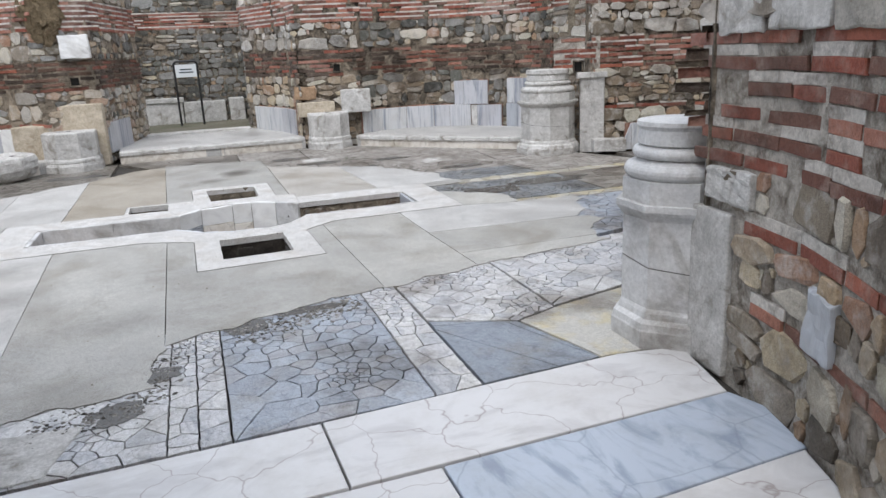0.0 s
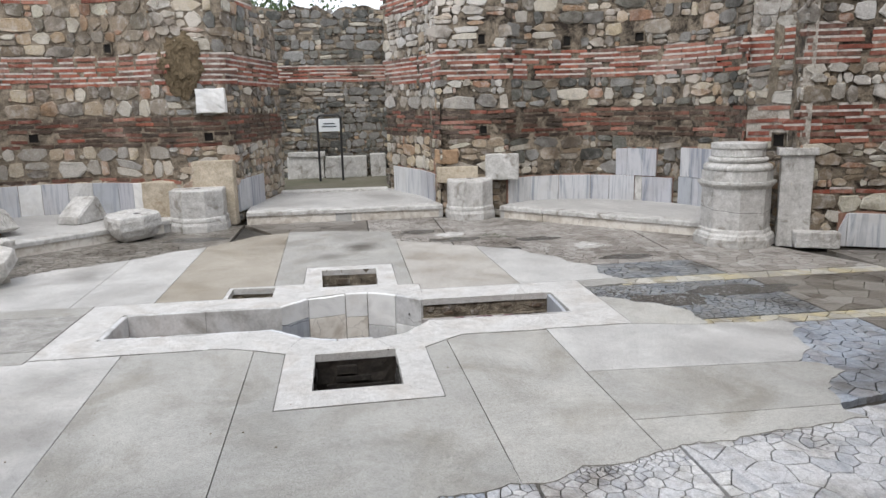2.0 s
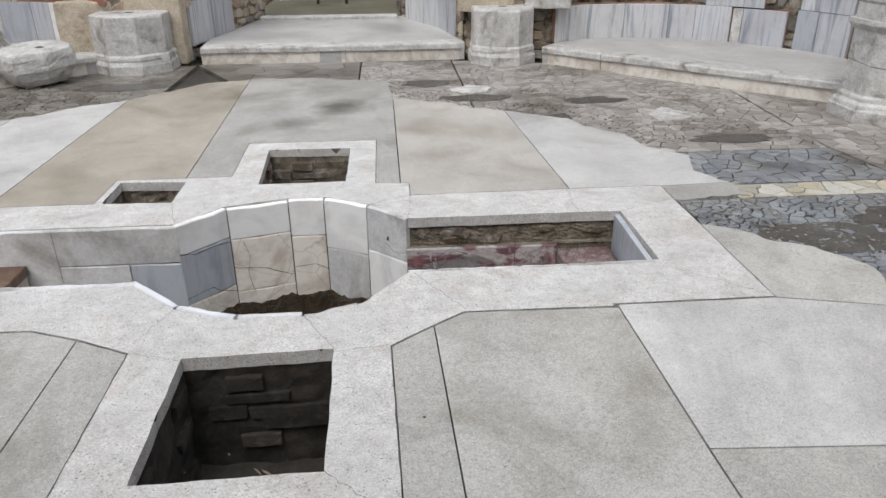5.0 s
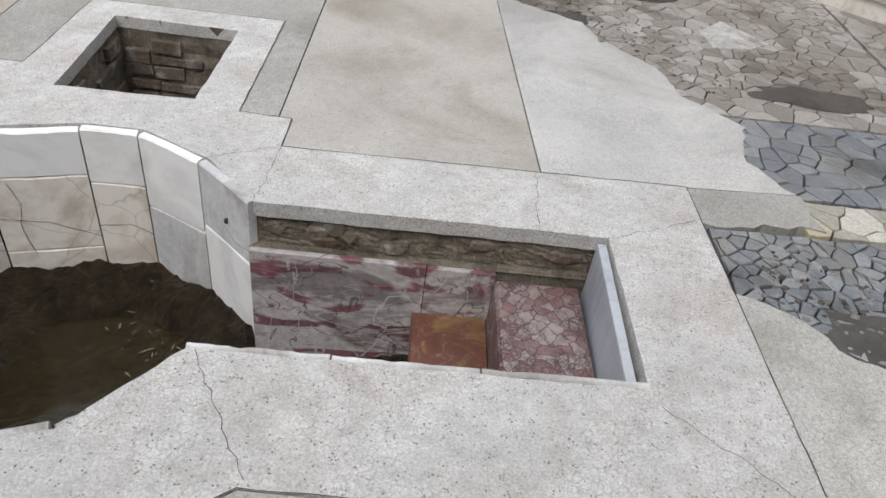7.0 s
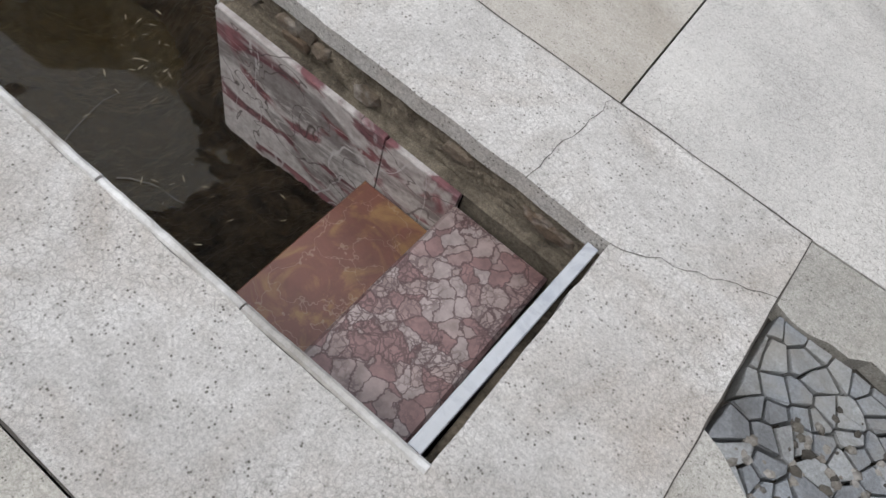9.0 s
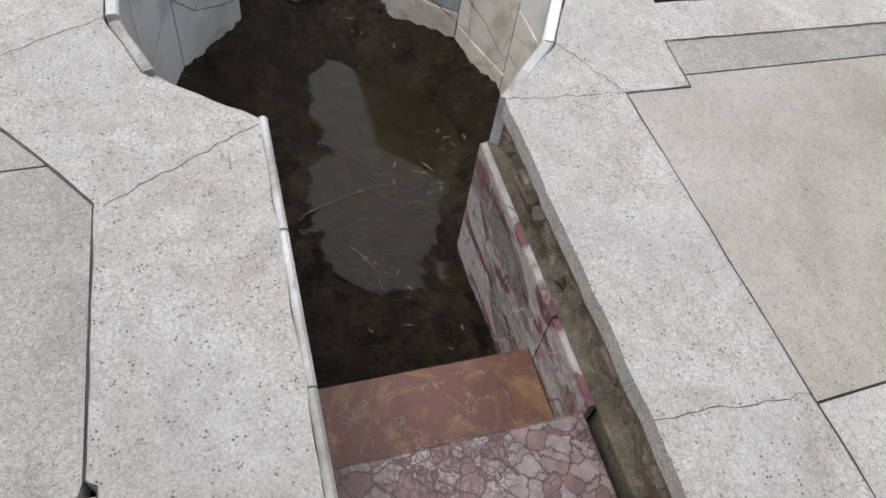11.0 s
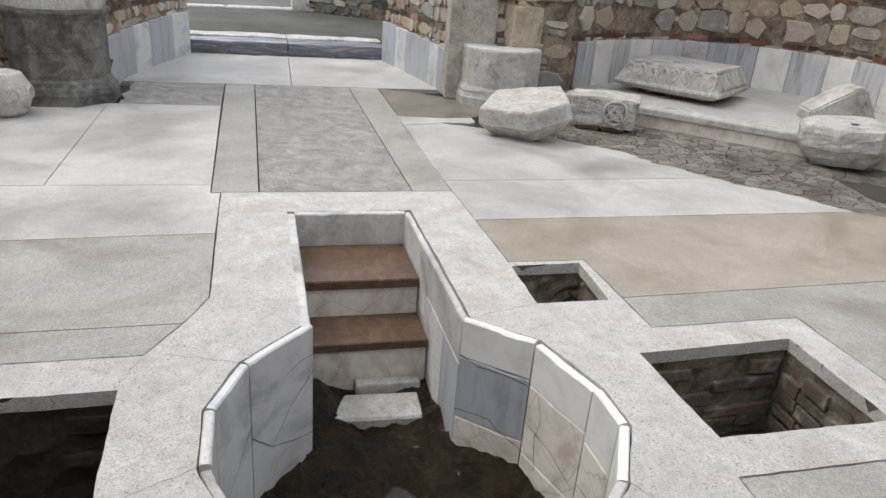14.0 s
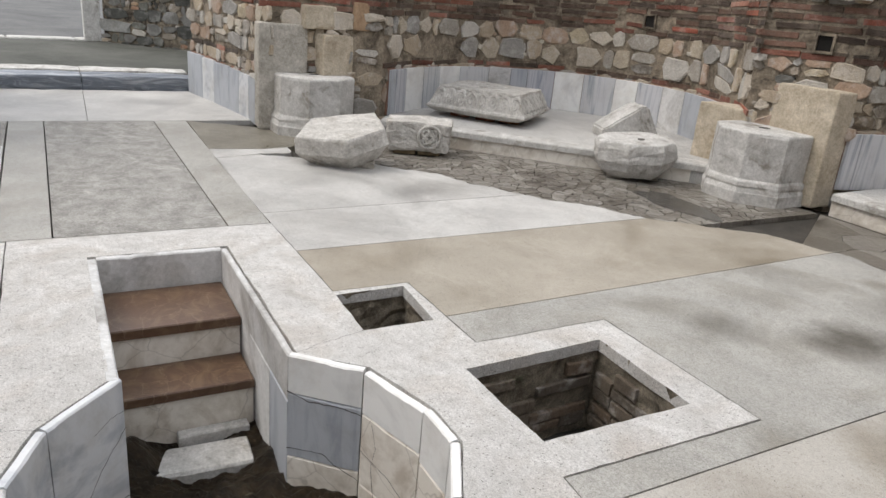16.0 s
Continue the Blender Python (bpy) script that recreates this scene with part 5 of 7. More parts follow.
def platform(name, label, poly, joints, material=M_FLOORW):
    th = thing(name, label, "platform", kind="structure")
    part("platform_floor", prism(poly, -0.02, PZ - 0.004, 0.004), M_CONC_L, th)
    for a, b in joints:
        va, vb = Vector(a), Vector(b)
        d = (vb - va).normalized()
        n = Vector((-d.y, d.x))
        bm = prism([tuple(va), tuple(vb), tuple(vb + n * 0.24), tuple(va + n * 0.24)], PZ - 0.062, PZ, 0.014, 0.004)
        stone_k = part("kerb_stone", bm, M_OLDMARBLE, th)
        low = prism([tuple(va + n * 0.022), tuple(vb + n * 0.022), tuple(vb + n * 0.23), tuple(va + n * 0.23)], -0.02, PZ - 0.058, 0.006, 0.004)
        part("kerb_face", low, M_STAINED, stone_k)
    return th


def bay_poly(deg, d0=4.93):
    return [side(deg, -1.46, d0 + 0.02), side(deg, 0, d0 - 0.03), side(deg, 1.46, d0 + 0.02)] + [side(deg, t, d) for t, d in BAY[1:]] + [side(deg, -t, d) for t, d in BAY[:0:-1]]


platform("platform_north", "worn pale stone platform with a split kerb before the doorway", bay_poly(90), [(side(90, 1.46, 4.90), side(90, -0.12, 4.88)), (side(90, -0.13, 4.88), side(90, -1.40, 4.92))])
for deg, nm in ((45, "platform_northeast"), (135, "platform_northwest")):
    out_d = 4.92 if deg == 135 else 4.82
    deep = 1.66 * 1.28 if deg == 135 else 1.66 * 0.75
    arc = [side(deg, -1.66 * math.cos(math.pi * i / 16), 5.15 + deep * math.sin(math.pi * i / 16)) for i in range(17)]
    platform(nm, "low marble platform filling the curved niche", [side(deg, -1.62, out_d + 0.02), *arc, side(deg, 1.62, out_d + 0.02)], [(side(deg, 1.62, out_d), side(deg, 0.9, out_d - 0.02)), (side(deg, 0.89, out_d - 0.02), side(deg, -1.62, out_d))])

# start platform of large polished slabs
south = thing("platform_south", "large polished pale and blue marble floor slabs", "marble floor", kind="structure")
for poly, m in (([(-2.2, -5.02), (0.075, -4.985), (0.06, -4.48), (-2.2, -4.56)], M_FLOORW), ([(0.085, -4.985), (1.80, -4.93), (1.92, -4.45), (1.58, -4.39), (0.07, -4.475)], M_FLOORW), ([(-1.2, -5.6), (0.43, -5.5), (0.43, -5.0), (-1.2, -5.02)], M_FLOORW), ([(0.44, -5.5), (1.76, -5.42), (1.85, -5.1), (1.80, -4.94), (0.44, -4.995)], M_FLOORB), ([(0.44, -6.1), (1.5, -6.1), (1.74, -5.43), (0.44, -5.51)], M_FLOORW), ([(-1.2, -6.6), (0.43, -6.6), (0.43, -5.51), (-1.2, -5.61)], M_FLOORB), ([(0.44, -7.4), (1.1, -7.4), (1.5, -6.11), (0.44, -6.11)], M_FLOORW), ([(-1.6, -8.4), (0.43, -8.4), (0.43, -6.61), (-1.6, -6.61)], M_FLOORW), ([(-2.0, -6.6), (-1.21, -6.6), (-1.21, -5.05), (-2.0, -5.05)], M_FLOORW), ([(0.44, -8.4), (1.3, -8.4), (1.2, -7.41), (0.44, -7.41)], M_FLOORB)):
    part("marble_slab", prism(poly, -0.05, 0.004, 0.004), m, south)

# ---- west bay: dark marble threshold step ----
for nm, x0, x1, z1, m in (("threshold_step", -7.85, -7.45, 0.15, M_DOORSTEP), ("threshold_step", -8.2, -7.855, 0.17, M_OLDMARBLE)):
    th = thing(nm, "worn dark grey marble doorstep", "step", "west doorsteps", at=(x0, 0, 0))
    for y0, y1 in ((-1.32, -0.1), (-0.095, 1.14)):
        o = part("step_stone", rough_block((x1 - x0, y1 - y0, z1 + 0.03), int(y1 * 10) + 9, 1.0, 0.02, 6, 4), m, th)
        o.location = ((x0 + x1) / 2, (y0 + y1) / 2, (z1 - 0.03) / 2)
        o.matrix_parent_inverse = th.matrix_world.inverted()

# ---- marble dado ----
def dado(name, label, profile, z0, z1, s0, s1, width=0.36, thick=0.03, mats=(M_MARBLE,), off=0.03, top_fn=None, last_top=None):
    length, at = along(profile)
    th = thing(name, label, "marble dado")
    s, i = s0, 0
    r = random.Random(int(z1 * 100 + s1 * 10))
    while s < s1 - 0.05:
        w = min(width * r.uniform(0.6, 1.3), s1 - s)
        (p, _, n1), (q, _, n2) = at(s + 0.003), at(s + w - 0.003)
        zt = top_fn(s + w / 2) if top_fn else z1
        part("marble_panel", upright_slab(tuple(p + n1 * (off + thick)), tuple(q + n2 * (off + thick)), z0, zt, thick, 0.004, last_top if last_top and s + w > s1 - 0.06 else None), mats[i % len(mats)], th)
        s, i = s + w, i + 1
    (p0, _, a0) = at(s0)
    bed = bmesh.new()
    rows = []
    n = max(3, int((s1 - s0) / 0.12))
    for k in range(n + 1):
        p, _, nn = at(s0 + (s1 - s0) * k / n)
        zt = (top_fn(s0 + (s1 - s0) * k / n) if top_fn else z1) - 0.012 + 0.012 * noise.noise(Vector((k * 0.8, z1, 0)))
        a, b = p + nn * (off - 0.004), p - nn * 0.02
        rows.append([bed.verts.new((a.x, a.y, z0)), bed.verts.new((a.x, a.y, zt)), bed.verts.new((b.x, b.y, zt + 0.045)), bed.verts.new((b.x, b.y, z0))])
    for q0, q1 in zip(rows, rows[1:]):
        for k in range(4):
            bed.faces.new((q0[k], q1[k], q1[(k + 1) % 4], q0[(k + 1) % 4]))
    bed.faces.new(rows[0])
    bed.faces.new(rows[-1][::-1])
    bmesh.ops.recalc_face_normals(bed, faces=bed.faces[:])
    part("mortar_bed", bed, M_REDMORTAR, th)
    return th


M_REDMORTAR = surface("reddish_mortar", (0.20, 0.105, 0.075), (0.40, 0.24, 0.175), 4, 50, 0.5, 0.95, 0.7)

# ---- walls ----
NE_DEEP = 0.75
N_L = jamb(90, 1, [(1.62, 5.08), (1.53, 5.6), (1.4, 6.2), (1.27, 6.8), (1.12, 7.5)])
N_R = jamb(90, -1, [(1.45, 5.05), (1.42, 5.6), (1.3, 6.2), (1.05, 6.8), (0.8, 7.5)])
NW_APSE, NE_APSE = apse_line(135, flat=1.28), apse_line(45, flat=NE_DEEP)
W_R = jamb(180, -1, [(1.36, 5.16), (1.35, 5.5), (1.27, 6.1), (1.15, 6.8), (1.03, 7.4)])
W_L = jamb(180, 1, [(1.93, 5.0), (1.90, 5.5), (1.76, 6.2), (1.58, 6.8), (1.38, 7.4)])
high = uneven(4.3, 0.2, 5)
wall("wall_north_left", "rubble wall with brick bands beside the ruined doorway", N_L + [NW_APSE[0]], lambda s: 2.95 + 0.35 * min(1, s / 1.2) + 0.15 * noise.noise(Vector((s * 2, 1, 0))), BANDS, seed=1, warm=1.15, core=M_TANCORE, dusky=0.3, holes=((2.72, 2.84, 1.22, 1.34),))
wall("wall_apse_northwest", "curved niche wall of rubble with brick bands", NW_APSE, lambda s: (3.35 if s < 2.55 else 2.75) + 0.15 * noise.noise(Vector((s * 2, 2, 0))), BANDS + [(0.64, 0.70)], seed=2, warm=1.15, core=M_TANCORE, course=(0.15, 0.27), split=0.08, holes=((1.0, 1.12, 2.5, 2.62), (2.25, 2.37, 1.24, 1.36)))
wall("wall_west_right", "rubble wall with brick bands beside the west doorway", [NW_APSE[-1]] + W_R, uneven(3.0, 0.2, 3), BANDS + [(0.60, 0.66)], seed=3, warm=1.15, core=M_TANCORE, course=(0.13, 0.25), split=0.15)
wall("wall_apse_northeast", "curved niche wall of rubble with brick bands", NE_APSE, high, BANDS + [(0.50, 0.56)], seed=5, dusky=0.45, holes=((3.6, 3.72, 2.5, 2.64), (2.5, 2.63, 2.52, 2.64)))
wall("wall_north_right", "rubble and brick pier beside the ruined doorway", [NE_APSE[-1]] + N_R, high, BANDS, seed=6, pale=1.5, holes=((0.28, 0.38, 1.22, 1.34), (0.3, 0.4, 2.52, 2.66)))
E_APSE = [side(0, t, d) for t, d in ((-1.75, 5.1), (-1.6, 5.8), (-1.2, 6.5), (-0.6, 6.95), (0, 7.1), (0.6, 6.95), (1.2, 6.5), (1.6, 5.8), (1.75, 5.1))]
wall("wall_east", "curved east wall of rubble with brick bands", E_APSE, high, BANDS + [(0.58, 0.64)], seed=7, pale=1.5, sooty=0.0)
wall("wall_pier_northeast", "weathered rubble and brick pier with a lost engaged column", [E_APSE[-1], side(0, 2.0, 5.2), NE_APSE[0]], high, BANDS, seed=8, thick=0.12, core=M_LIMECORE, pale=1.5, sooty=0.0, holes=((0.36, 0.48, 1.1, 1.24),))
S_R = [side(270, t, d) for t, d in ((1.1, 7.4), (1.2, 6.8), (1.45, 6.2), (1.69, 5.7), (1.83, 5.35), (1.91, 4.95), (1.95, 4.62))]
SE_APSE = apse_line(315)
# South walls rise to 4.6 m, above what is seen, to shade the floor.
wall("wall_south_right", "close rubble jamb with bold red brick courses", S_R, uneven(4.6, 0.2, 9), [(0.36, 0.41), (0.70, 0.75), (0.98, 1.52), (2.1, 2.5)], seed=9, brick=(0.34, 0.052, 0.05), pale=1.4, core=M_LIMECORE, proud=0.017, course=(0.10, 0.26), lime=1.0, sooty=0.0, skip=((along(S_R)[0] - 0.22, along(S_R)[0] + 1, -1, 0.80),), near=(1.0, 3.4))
wall("wall_south_pier", "narrow rubble pier face behind the column base", [S_R[-1], SE_APSE[0]], uneven(4.6, 0.2, 9), [(0.98, 1.52), (2.1, 2.5)], seed=19, thick=0.05, pieces=40, skip=((-1, 9, -1, 1.08),))
wall("wall_apse_southeast", "curved rubble niche wall", SE_APSE, high, BANDS, seed=10, pieces=0)
wall("wall_pier_southeast", "rubble and brick pier", [SE_APSE[-1], side(0, -2.0, 5.2), E_APSE[0]], high, BANDS, seed=11, thick=0.12, pieces=60)
SW_APSE = apse_line(225)
wall("wall_west_left", "rubble jamb of the west doorway with brick courses", W_L + [SW_APSE[0]], uneven(3.0, 0.2, 12), BANDS + [(0.62, 0.68)], seed=12, warm=1.15, core=M_TANCORE, pieces=200)
wall("wall_apse_southwest", "curved rubble niche wall", SW_APSE, uneven(3.6), BANDS, seed=13, pieces=0)
S_L = [side(270, -t, d) for t, d in ((1.75, 4.92), (1.6, 5.7), (1.35, 6.4), (1.1, 7.4))]
wall("wall_south_left", "rubble jamb of the south doorway", [SW_APSE[-1]] + S_L, uneven(4.6), BANDS, seed=14, pieces=0)
# Mostly dark grey stones here: the passage's shade put into their colour.
wall("wall_far_north", "far rubble wall with a brick band beyond the doorway", [(4.0, 10.8), (0.6, 10.8), (-4.0, 10.8)], lambda s: 3.78 + 0.12 * noise.noise(Vector((s * 3, 7, 0))), [(2.2, 2.58)], seed=15, dusky=0.92, pieces=260, near=(2.5, 6.0))
wall("wall_far_side", "rubble return wall beyond the doorway", [(0.95, 7.6), (1.0, 10.8)], uneven(3.6), [(2.2, 2.58)], seed=16, dusky=0.92, pieces=60)
wall("wall_far_west_stub", "low drystone wall beyond the west doorway", [(-10.5, 3.4), (-11.0, 1.6), (-11.9, 0.46)], uneven(1.9), [], seed=17, dusky=0.9, pieces=150)
# Unseen wall added behind the path, raised to shade the south floor.
wall("wall_behind", "added unseen rubble wall closing and shading the south passage", [(-3.2, -9.4), (3.2, -9.4)], uneven(4.6), BANDS, seed=18, pieces=0)

dado("dado_northwest", "grey and white marble slabs lining the curved niche", NW_APSE, PZ - 0.01, 0.62, 0.16, 6.05, 0.34, mats=(M_MARBLE, M_WHITE, M_MARBLE, M_BLUE, M_STREAK, M_MARBLE, M_WHITE))
dado("dado_northeast", "streaked grey marble slabs lining the curved niche, some lost", NE_APSE, PZ - 0.01, 0.54, 2.56, along(NE_APSE)[0] - 0.02, 0.4)
dado("dado_northeast_tall", "taller blue-grey marble slabs standing in the niche", NE_APSE, PZ - 0.01, 0.56, 1.20, 1.84, 0.34, mats=(M_MARBLE, M_BLUE, M_MARBLE))
dado("dado_northeast_upper", "second row of blue-grey marble slabs in the niche", NE_APSE, 0.565, 0.98, 1.20, 1.82, 0.4, mats=(M_MARBLE, M_MARBLE))
dado("dado_northeast_pair", "pair of grey marble slabs above a cracked one", NE_APSE, 0.545, 0.95, 2.22, 2.86, 0.36)
dado("dado_northeast_stained", "stained broken marble slab under the pair", NE_APSE, PZ - 0.01, 0.53, 1.95, 2.55, 0.42, mats=(M_MARBLE, M_OLDMARBLE))
dado("dado_north_left", "single grey marble slab curving into the doorway", N_L, PZ - 0.01, 0.62, 1.25, 2.45, 0.6)
dado("dado_north_right", "grey marble slabs curving into the doorway", N_R, PZ - 0.01, 0.60, 0.3, 2.2, 0.5)
dado("dado_west_right", "blue-grey marble slabs lining the west doorway", W_R, -0.02, 0.46, 0.0, 2.3, 0.42, mats=(M_BLUE, M_BLUEWHITE, M_BLUE), top_fn=lambda s: 0.42 + 0.03 * s)
dado("dado_west_left", "blue-grey marble slabs lining the west doorway", W_L, -0.02, 0.46, 0.05, 2.3, 0.42, mats=(M_BLUEWHITE, M_BLUE, M_BLUE), top_fn=lambda s: 0.49 - 0.03 * s)
dado("dado_east", "pale blue-grey marble slab at the foot of the wall", E_APSE, -0.02, 0.36, 3.2, along(E_APSE)[0] - 0.50, 0.7, last_top=0.16)

# ---- column pedestals ----
def pedestal(name, label, at, r, h, turn=22.5, tall=False, group="octagonal pedestals", material=M_OLDMARBLE, cap=None):
    th = thing(name, label, "column pedestal", group, at=(at[0], at[1], -0.01), rz=turn)
    b = r * (1.18 if tall else 1.09)
    base = [(b, 0), (b, 0.09), (b * 0.985, 0.10), (b * 0.96, 0.13), (r * 1.06, 0.15), (r * 1.04, 0.18), (r, 0.20)]
    if not tall:
        sh_ = part("shaft", lathe(base + [(r, h - 0.03), (r - 0.006, h - 0.01), (r - 0.022, h)], 8, jit=0.006), material, th)
        # Dark disc on the uncut top, painting the shade inside a socket.
        part("socket_hole", lathe([(0.05, h - 0.02), (0.05, h + 0.002)], 8), M_GAP_DARK, sh_)
        return th
    die = [(r, 0.20), (r, 0.66), (r * 1.03, 0.675), (r * 1.10, 0.70), (r * 1.13, 0.715), (r * 1.13, 0.745)]
    part("pedestal_die", lathe(base + die, 8, jit=0.003), material, th)
    q = r * 1.02
    bm = lathe([(q, 0.745), (q * 1.0, 0.86)], 8)
    part("plinth", bm, cap or material, th)
    attic = []
    for cz, rr, half in ((0.895, q * 0.97, 0.04), (0.985, q * 0.84, 0.028)):
        attic += [(rr - half + half * math.sin(math.pi * i / 8), cz - half * math.cos(math.pi * i / 8)) for i in range(9)]
        attic += [(rr - half - 0.012, cz + half + 0.006)]
    attic += [(q * 0.76, 1.03), (q * 0.74, 1.10), (q * 0.78, 1.12), (q * 0.77, h)]
    part("round_base", lathe(attic, 32), cap or material, th, smooth=False)
    crack_b = lathe([(r * 1.004, 0.0), (r * 1.004, 0.004)], 8)
    bmesh.ops.translate(crack_b, vec=(0, 0, 0.42), verts=crack_b.verts)
    for i, v in enumerate(crack_b.verts):
        v.co.z += 0.03 * math.sin((i % 8) * 0.8)
    bmesh.ops.delete(crack_b, geom=[f for f in crack_b.faces if len(f.verts) > 4], context="FACES_ONLY")
    part("crack", crack_b, M_GAP_DARK, th)
    return th


pedestal("octagonal_pedestal", "low weathered octagonal marble pedestal with a notched foot", (-2.08, 4.82), 0.395, 0.58)
pedestal("octagonal_pedestal", "low battered marble pedestal beside the platform", (1.85, 4.86), 0.35, 0.58)
pedestal("octagonal_pedestal", "low grey octagonal marble pedestal with a socket on top", (-4.95, 1.85), 0.395, 0.56)
pedestal("octagonal_column_base", "tall octagonal marble pedestal with moulded round base", (4.56, 2.14), 0.385, 1.17, tall=True)
pedestal("octagonal_column_base", "tall pale marble pedestal with moulded round base", (2.06, -4.22), 0.30, 1.14, tall=True, material=M_STREAK)
pedestal("octagonal_column_base", "tall grimy grey marble pedestal with moulded base", (-4.72, -2.05), 0.38, 1.24, tall=True, material=M_GRIMY, cap=M_OLDMARBLE)

# ---- sign in the passage ----
sg = thing("notice_stand", "black tube stand holding a small white notice", "sign", at=(-0.31, 9.75, 0.11))
cu = bpy.data.curves.new("tube", "CURVE")
cu.dimensions, cu.bevel_depth, cu.bevel_resolution = "3D", 0.024, 3
sp = cu.splines.new("POLY")
tube = [(-0.24, 0, 0), (-0.24, 0, 1.30)] + [(-0.16 - 0.08 * math.cos(a), 0, 1.30 + 0.08 * math.sin(a)) for a in [math.pi / 2 * i / 5 for i in range(1, 6)]] + [(0.16 + 0.08 * math.sin(a), 0, 1.30 + 0.08 * math.cos(a)) for a in [math.pi / 2 * i / 5 for i in range(0, 6)]] + [(0.24, 0, 0)]
sp.points.add(len(tube) - 1)
for p, c in zip(sp.points, tube):
    p.co = (*c, 1)
cob = bpy.data.objects.new("tube", cu)
scene.collection.objects.link(cob)
dg = bpy.context.evaluated_depsgraph_get()
tube_me = bpy.data.meshes.new_from_object(cob.evaluated_get(dg))
bpy.data.objects.remove(cob)
tube_me.materials.clear()
tube_me.materials.append(M_IRON)
tb = new("tube_frame", tube_me)
tb.parent = sg
np_ = part("notice_plate", box((0.44, 0.012, 0.27), Matrix.Translation((0, -0.006, 1.18)), 0.003), M_SIGN, sg, "white notice plate")
for k, (w, z) in enumerate(((0.24, 1.21), (0.30, 1.15))):
    part("text_line", box((w, 0.004, 0.026), Matrix.Translation((0, -0.0145, z))), M_INK, np_)

# ---- ashlar blocks built into the piers ----
M_BEIGE = surface("beige_sandstone", (0.50, 0.42, 0.31), (0.78, 0.69, 0.55), 6, 60, 0.6, 0.9, 1.0, stain=(0.7, 0.62, 0.55), stain_scale=4, relief=0.012)
M_GREYST = surface("rough_grey_stone", (0.42, 0.39, 0.335), (0.72, 0.68, 0.61), 7, 55, 0.65, 0.95, 1.0, relief=0.012)
M_ORANGE = surface("orange_lichen_stone", (0.34, 0.22, 0.13), (0.48, 0.34, 0.22), 6, 40, 0.5, 0.9, 0.8)
M_HIVE = surface("dark_plaster_lump", (0.12, 0.09, 0.05), (0.24, 0.18, 0.11), 9, 40, 0.7, 1.0, 1.0)


def block(wall_name, at, size, rz, material, seed, amp=0.012, label="", name="ashlar_block"):
    bm = rough_block(size, seed, 1.0, amp, 5, 4)
    bm.transform(pose(*at, 0, 0, rz))
    return part(name, bm, material, bpy.data.objects[wall_name], label, smooth=False)


block("wall_north_left", (-1.90, 5.10, 0.47), (0.62, 0.22, 0.94), -4, M_BEIGE, 1, label="tall beige ashlar block")
block("wall_north_left", (-2.60, 5.02, 0.33), (0.56, 0.22, 0.68), 10, M_BEIGE, 2)
block("wall_north_left", (-1.83, 5.04, 1.79), (0.40, 0.12, 0.33), 2, M_WHITE, 3, 0.03, "white stone patch in the wall")
lump = bmesh.new()
bmesh.ops.create_icosphere(lump, subdivisions=5, radius=0.5)
for v in lump.verts:
    v.co += noise.noise_vector(v.co * 3.1) * 0.15 + noise.noise_vector(v.co * 9) * 0.08 + noise.noise_vector(v.co * 24) * 0.05
    v.co.x *= 1.0 - 0.35 * max(0, -v.co.z)
lump.transform(pose(-2.22, 5.06, 2.27, 0, 0, 10) @ Matrix.Diagonal((0.56, 0.30, 0.88, 1)))
part("plaster_lump", lump, M_HIVE, bpy.data.objects["wall_north_left"], "crumbling dark plaster lump clinging to the wall")
block("wall_west_right", (-5.14, 1.58, 0.50), (0.22, 0.47, 1.0), -4, M_GREYST, 5, label="rough grey ashlar block")
block("wall_west_right", (-5.06, 2.24, 0.46), (0.24, 0.70, 0.94), 12, M_BEIGE, 6, label="tall beige ashlar block")
block("wall_west_right", (-5.06, 1.95, 1.08), (0.2, 0.4, 0.22), 5, M_BEIGE, 7)
block("wall_west_right", (-5.0, 2.4, 1.12), (0.2, 0.36, 0.26), 10, M_ORANGE, 8)
block("wall_north_right", (2.36, 4.92, 0.73), (0.50, 0.22, 0.38), -12, M_OLDMARBLE, 9, label="squared pale marble block")
block("wall_north_right", (1.70, 5.07, 0.62), (0.62, 0.2, 0.24), -8, M_BEIGE, 10)
block("wall_north_right", (1.54, 5.12, 0.89), (0.34, 0.14, 0.2), -6, M_ORANGE, 11, 0.03)
block("wall_pier_northeast", (5.13, 1.88, 0.50), (0.34, 0.16, 1.06), -25, M_OLDMARBLE, 12, 0.01, "upright marble pilaster slab")
block("wall_pier_northeast", (5.12, 1.87, 1.06), (0.42, 0.2, 0.08), -25, M_OLDMARBLE, 13, 0.01)
block("wall_pier_northeast", (5.28, 1.66, 0.08), (0.46, 0.24, 0.18), -20, M_OLDMARBLE, 15, 0.02)
block("wall_south_right", (1.975, -4.635, 0.37), (0.14, 0.30, 0.78), -6, M_OLDMARBLE, 16, 0.008, "upright marble pilaster slab")
block("wall_west_left", (-5.02, -1.86, 0.75), (0.16, 0.2, 1.5), 0, M_OLDMARBLE, 17, 0.01, "upright marble pilaster slab")
len_j, at_j = along(S_R)
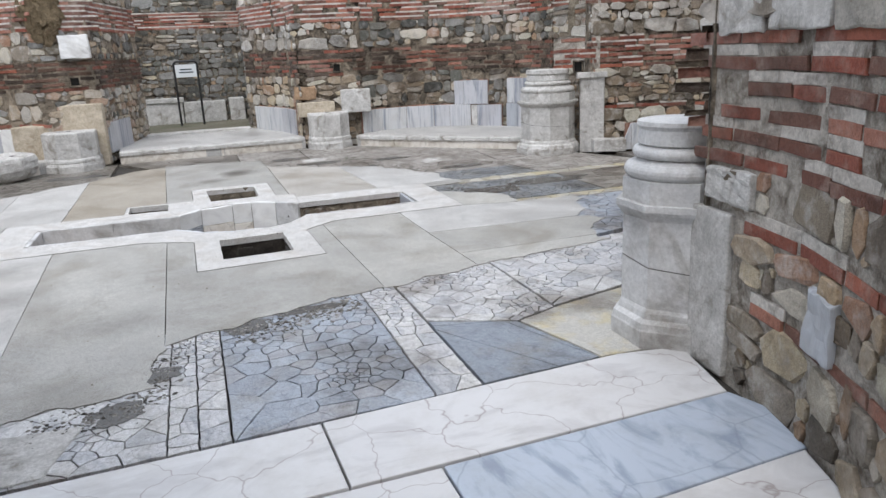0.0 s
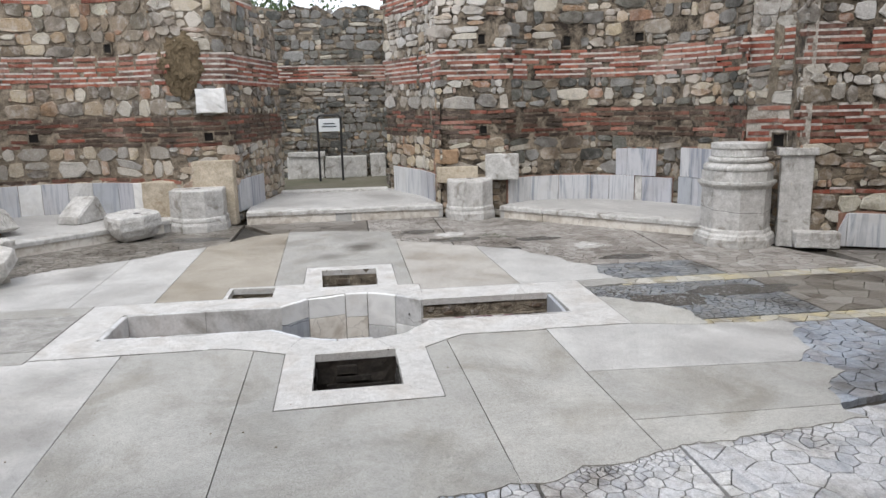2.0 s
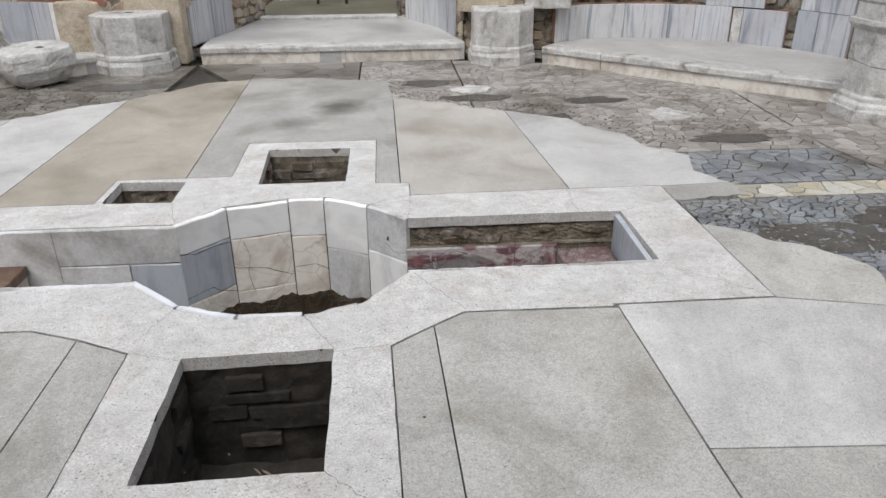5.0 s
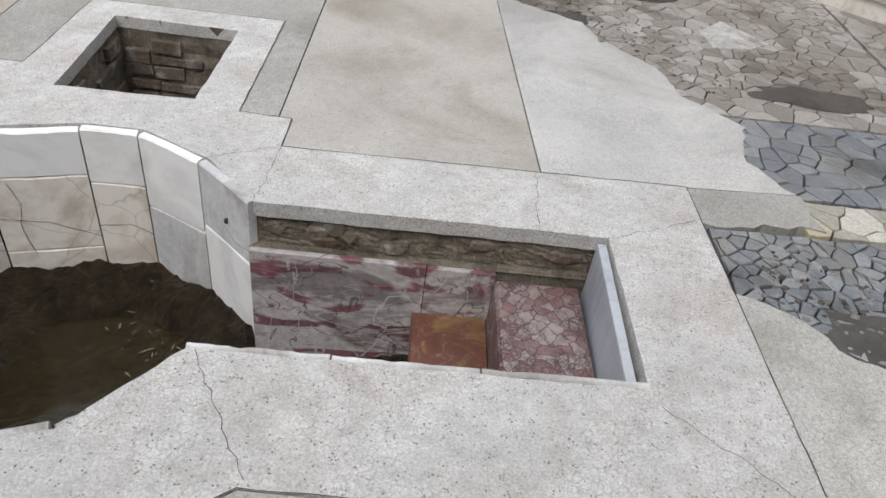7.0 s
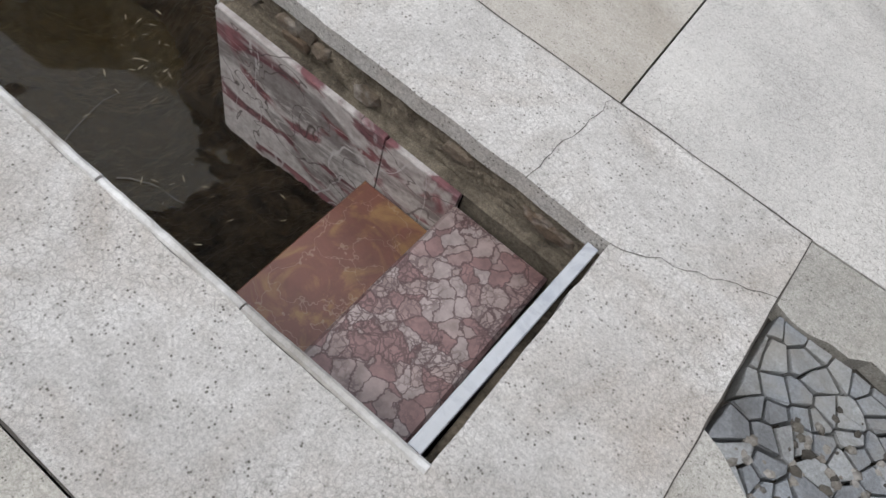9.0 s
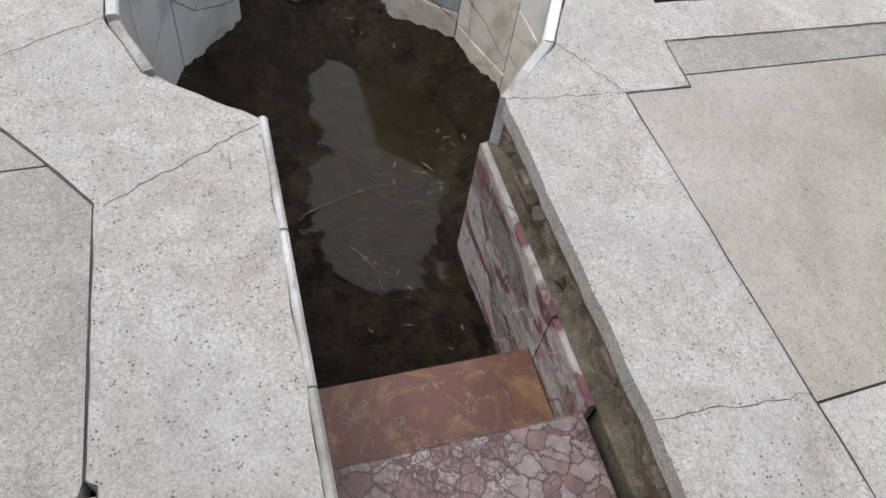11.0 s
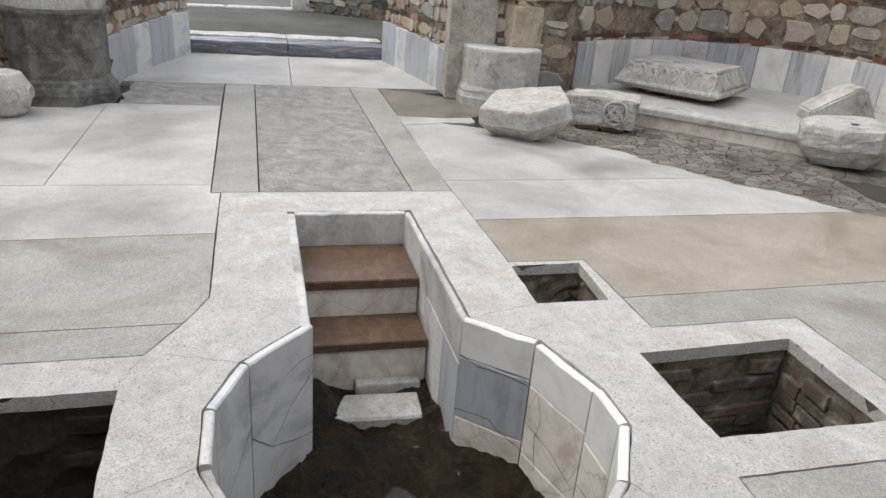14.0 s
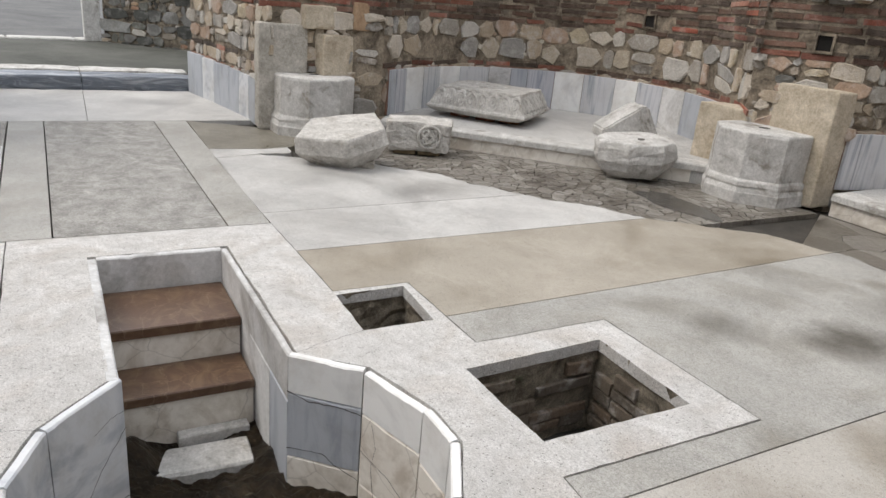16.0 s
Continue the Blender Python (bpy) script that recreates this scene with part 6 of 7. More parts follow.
for k_, (back_, w_, z_, h_, m_) in enumerate(((0.24, 0.30, 1.71, 0.36, M_OLDMARBLE), (0.62, 0.38, 1.75, 0.42, M_OLDMARBLE), (1.06, 0.40, 1.71, 0.36, M_GREYST), (1.52, 0.42, 1.75, 0.40, M_OLDMARBLE), (0.22, 0.34, 0.885, 0.15, M_OLDMARBLE), (0.95, 0.20, 0.50, 0.24, M_BLUE))):
    p_, d_j, n_j = at_j(len_j - back_)
    block("wall_south_right", (p_.x - n_j.x * 0.03, p_.y - n_j.y * 0.03, z_), (w_, 0.12, h_), math.degrees(math.atan2(d_j.y, d_j.x)), m_, 40 + k_, 0.025)
# worn scar of the lost engaged column
sc = rough_block((0.18, 0.08, 1.2), 21, 1, 0.05, 8, 5)
sc.transform(pose(5.10, 2.28, 2.20, 0, 5, -35))
part("column_scar", sc, M_RUBBLEBED, bpy.data.objects["wall_pier_northeast"], "rough mortar scar of a lost column")

# ---- fallen carved stones ----
M_CARVED = surface("carved_marble", (0.50, 0.475, 0.435), (0.84, 0.815, 0.77), 8, 70, 0.65, 0.85, 1.0, stain=(0.6, 0.56, 0.5), stain_scale=5, relief=0.01)


def lay_block(name, label, size, at, rot, seed, taper, amp, material=M_CARVED):
    th = thing(name, label, "carved stone", "fallen carved stones", at=(at[0], at[1], at[2]), rz=rot[2])
    part("block", rough_block(size, seed, taper, amp, 10, 3.2), material, th).matrix_basis = pose(0, 0, size[2] / 2 + 0.03, rot[0], rot[1], 0)
    return th


def boulder(outline, levels, seed, amp=0.02):
    """A broken stone: one outline carried up through scaled levels (height, scale), cut fine and weathered."""
    bm = bmesh.new()
    rows = [[bm.verts.new((x * k, y * k, z)) for x, y in outline] for z, k in levels]
    for q0, q1 in zip(rows, rows[1:]):
        for i in range(len(outline)):
            bm.faces.new((q0[i - 1], q0[i], q1[i], q1[i - 1]))
    bm.faces.new(rows[-1])
    bm.faces.new(rows[0][::-1])
    bmesh.ops.triangulate(bm, faces=[f for f in bm.faces if len(f.verts) > 4])
    bmesh.ops.subdivide_edges(bm, edges=[e for e in bm.edges if e.calc_length() > 0.06], cuts=4, use_grid_fill=True)
    off = Vector((seed * 5.1, seed, 2))
    for v in bm.verts:
        v.co += noise.noise_vector(v.co * 4 + off) * amp * 0.7 + noise.noise_vector(v.co * 15 + off) * amp * 0.4 + noise.noise_vector(v.co * 45 + off) * amp * 0.22
    return bm


def lay_boulder(name, label, outline, levels, at, rot, seed, amp, material, lift):
    th = thing(name, label, "carved stone", "fallen carved stones", at=at, rz=rot[2])
    part("block", boulder(outline, levels, seed, amp), material, th).matrix_basis = pose(0, 0, lift, rot[0], rot[1], 0)
    return th


def ring(r, w, m, seg=20, arc=2 * math.pi, start=0.0):
    bm = bmesh.new()
    rows = []
    for i in range(seg + 1):
        a = start + arc * i / seg
        c = Vector((math.cos(a), 0, math.sin(a)))
        rows.append([bm.verts.new(m @ (c * (r + w * math.cos(b)) + Vector((0, w * math.sin(b), 0)))) for b in [2 * math.pi * k / 6 for k in range(6)]])
    for q0, q1 in zip(rows, rows[1:]):
        for k in range(6):
            bm.faces.new((q0[k - 1], q0[k], q1[k], q1[k - 1]))
    return bm


def chock(th, spots, material, size=(0.1, 0.08, 0.05)):
    for x, y in spots:
        part("support", box(size, Matrix.Translation((x, y, size[2] / 2 - 0.004)), 0.008), material, th)


# tilted block
a_ = lay_boulder("fallen_block", "broken pale marble block tilted on small stones", [(-0.38, -0.16), (0.08, -0.33), (0.38, -0.12), (0.27, 0.27), (-0.28, 0.24)], [(0.0, 0.70), (0.03, 0.76), (0.14, 1.0), (0.26, 0.96), (0.275, 0.93)], (-3.62, 1.71, -0.005), (13, -9, 62), 31, 0.016, M_CARVED, 0.05)
chock(a_, ((-0.16, -0.12), (0.18, -0.1), (0.0, 0.14)), M_GREYST, (0.13, 0.1, 0.06))
# medallion block
b_ = lay_block("medallion_block", "carved marble block with a round medallion, on timber", (0.60, 0.36, 0.27), (-3.95, 2.54, 0.0), (0, 0, 62), 32, 0.92, 0.03)
chock(b_, ((-0.12, 0), (0.1, 0)), M_HIVE, (0.2, 0.3, 0.05))
for r_, w_ in ((0.10, 0.014), (0.045, 0.012)):
    med_ = part("medallion", ring(r_, w_, Matrix.Translation((0.10, -0.185, 0.17))), M_CARVED, b_)
for k in range(4):
    part("medallion_petal", ring(0.03, 0.01, Matrix.Translation((0.10 + 0.05 * math.cos(k * 1.57 + 0.8), -0.188, 0.17 + 0.05 * math.sin(k * 1.57 + 0.8))), 8), M_CARVED, med_)
# great impost on the platform
c_ = thing("carved_impost", "large carved impost with a band of leaves, propped on bricks", "carved stone", "fallen carved stones", at=(-4.78, 3.80, PZ - 0.006), rz=38)
W_, D_ = 1.10, 0.95
imp = bmesh.new()
rings_ = []
for z, k in ((0.055, 0.86), (0.08, 0.95), (0.105, 1.0), (0.125, 0.99), (0.135, 0.965), (0.21, 0.885), (0.295, 0.80), (0.305, 0.815), (0.325, 0.80)):
    n_ = 10
    loop = [(-W_ / 2 + W_ * i / n_, -D_ / 2) for i in range(n_)] + [(W_ / 2, -D_ / 2 + D_ * i / n_) for i in range(n_)] + [(W_ / 2 - W_ * i / n_, D_ / 2) for i in range(n_)] + [(-W_ / 2, D_ / 2 - D_ * i / n_) for i in range(n_)]
    rings_.append([imp.verts.new(Vector((x * k, y * k, z)) + noise.noise_vector(Vector((x * 5, y * 5, z * 9))) * 0.012) for x, y in loop])
for q0, q1 in zip(rings_, rings_[1:]):
    for i in range(len(q0)):
        imp.faces.new((q0[i - 1], q0[i], q1[i], q1[i - 1]))
imp.faces.new(rings_[-1])
imp.faces.new(rings_[0][::-1])
body_ = part("body", imp, M_CARVED, c_)
for face, length_, off_ in ((0, W_, D_), (90, D_, W_), (270, D_, W_), (180, W_, D_)):
    n_ = int(length_ / 0.135)
    for i in range(n_):
        x = (i - (n_ - 1) / 2) * length_ * 0.88 / n_
        m_ = Matrix.Rotation(radians(face), 4, "Z") @ Matrix.Translation((x, -off_ / 2 * 0.885, 0.212)) @ Matrix.Rotation(radians(-30 if off_ == W_ else -24), 4, "X") @ Matrix.Diagonal((1, 1, 1.7, 1))
        part("carved_leaf", ring(0.050, 0.015, m_, 14, math.pi * 1.55, -0.87), M_CARVED, body_)
        part("carved_leaf", ring(0.022, 0.014, m_ @ Matrix.Translation((0, 0, 0.004)), 10, math.pi * 1.5, 1.6), M_CARVED, body_)
        part("carved_leaf", box((0.012, 0.02, 0.07), m_ @ Matrix.Translation((0, 0, -0.022)), 0.004), M_CARVED, body_)
top_r = ring(0.17, 0.012, Matrix.Translation((0, 0, 0.325)) @ Matrix.Rotation(radians(90), 4, "X"))
part("top_carving", top_r, M_CARVED, body_)
for k in range(8):
    m_ = Matrix.Translation((0.17 * 0.55 * math.cos(k * 0.785), 0.17 * 0.55 * math.sin(k * 0.785), 0.325)) @ Matrix.Rotation(k * 0.785, 4, "Z") @ Matrix.Rotation(radians(90), 4, "X")
    part("top_carving", ring(0.05, 0.014, m_, 10), M_CARVED, body_)
M_PROP = pieces_mat("prop_brick", [(0.42, 0.19, 0.10), (0.36, 0.15, 0.09)], False)
for x, y in ((-0.25, -0.22), (0.05, -0.24), (0.3, -0.18), (-0.2, 0.2), (0.25, 0.2)):
    part("prop_brick", box((0.20, 0.09, 0.06), Matrix.Translation((x, y, 0.03)), 0.005), M_PROP, c_, "orange brick prop")
# wedge-shaped fragment
d_ = thing("gable_fragment", "triangular white marble fragment with moulded edge", "carved stone", "fallen carved stones", at=(-3.64, 4.77, PZ - 0.006), rz=70)
wb = bmesh.new()
vv = [[wb.verts.new((x, y, z)) for x, z in ((-0.31, 0.0), (0.25, 0.0), (0.27, 0.06), (0.12, 0.34), (0.05, 0.35), (-0.32, 0.10))] for y in (-0.17, 0.17)]
for i in range(6):
    wb.faces.new((vv[0][i - 1], vv[0][i], vv[1][i], vv[1][i - 1]))
wb.faces.new(vv[0])
wb.faces.new(vv[1][::-1])
bmesh.ops.recalc_face_normals(wb, faces=wb.faces[:])
bmesh.ops.bevel(wb, geom=wb.edges[:], offset=0.015, segments=2, affect="EDGES")
bmesh.ops.subdivide_edges(wb, edges=[e for e in wb.edges if e.calc_length() > 0.1], cuts=4, use_grid_fill=True)
for v in wb.verts:
    v.co += noise.noise_vector(v.co * 6) * 0.012
part("block", wb, M_OLDMARBLE, d_)
for off_ in (0.05, 0.1):
    part("moulding", box((0.34, 0.012, 0.018), Matrix.Translation((0.19 - off_ * 0.4, -0.172, 0.22 - off_)) @ Matrix.Rotation(radians(64), 4, "Y"), 0.003), M_OLDMARBLE, d_)
# hollowed corner block
e_ = lay_boulder("hollowed_block", "battered marble block with a hollow, resting on shards", [(-0.36, -0.06), (-0.28, -0.24), (-0.02, -0.31), (0.27, -0.24), (0.36, 0.02), (0.25, 0.26), (-0.08, 0.32), (-0.31, 0.19)], [(0.0, 0.66), (0.06, 0.84), (0.15, 0.98), (0.26, 1.0), (0.305, 0.96), (0.315, 0.92)], (-2.78, 4.12, -0.005), (2, -3, 40), 35, 0.026, M_OLDMARBLE, 0.035)
chock(e_, ((-0.14, -0.1), (0.15, 0.05), (0, 0.12)), M_GREYST, (0.14, 0.1, 0.05))
# The hollow is a dark cap on solid stone, its shade painted.
part("hollow", lathe([(0.06, 0.32), (0.065, 0.352)], 10, jit=0.012), M_GAP_DARK, e_).location = (0.05, -0.05, 0.0)
# round carved fragment by the tall grey pedestal
f_ = thing("carved_capital_fragment", "small rounded carved capital fragment", "carved stone", "fallen carved stones", at=(-4.02, -2.30, -0.012), rz=20)
cap = lathe([(0.09, 0.0), (0.15, 0.04), (0.19, 0.14), (0.185, 0.24), (0.14, 0.32), (0.08, 0.34)], 18, jit=0.006)
part("block", cap, M_OLDMARBLE, f_)
for k in range(7):
    m_ = Matrix.Rotation(k * 0.9, 4, "Z") @ Matrix.Translation((0, -0.186, 0.18))
    part("carved_leaf", ring(0.05, 0.012, m_, 12, math.pi * 1.5, -0.8), M_OLDMARBLE, f_)

# ---- passage to the north ----
tagged(part("passage_ground", prism([(-1.4, 7.42), (1.0, 7.42), (1.0, 10.8), (-1.4, 10.8)], -0.02, 0.115), M_GROUND), "mossy trodden earth in the passage", "ground", kind="structure")
th_n = thing("threshold_north", "worn pale stone threshold of the doorway", "threshold", at=(-0.2, 7.35, 0.11))
part("threshold_stone", box((1.9, 0.22, 0.10), Matrix.Translation((0, 0, 0.05)), 0.012), M_OLDMARBLE, th_n)
for x, w, z in ((-0.88, 0.8, 0.50), (0.0, 0.92, 0.48), (0.72, 0.34, 0.52)):
    bl = thing("marble_block", "long white marble block against the far wall", "stone block", "blocks at the far wall", at=(x, 10.52, 0.105))
    part("block", rough_block((w, 0.30, z), int(x * 10) + 40, 1, 0.015, 5), M_OLDMARBLE, bl).location = (0, 0, z / 2)
tp = thing("marble_slab", "flat marble slab lying on the blocks", "stone slab", at=(-0.85, 10.50, 0.60))
part("block", rough_block((0.80, 0.34, 0.09), 61, 1, 0.012, 5), M_OLDMARBLE, tp).location = (0, 0, 0.045)

# ---- outside the west doorway ----
M_YARD = surface("damp_yard", (0.05, 0.053, 0.042), (0.125, 0.123, 0.108), 0.9, 30, 0.5, 0.9, 0.8)
tagged(part("west_yard", prism([(-12.3, -3.5), (-8.2, -3.5), (-8.2, 3.6), (-12.3, 3.6)], -0.02, 0.135), M_YARD), "damp earth yard outside the doorway", "ground", kind="structure")
kb = thing("kerb", "white painted stone kerb beside the road", "kerb", at=(-12.05, 0, 0.0), rz=10)
for k in range(6):
    part("kerb_stone", box((0.28, 0.98, 0.20), Matrix.Translation((0, -3.5 + k * 1.0, 0.07)), 0.02), M_OLDMARBLE, kb)
tagged(part("road", prism([(-40, -30), (-12.31, -30), (-12.31, 30), (-40, 30)], -0.02, 0.14), M_ROAD), "grey wet stone-paved road", "road", kind="structure")
ps = thing("marble_post", "upright pale marble post beside the drystone wall", "post", at=(-12.05, 0.28, 0.13))
part("post", rough_block((0.26, 0.26, 1.9), 71, 1, 0.01, 4), M_OLDMARBLE, ps).location = (0, 0, 0.95)

# ---- gravel, leaves, twigs, tufts ----
def scatter(name, label, spots, size, material, seed, z=-0.016, flat=0.7, leaf=False):
    r = random.Random(seed)
    vs, fs, base = [], [], 0
    proto = bmesh.new()
    bmesh.ops.create_icosphere(proto, subdivisions=1, radius=0.5)
    pv, pf = [v.co.copy() for v in proto.verts], [tuple(v.index for v in f.verts) for f in proto.faces]
    proto.free()
    for x, y in spots:
        s = r.uniform(*size)
        zz = z(x, y) if callable(z) else z
        if leaf:
            m = pose(x, y, zz + 0.004, r.uniform(-12, 12), r.uniform(-12, 12), r.uniform(0, 360))
            pts = [(-0.5, 0, 0), (-0.15, 0.09, 0.04), (0.25, 0.07, 0.06), (0.5, 0.05, 0.02), (0.25, -0.06, 0.05), (-0.15, -0.07, 0.03)]
            vs += [tuple(m @ Vector((a * s, b * s, c * s))) for a, b, c in pts]
            fs.append(tuple(base + k for k in range(6)))
            base += 6
        else:
            m = pose(x, y, zz, 0, 0, r.uniform(0, 360)) @ Matrix.Diagonal((s * r.uniform(0.7, 1.3), s * r.uniform(0.7, 1.1), s * flat, 1))
            vs += [tuple(m @ (v * r.uniform(0.8, 1.15))) for v in pv]
            fs += [tuple(base + k for k in f) for f in pf]
            base += len(pv)
    me = bpy.data.meshes.new(name)
    me.from_pydata(vs, [], fs)
    me.materials.append(material)
    return tagged(new(name, me), label, kind="stuff")


def near_line(pts, width, count, seed):
    r = random.Random(seed)
    length, at = along(pts)
    out = []
    for _ in range(count):
        p, d, n = at(r.uniform(0, length))
        q = p + n * r.gauss(0, width)
        out.append((q.x, q.y))
    return out


M_GRAVEL = pieces_mat("gravel", [(0.08, 0.072, 0.06), (0.13, 0.12, 0.10), (0.19, 0.175, 0.155), (0.055, 0.05, 0.042), (0.26, 0.245, 0.22)], True)
scatter("gravel", "dark loose gravel along the broken paving edge", near_line([(-1.15, -4.02), (-0.68, -3.95), (-0.62, -3.4)], 0.07, 420, 1) + near_line([(-0.25, -3.22), (0.1, -3.16), (0.55, -2.98)], 0.075, 520, 2) + near_line([(0.5, 2.9 + 0.5), (1.2, 3.1), (2.1, 2.5), (2.6, 1.6)], 0.12, 380, 3) + near_line([(-4.0, 1.9), (-2.9, 2.9), (-1.8, 3.7)], 0.18, 360, 4) + near_line([(2.3, 0.25), (2.6, 0.05), (2.9, -0.3)], 0.12, 320, 5), (0.008, 0.032), M_GRAVEL, 3, -0.012)
scatter("pit_rubble", "small stones in the pits", near_line([(-0.1, -1.3), (0.25, -1.2)], 0.12, 60, 6), (0.02, 0.06), M_GRAVEL, 5, -0.51)
scatter("dry_leaves", "pale dead leaves lying on the mud", near_line([(0.05, 0.42), (0.35, 0.3), (0.2, 0.1)], 0.07, 26, 7) + near_line([(0.6, 0.0), (1.05, 0.1)], 0.12, 12, 8) + near_line([(-0.7, 0.1), (-0.3, 0.3)], 0.1, 8, 9), (0.016, 0.042), M_DRY, 7, lambda x, y: max(mud_height(x, y), -0.714) + 0.002, leaf=True)
scatter("mud_pebbles", "grit and pebbles in the mud", near_line([(-0.8, 0.0), (-0.2, -0.3), (0.5, -0.2), (1.1, 0.0)], 0.16, 700, 10), (0.006, 0.026), M_MUD, 9, lambda x, y: mud_height(x, y))
scatter("moss_tufts", "small green weeds in the paving joints", near_line([(1.75, 3.35), (2.05, 3.1)], 0.07, 90, 11) + near_line([(2.35, 4.45), (2.9, 4.0)], 0.03, 60, 12) + near_line([(1.45, 3.1), (1.3, 3.3)], 0.05, 40, 14), (0.015, 0.05), M_LEAF, 11, -0.004, leaf=True)
scatter("floor_litter", "dark specks of leaf litter on the slabs", near_line([(-2.0, -2.6), (1.4, -2.0)], 0.9, 26, 13), (0.005, 0.014), M_HIVE, 13, -0.002)


# twigs lying in the water and in the pits
def twig(name, label, a, b, z, thick, seed, parent=None):
    r = random.Random(seed)
    bm = bmesh.new()
    rows = []
    va, vb = Vector(a), Vector(b)
    d = (vb - va).normalized()
    n = Vector((-d.y, d.x))
    for i in range(9):
        k = i / 8
        p = va.lerp(vb, k) + n * (0.03 * math.sin(k * 3.1) + r.uniform(-0.006, 0.006))
        t = thick * (1 - 0.6 * k)
        rows.append([bm.verts.new((p.x + n.x * t * math.cos(q), p.y + n.y * t * math.cos(q), z + t * math.sin(q) + 0.004 * math.sin(k * 9))) for q in [2 * math.pi * j / 5 for j in range(5)]])
    for q0, q1 in zip(rows, rows[1:]):
        for j in range(5):
            bm.faces.new((q0[j - 1], q0[j], q1[j], q1[j - 1]))
    return tagged(part(name, bm, M_TWIG), label, "twig", "twigs in the font")


twig("twig", "thin grey twig floating on the puddle", (0.42, -0.22), (0.30, 0.16), -0.711, 0.003, 1)
twig("twig", "thin grey twig floating on the puddle", (0.86, -0.02), (0.98, 0.15), -0.70, 0.0028, 2)
twig("twig", "dry stalk leaning in the mud", (0.55, -0.05), (0.80, 0.02), -0.715, 0.004, 3)
scatter("pit_leaves", "dead leaves and twigs on the pit bottoms", near_line([(-0.1, -1.25), (0.25, -1.15)], 0.1, 16, 21) + near_line([(-0.1, 1.2), (0.2, 1.4)], 0.12, 12, 22), (0.03, 0.08), M_DRY, 17, -0.47, leaf=True)
scatter("pit_weeds", "small green weeds on the pit wall", near_line([(-0.235, 1.05), (-0.245, 1.25)], 0.012, 70, 23), (0.008, 0.022), M_LEAF, 19, lambda x, y: -0.09 - 0.05 * abs(math.sin(x * 311 + y * 173)), leaf=True)


# silt lying over the broken paving
def silt(cx, cy, rx, ry, seed):
    bm = bmesh.new()
    pts = []
    for i in range(40):
        a = 2 * math.pi * i / 40
        k = 1 + 0.45 * noise.noise(Vector((math.cos(a) * 1.6, math.sin(a) * 1.6, seed))) + 0.15 * noise.noise(Vector((math.cos(a) * 6, math.sin(a) * 6, seed)))
        pts.append((cx + rx * k * math.cos(a), cy + ry * k * math.sin(a)))
    bm.faces.new([bm.verts.new((x, y, -0.0065)) for x, y in pts])
    return tagged(part("silt", bm, M_SILT), "dark wet silt over the cracked paving", "mud", kind="stuff")


M_SILT = surface("wet_silt", (0.05, 0.046, 0.04), (0.12, 0.112, 0.10), 3, 50, 0.5, 0.25, 0.4)
silt(2.72, -0.10, 0.38, 0.19, 1)
silt(3.5, 0.1, 0.5, 0.16, 2)
silt(1.35, 3.1, 0.34, 0.12, 3)
silt(2.35, 2.9, 0.26, 0.14, 4)
silt(0.95, 3.75, 0.22, 0.16, 12)
silt(1.9, 2.35, 0.16, 0.1, 13)
silt(3.05, 1.65, 0.3, 0.12, 14)
silt(-2.0, 3.85, 0.45, 0.16, 5)
silt(-0.78, -3.98, 0.13, 0.10, 6)
silt(-0.68, -3.62, 0.16, 0.10, 7)
silt(-0.16, -3.12, 0.15, 0.12, 8)
silt(0.2, -3.0, 0.2, 0.07, 9)

# ---- a tree beyond the walls ----
def tree(at, h, seed):
    r = random.Random(seed)
    th = thing("tree", "dark green tree standing beyond the ruined walls", "tree", "trees behind the walls", at=at)
    bm = bmesh.new()
    tips = []
    limbs = [(Vector((0, 0, 0)), Vector((0.1, 0, h * 0.5)), 0.14, 0.09)]
    for k in range(9):
        a = k * 2.4
        st = Vector((0.05, 0, h * (0.3 + 0.025 * k)))
        en = st + Vector((math.cos(a) * h * 0.22, math.sin(a) * h * 0.22, h * r.uniform(0.15, 0.4)))
        limbs.append((st, en, 0.06, 0.02))
        tips += [en, st.lerp(en, 0.6)]
    for p, q, r0, r1 in limbs:
        m = (q - p).to_track_quat("Z", "Y").to_matrix().to_4x4()
        bmesh.ops.create_cone(bm, cap_ends=True, segments=7, radius1=r0, radius2=r1, depth=(q - p).length, matrix=Matrix.Translation((p + q) / 2) @ m)
    part("trunk", bm, M_HIVE, th)
    vs, fs = [], []
    for tip in tips:
        for _ in range(150):
            c = tip + Vector((r.gauss(0, 1), r.gauss(0, 1), r.gauss(0, 0.8))) * h * 0.085
            m = Matrix.Translation(c) @ Euler((r.uniform(0, 6), r.uniform(0, 6), r.uniform(0, 6))).to_matrix().to_4x4()
            w = r.uniform(0.06, 0.12)
            b0 = len(vs)
            vs += [tuple(m @ Vector(v)) for v in ((-w, 0, 0), (0, -w * 0.45, 0.01), (w, 0, 0), (0, w * 0.45, 0.01))]
            fs.append((b0, b0 + 1, b0 + 2, b0 + 3))
    me = bpy.data.meshes.new("crown")
    me.from_pydata(vs, [], fs)
    me.materials.append(M_LEAF)
    cr = new("crown", me)
    cr.parent = th
    return th


tree((-1.9, 14.5, -0.03), 5.6, 1)
tree((-9.2, 9.5, -0.03), 5.2, 2)

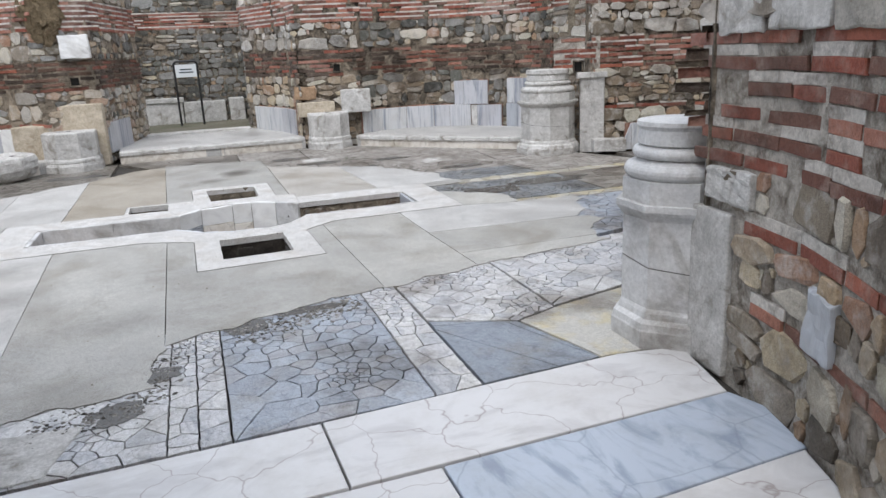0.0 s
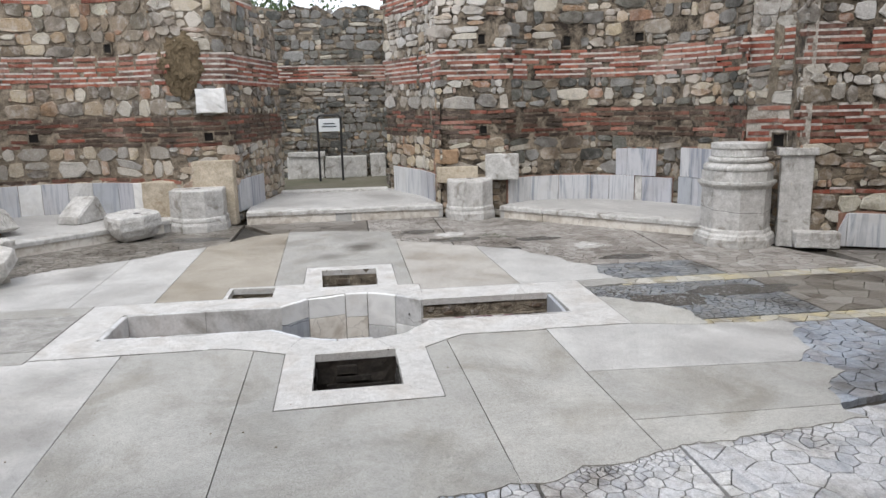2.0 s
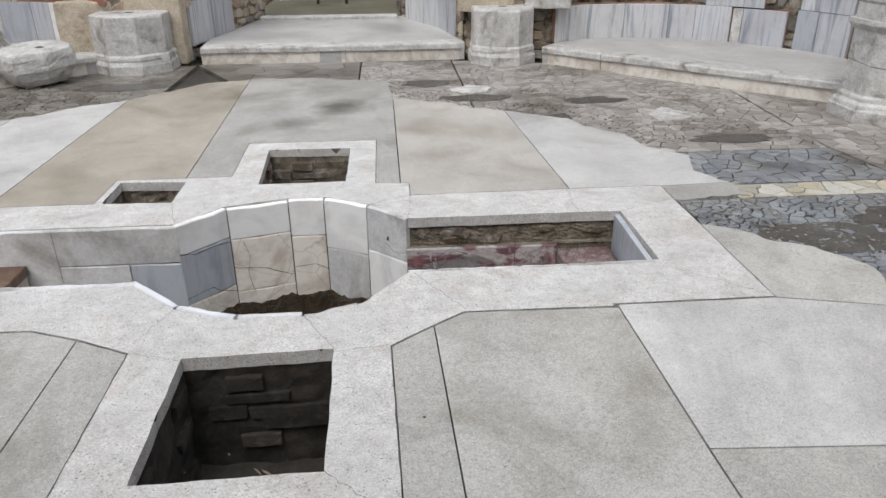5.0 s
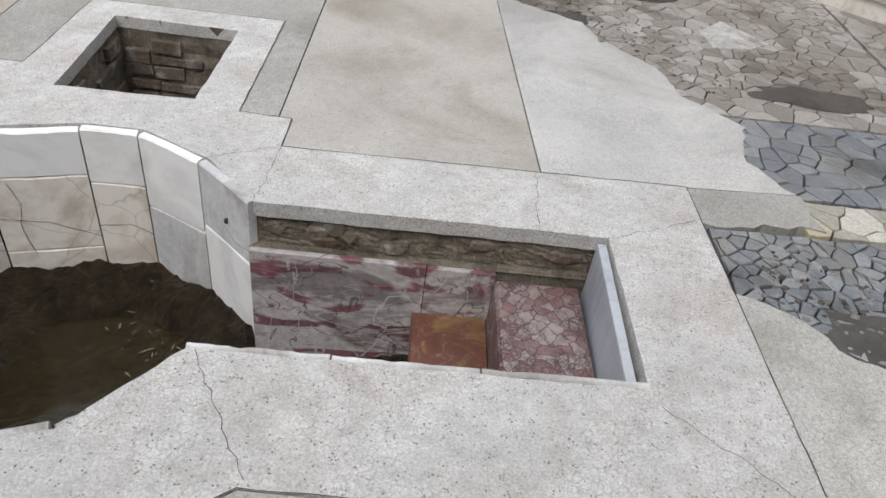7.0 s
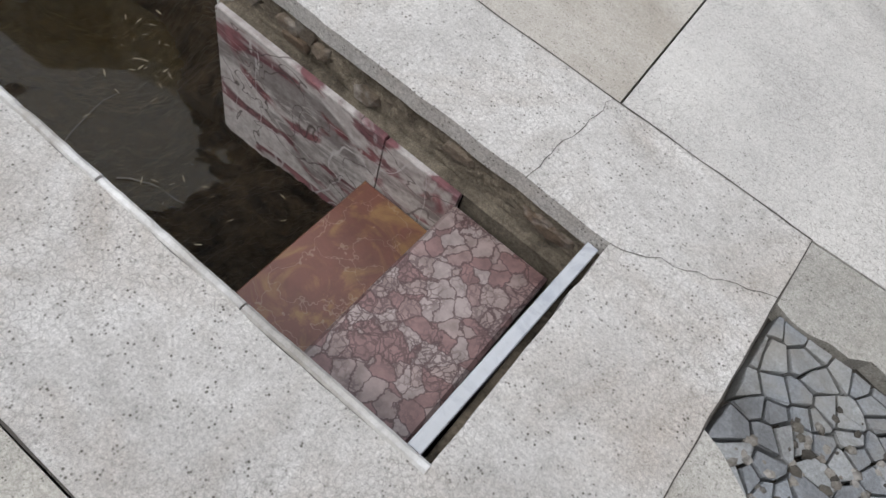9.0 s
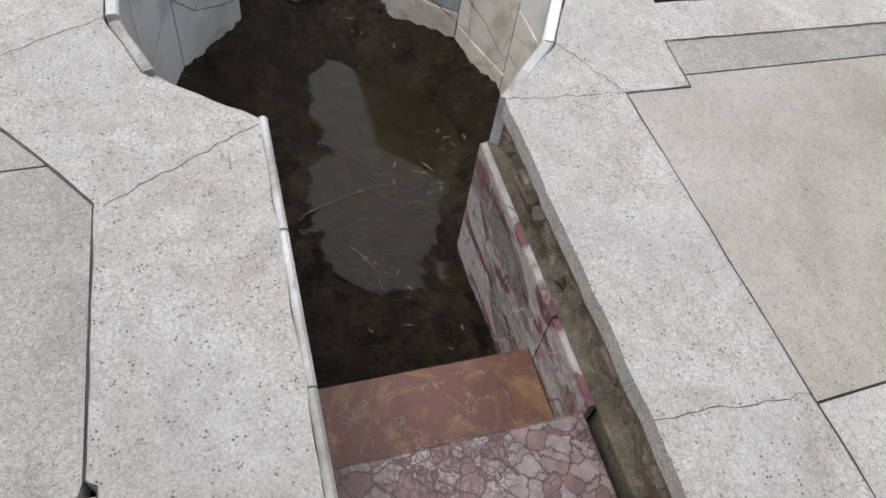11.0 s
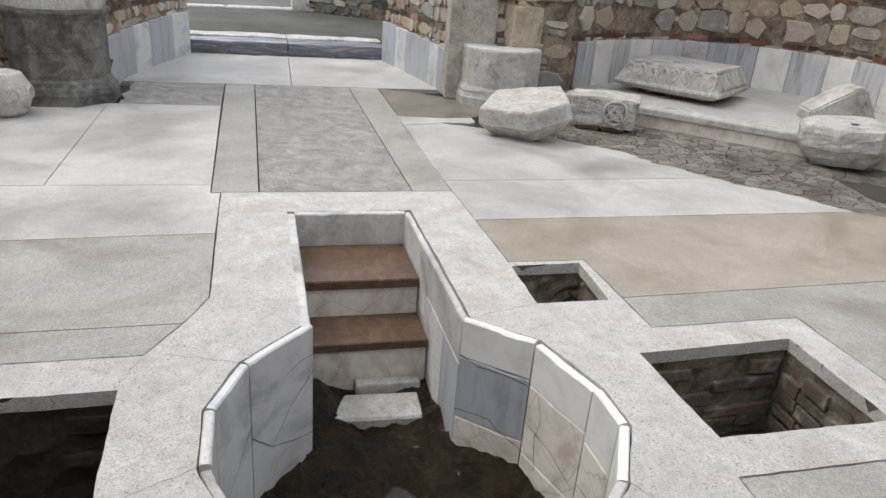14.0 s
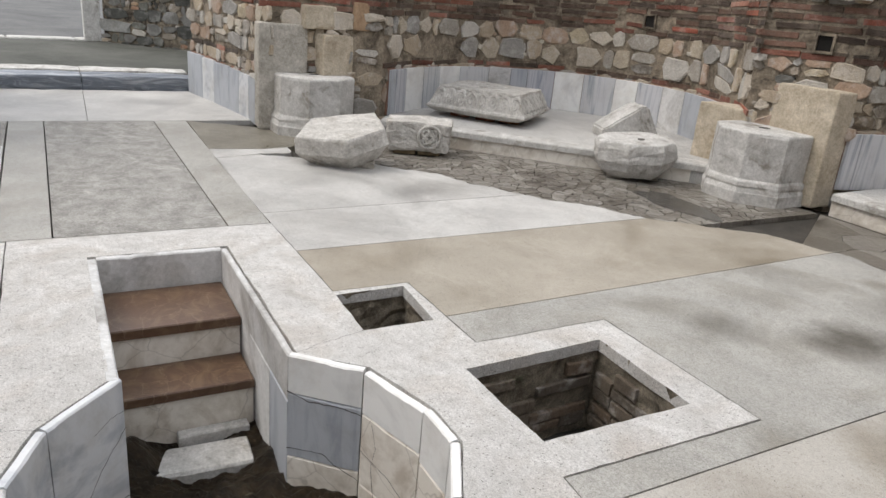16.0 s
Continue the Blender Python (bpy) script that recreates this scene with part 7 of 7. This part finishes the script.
# ---- cracked old paving ----
pave = thing("old_paving", "cracked antique marble paving with dark open joints", "paving", kind="structure")
PANELS = [
    ("white", [(-1.3, -4.48), (-0.565, -4.46), (-0.565, -3.0), (-1.3, -3.7)], 0.10, True),
    ("white", [(-0.565, -4.46), (-0.437, -4.455), (-0.437, -2.9), (-0.565, -2.95)], 0.075, True),
    ("white", [(-0.437, -4.455), (-0.305, -4.45), (-0.305, -2.9), (-0.437, -2.9)], 0.075, True),
    ("blue", [(-0.303, -4.45), (0.604, -4.42), (0.604, -2.6), (-0.303, -2.8)], 0.10, True),
    ("white", [(0.606, -4.42), (0.845, -4.395), (0.845, -2.6), (0.606, -2.6)], 0.12, True),
    ("slate", [(0.855, -4.39), (1.50, -4.36), (1.33, -3.74), (0.855, -3.52)], 0.31, True),
    ("yellow", [(1.51, -4.36), (2.3, -4.4), (2.3, -3.46), (1.64, -3.63), (1.345, -3.74)], 0.9, True),
    ("white", [(0.855, -3.51), (1.335, -3.73), (1.63, -3.62), (1.63, -2.5), (0.855, -2.6)], 0.08, True),
    ("white", [(1.64, -3.60), (3.0, -3.25), (3.0, -2.3), (1.64, -2.5)], 0.13, True),
    ("white", [(3.01, -4.0), (4.6, -3.4), (4.6, -1.0), (3.01, -2.3)], 0.26, False),
    ("blue", [(2.6, -2.3), (3.9, -2.0), (3.9, -0.86), (2.6, -0.86)], 0.10, False),
    ("yellow", [(2.4, -0.85), (5.2, -0.85), (5.2, -0.66), (2.4, -0.66)], 0.11, False),
    ("dark", [(2.18, -0.65), (3.8, -0.65), (3.8, 0.47), (2.18, 0.47)], 0.062, True),
    ("brown", [(3.81, -0.65), (5.3, -0.65), (5.3, 0.47), (3.81, 0.47)], 0.2, False),
    ("yellow", [(2.55, 0.48), (5.3, 0.48), (5.3, 0.70), (2.55, 0.70)], 0.13, False),
    ("dark", [(2.4, 0.71), (3.7, 0.71), (3.6, 1.35), (2.4, 1.35)], 0.10, False),
    ("fawn", [(3.71, 0.71), (5.3, 0.71), (4.8, 2.0), (3.61, 1.9), (3.61, 1.35)], 0.10, False),
    ("fawn", [(3.65, 1.91), (4.8, 2.01), (4.75, 2.8), (3.73, 3.24)], 0.095, False),
    ("fawn", [(1.3, 2.3), (2.3, 1.36), (3.6, 1.36), (3.72, 3.26), (2.4, 4.62), (1.3, 4.95)], 0.075, False),
    ("fawn", [(0.3, 3.0), (1.29, 2.6), (1.29, 4.95), (0.3, 4.96)], 0.07, False),
    ("brown", [(-0.9, 3.9), (0.29, 3.5), (0.29, 4.96), (-1.49, 4.96)], 0.24, False),
    ("brown", [(-4.6, 1.3), (-1.5, 3.3), (-1.5, 4.95), (-2.3, 4.80), (-4.95, 2.2)], 0.055, False),
    ("brown", [(-5.0, -2.2), (-3.9, -3.2), (-3.6, -1.7), (-4.5, -1.62)], 0.18, False),
    ("brown", [(5.31, -1.3), (6.9, -0.9), (7.0, 0.9), (5.31, 1.5)], 0.18, False),
    ("brown", [(2.4, -4.55), (4.8, -2.2), (5.3, -3.2), (4.7, -4.8), (3.3, -5.3)], 0.22, False),
    ("brown", [(-2.4, -4.45), (-4.8, -2.2), (-5.3, -3.2), (-4.7, -4.8), (-3.3, -5.3)], 0.22, False),
    ("brown", [(3.91, -2.0), (4.6, -2.0), (5.0, -0.86), (3.91, -0.86)], 0.2, False),
]
# whole pale slabs left among the shards
for poly in ([(1.12, 3.44), (1.34, 3.62), (1.55, 3.50), (1.48, 3.34), (1.28, 3.28)], [(2.68, 2.40), (2.86, 2.60), (3.06, 2.32), (2.92, 2.20), (2.70, 2.16)], [(-1.35, -4.46), (-1.02, -4.44), (-0.92, -4.05), (-1.2, -4.03), (-1.45, -4.0)]):
    part("paving_piece", prism(jagged(poly), -0.05, -0.0045, 0.004), M_OLDMARBLE, pave)
count = 0
rest = {}
for k, (tone, poly, size, close) in enumerate(PANELS):
    ys_ = [p[1] for p in poly]
    grade = (min(ys_), min(max(ys_), min(ys_) + 1.25)) if close and tone in ("white", "blue") and size < 0.5 else None
    for cell in shatter(poly, size, (0.008 if tone in ("brown", "fawn") else 0.0095 if tone == "dark" else 0.008) if size < 0.3 else 0.0045, 31 + k, 0.9 if grade else 0.4, grade):
        bm = prism(jagged(cell), -0.055, -0.009, 0.002, 0.004 if tone == "dark" else 0.002)
        if close and count < 300:
            part("paving_piece", bm, M_PAVE[tone][0], pave)
            count += 1
        else:
            rest.setdefault(tone, []).append(bm)
for tone, bms in rest.items():
    pieces_join("paving_rest", bms, M_PAVE[tone][1], pave, "cracked %s marble paving" % tone)

# ---- stones and bricks of the walls ----
for ob, items, near, limit in QUEUE:
    joints = [i for i in items if i[0] in LIME_LIB]
    joints_d = [i for i in items if i[0] in LIME_D_LIB]
    items = [i for i in items if i[0] not in LIME_LIB and i[0] not in LIME_D_LIB]
    if near:
        items = sorted(items, key=lambda it: (not near[0] <= it[2] <= near[1], it[1][2][3] > 2.2))
    else:
        items = sorted(items, key=lambda it: it[1][2][3])
    lone, rest_items = items[:limit], items[limit:]
    for me, m, _ in lone:
        o = new("brick" if me in BRICK_LIB or me in BRICK_D_LIB else "stone", me)
        o.parent = ob
        o.matrix_world = m
    join_pieces("bricks_above", [i for i in rest_items if i[0] in BRICK_LIB], M_BRICK_J, ob, "rows of thin red bricks")
    join_pieces("stones_above", [i for i in rest_items if i[0] in STONE_LIB], M_STONE_J, ob, "rubble stones set in mortar")
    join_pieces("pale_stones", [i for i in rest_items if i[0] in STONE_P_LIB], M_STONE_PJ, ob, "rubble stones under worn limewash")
    join_pieces("damp_stones", [i for i in rest_items if i[0] in STONE_G_LIB], M_STONE_GJ, ob, "dark grey rubble stones")
    join_pieces("beige_stones", [i for i in rest_items if i[0] in STONE_B_LIB], M_STONE_BJ, ob, "large beige rubble stones")
    join_pieces("sooty_bricks", [i for i in rest_items if i[0] in BRICK_D_LIB], M_BRICK_DJ, ob, "rows of weathered dark brown bricks")
    join_pieces("lime_joints", joints, M_LIME, ob, "pale lime joints between the bricks")
    join_pieces("sooty_joints", joints_d, M_LIME_D, ob, "dark weathered joints between the bricks")
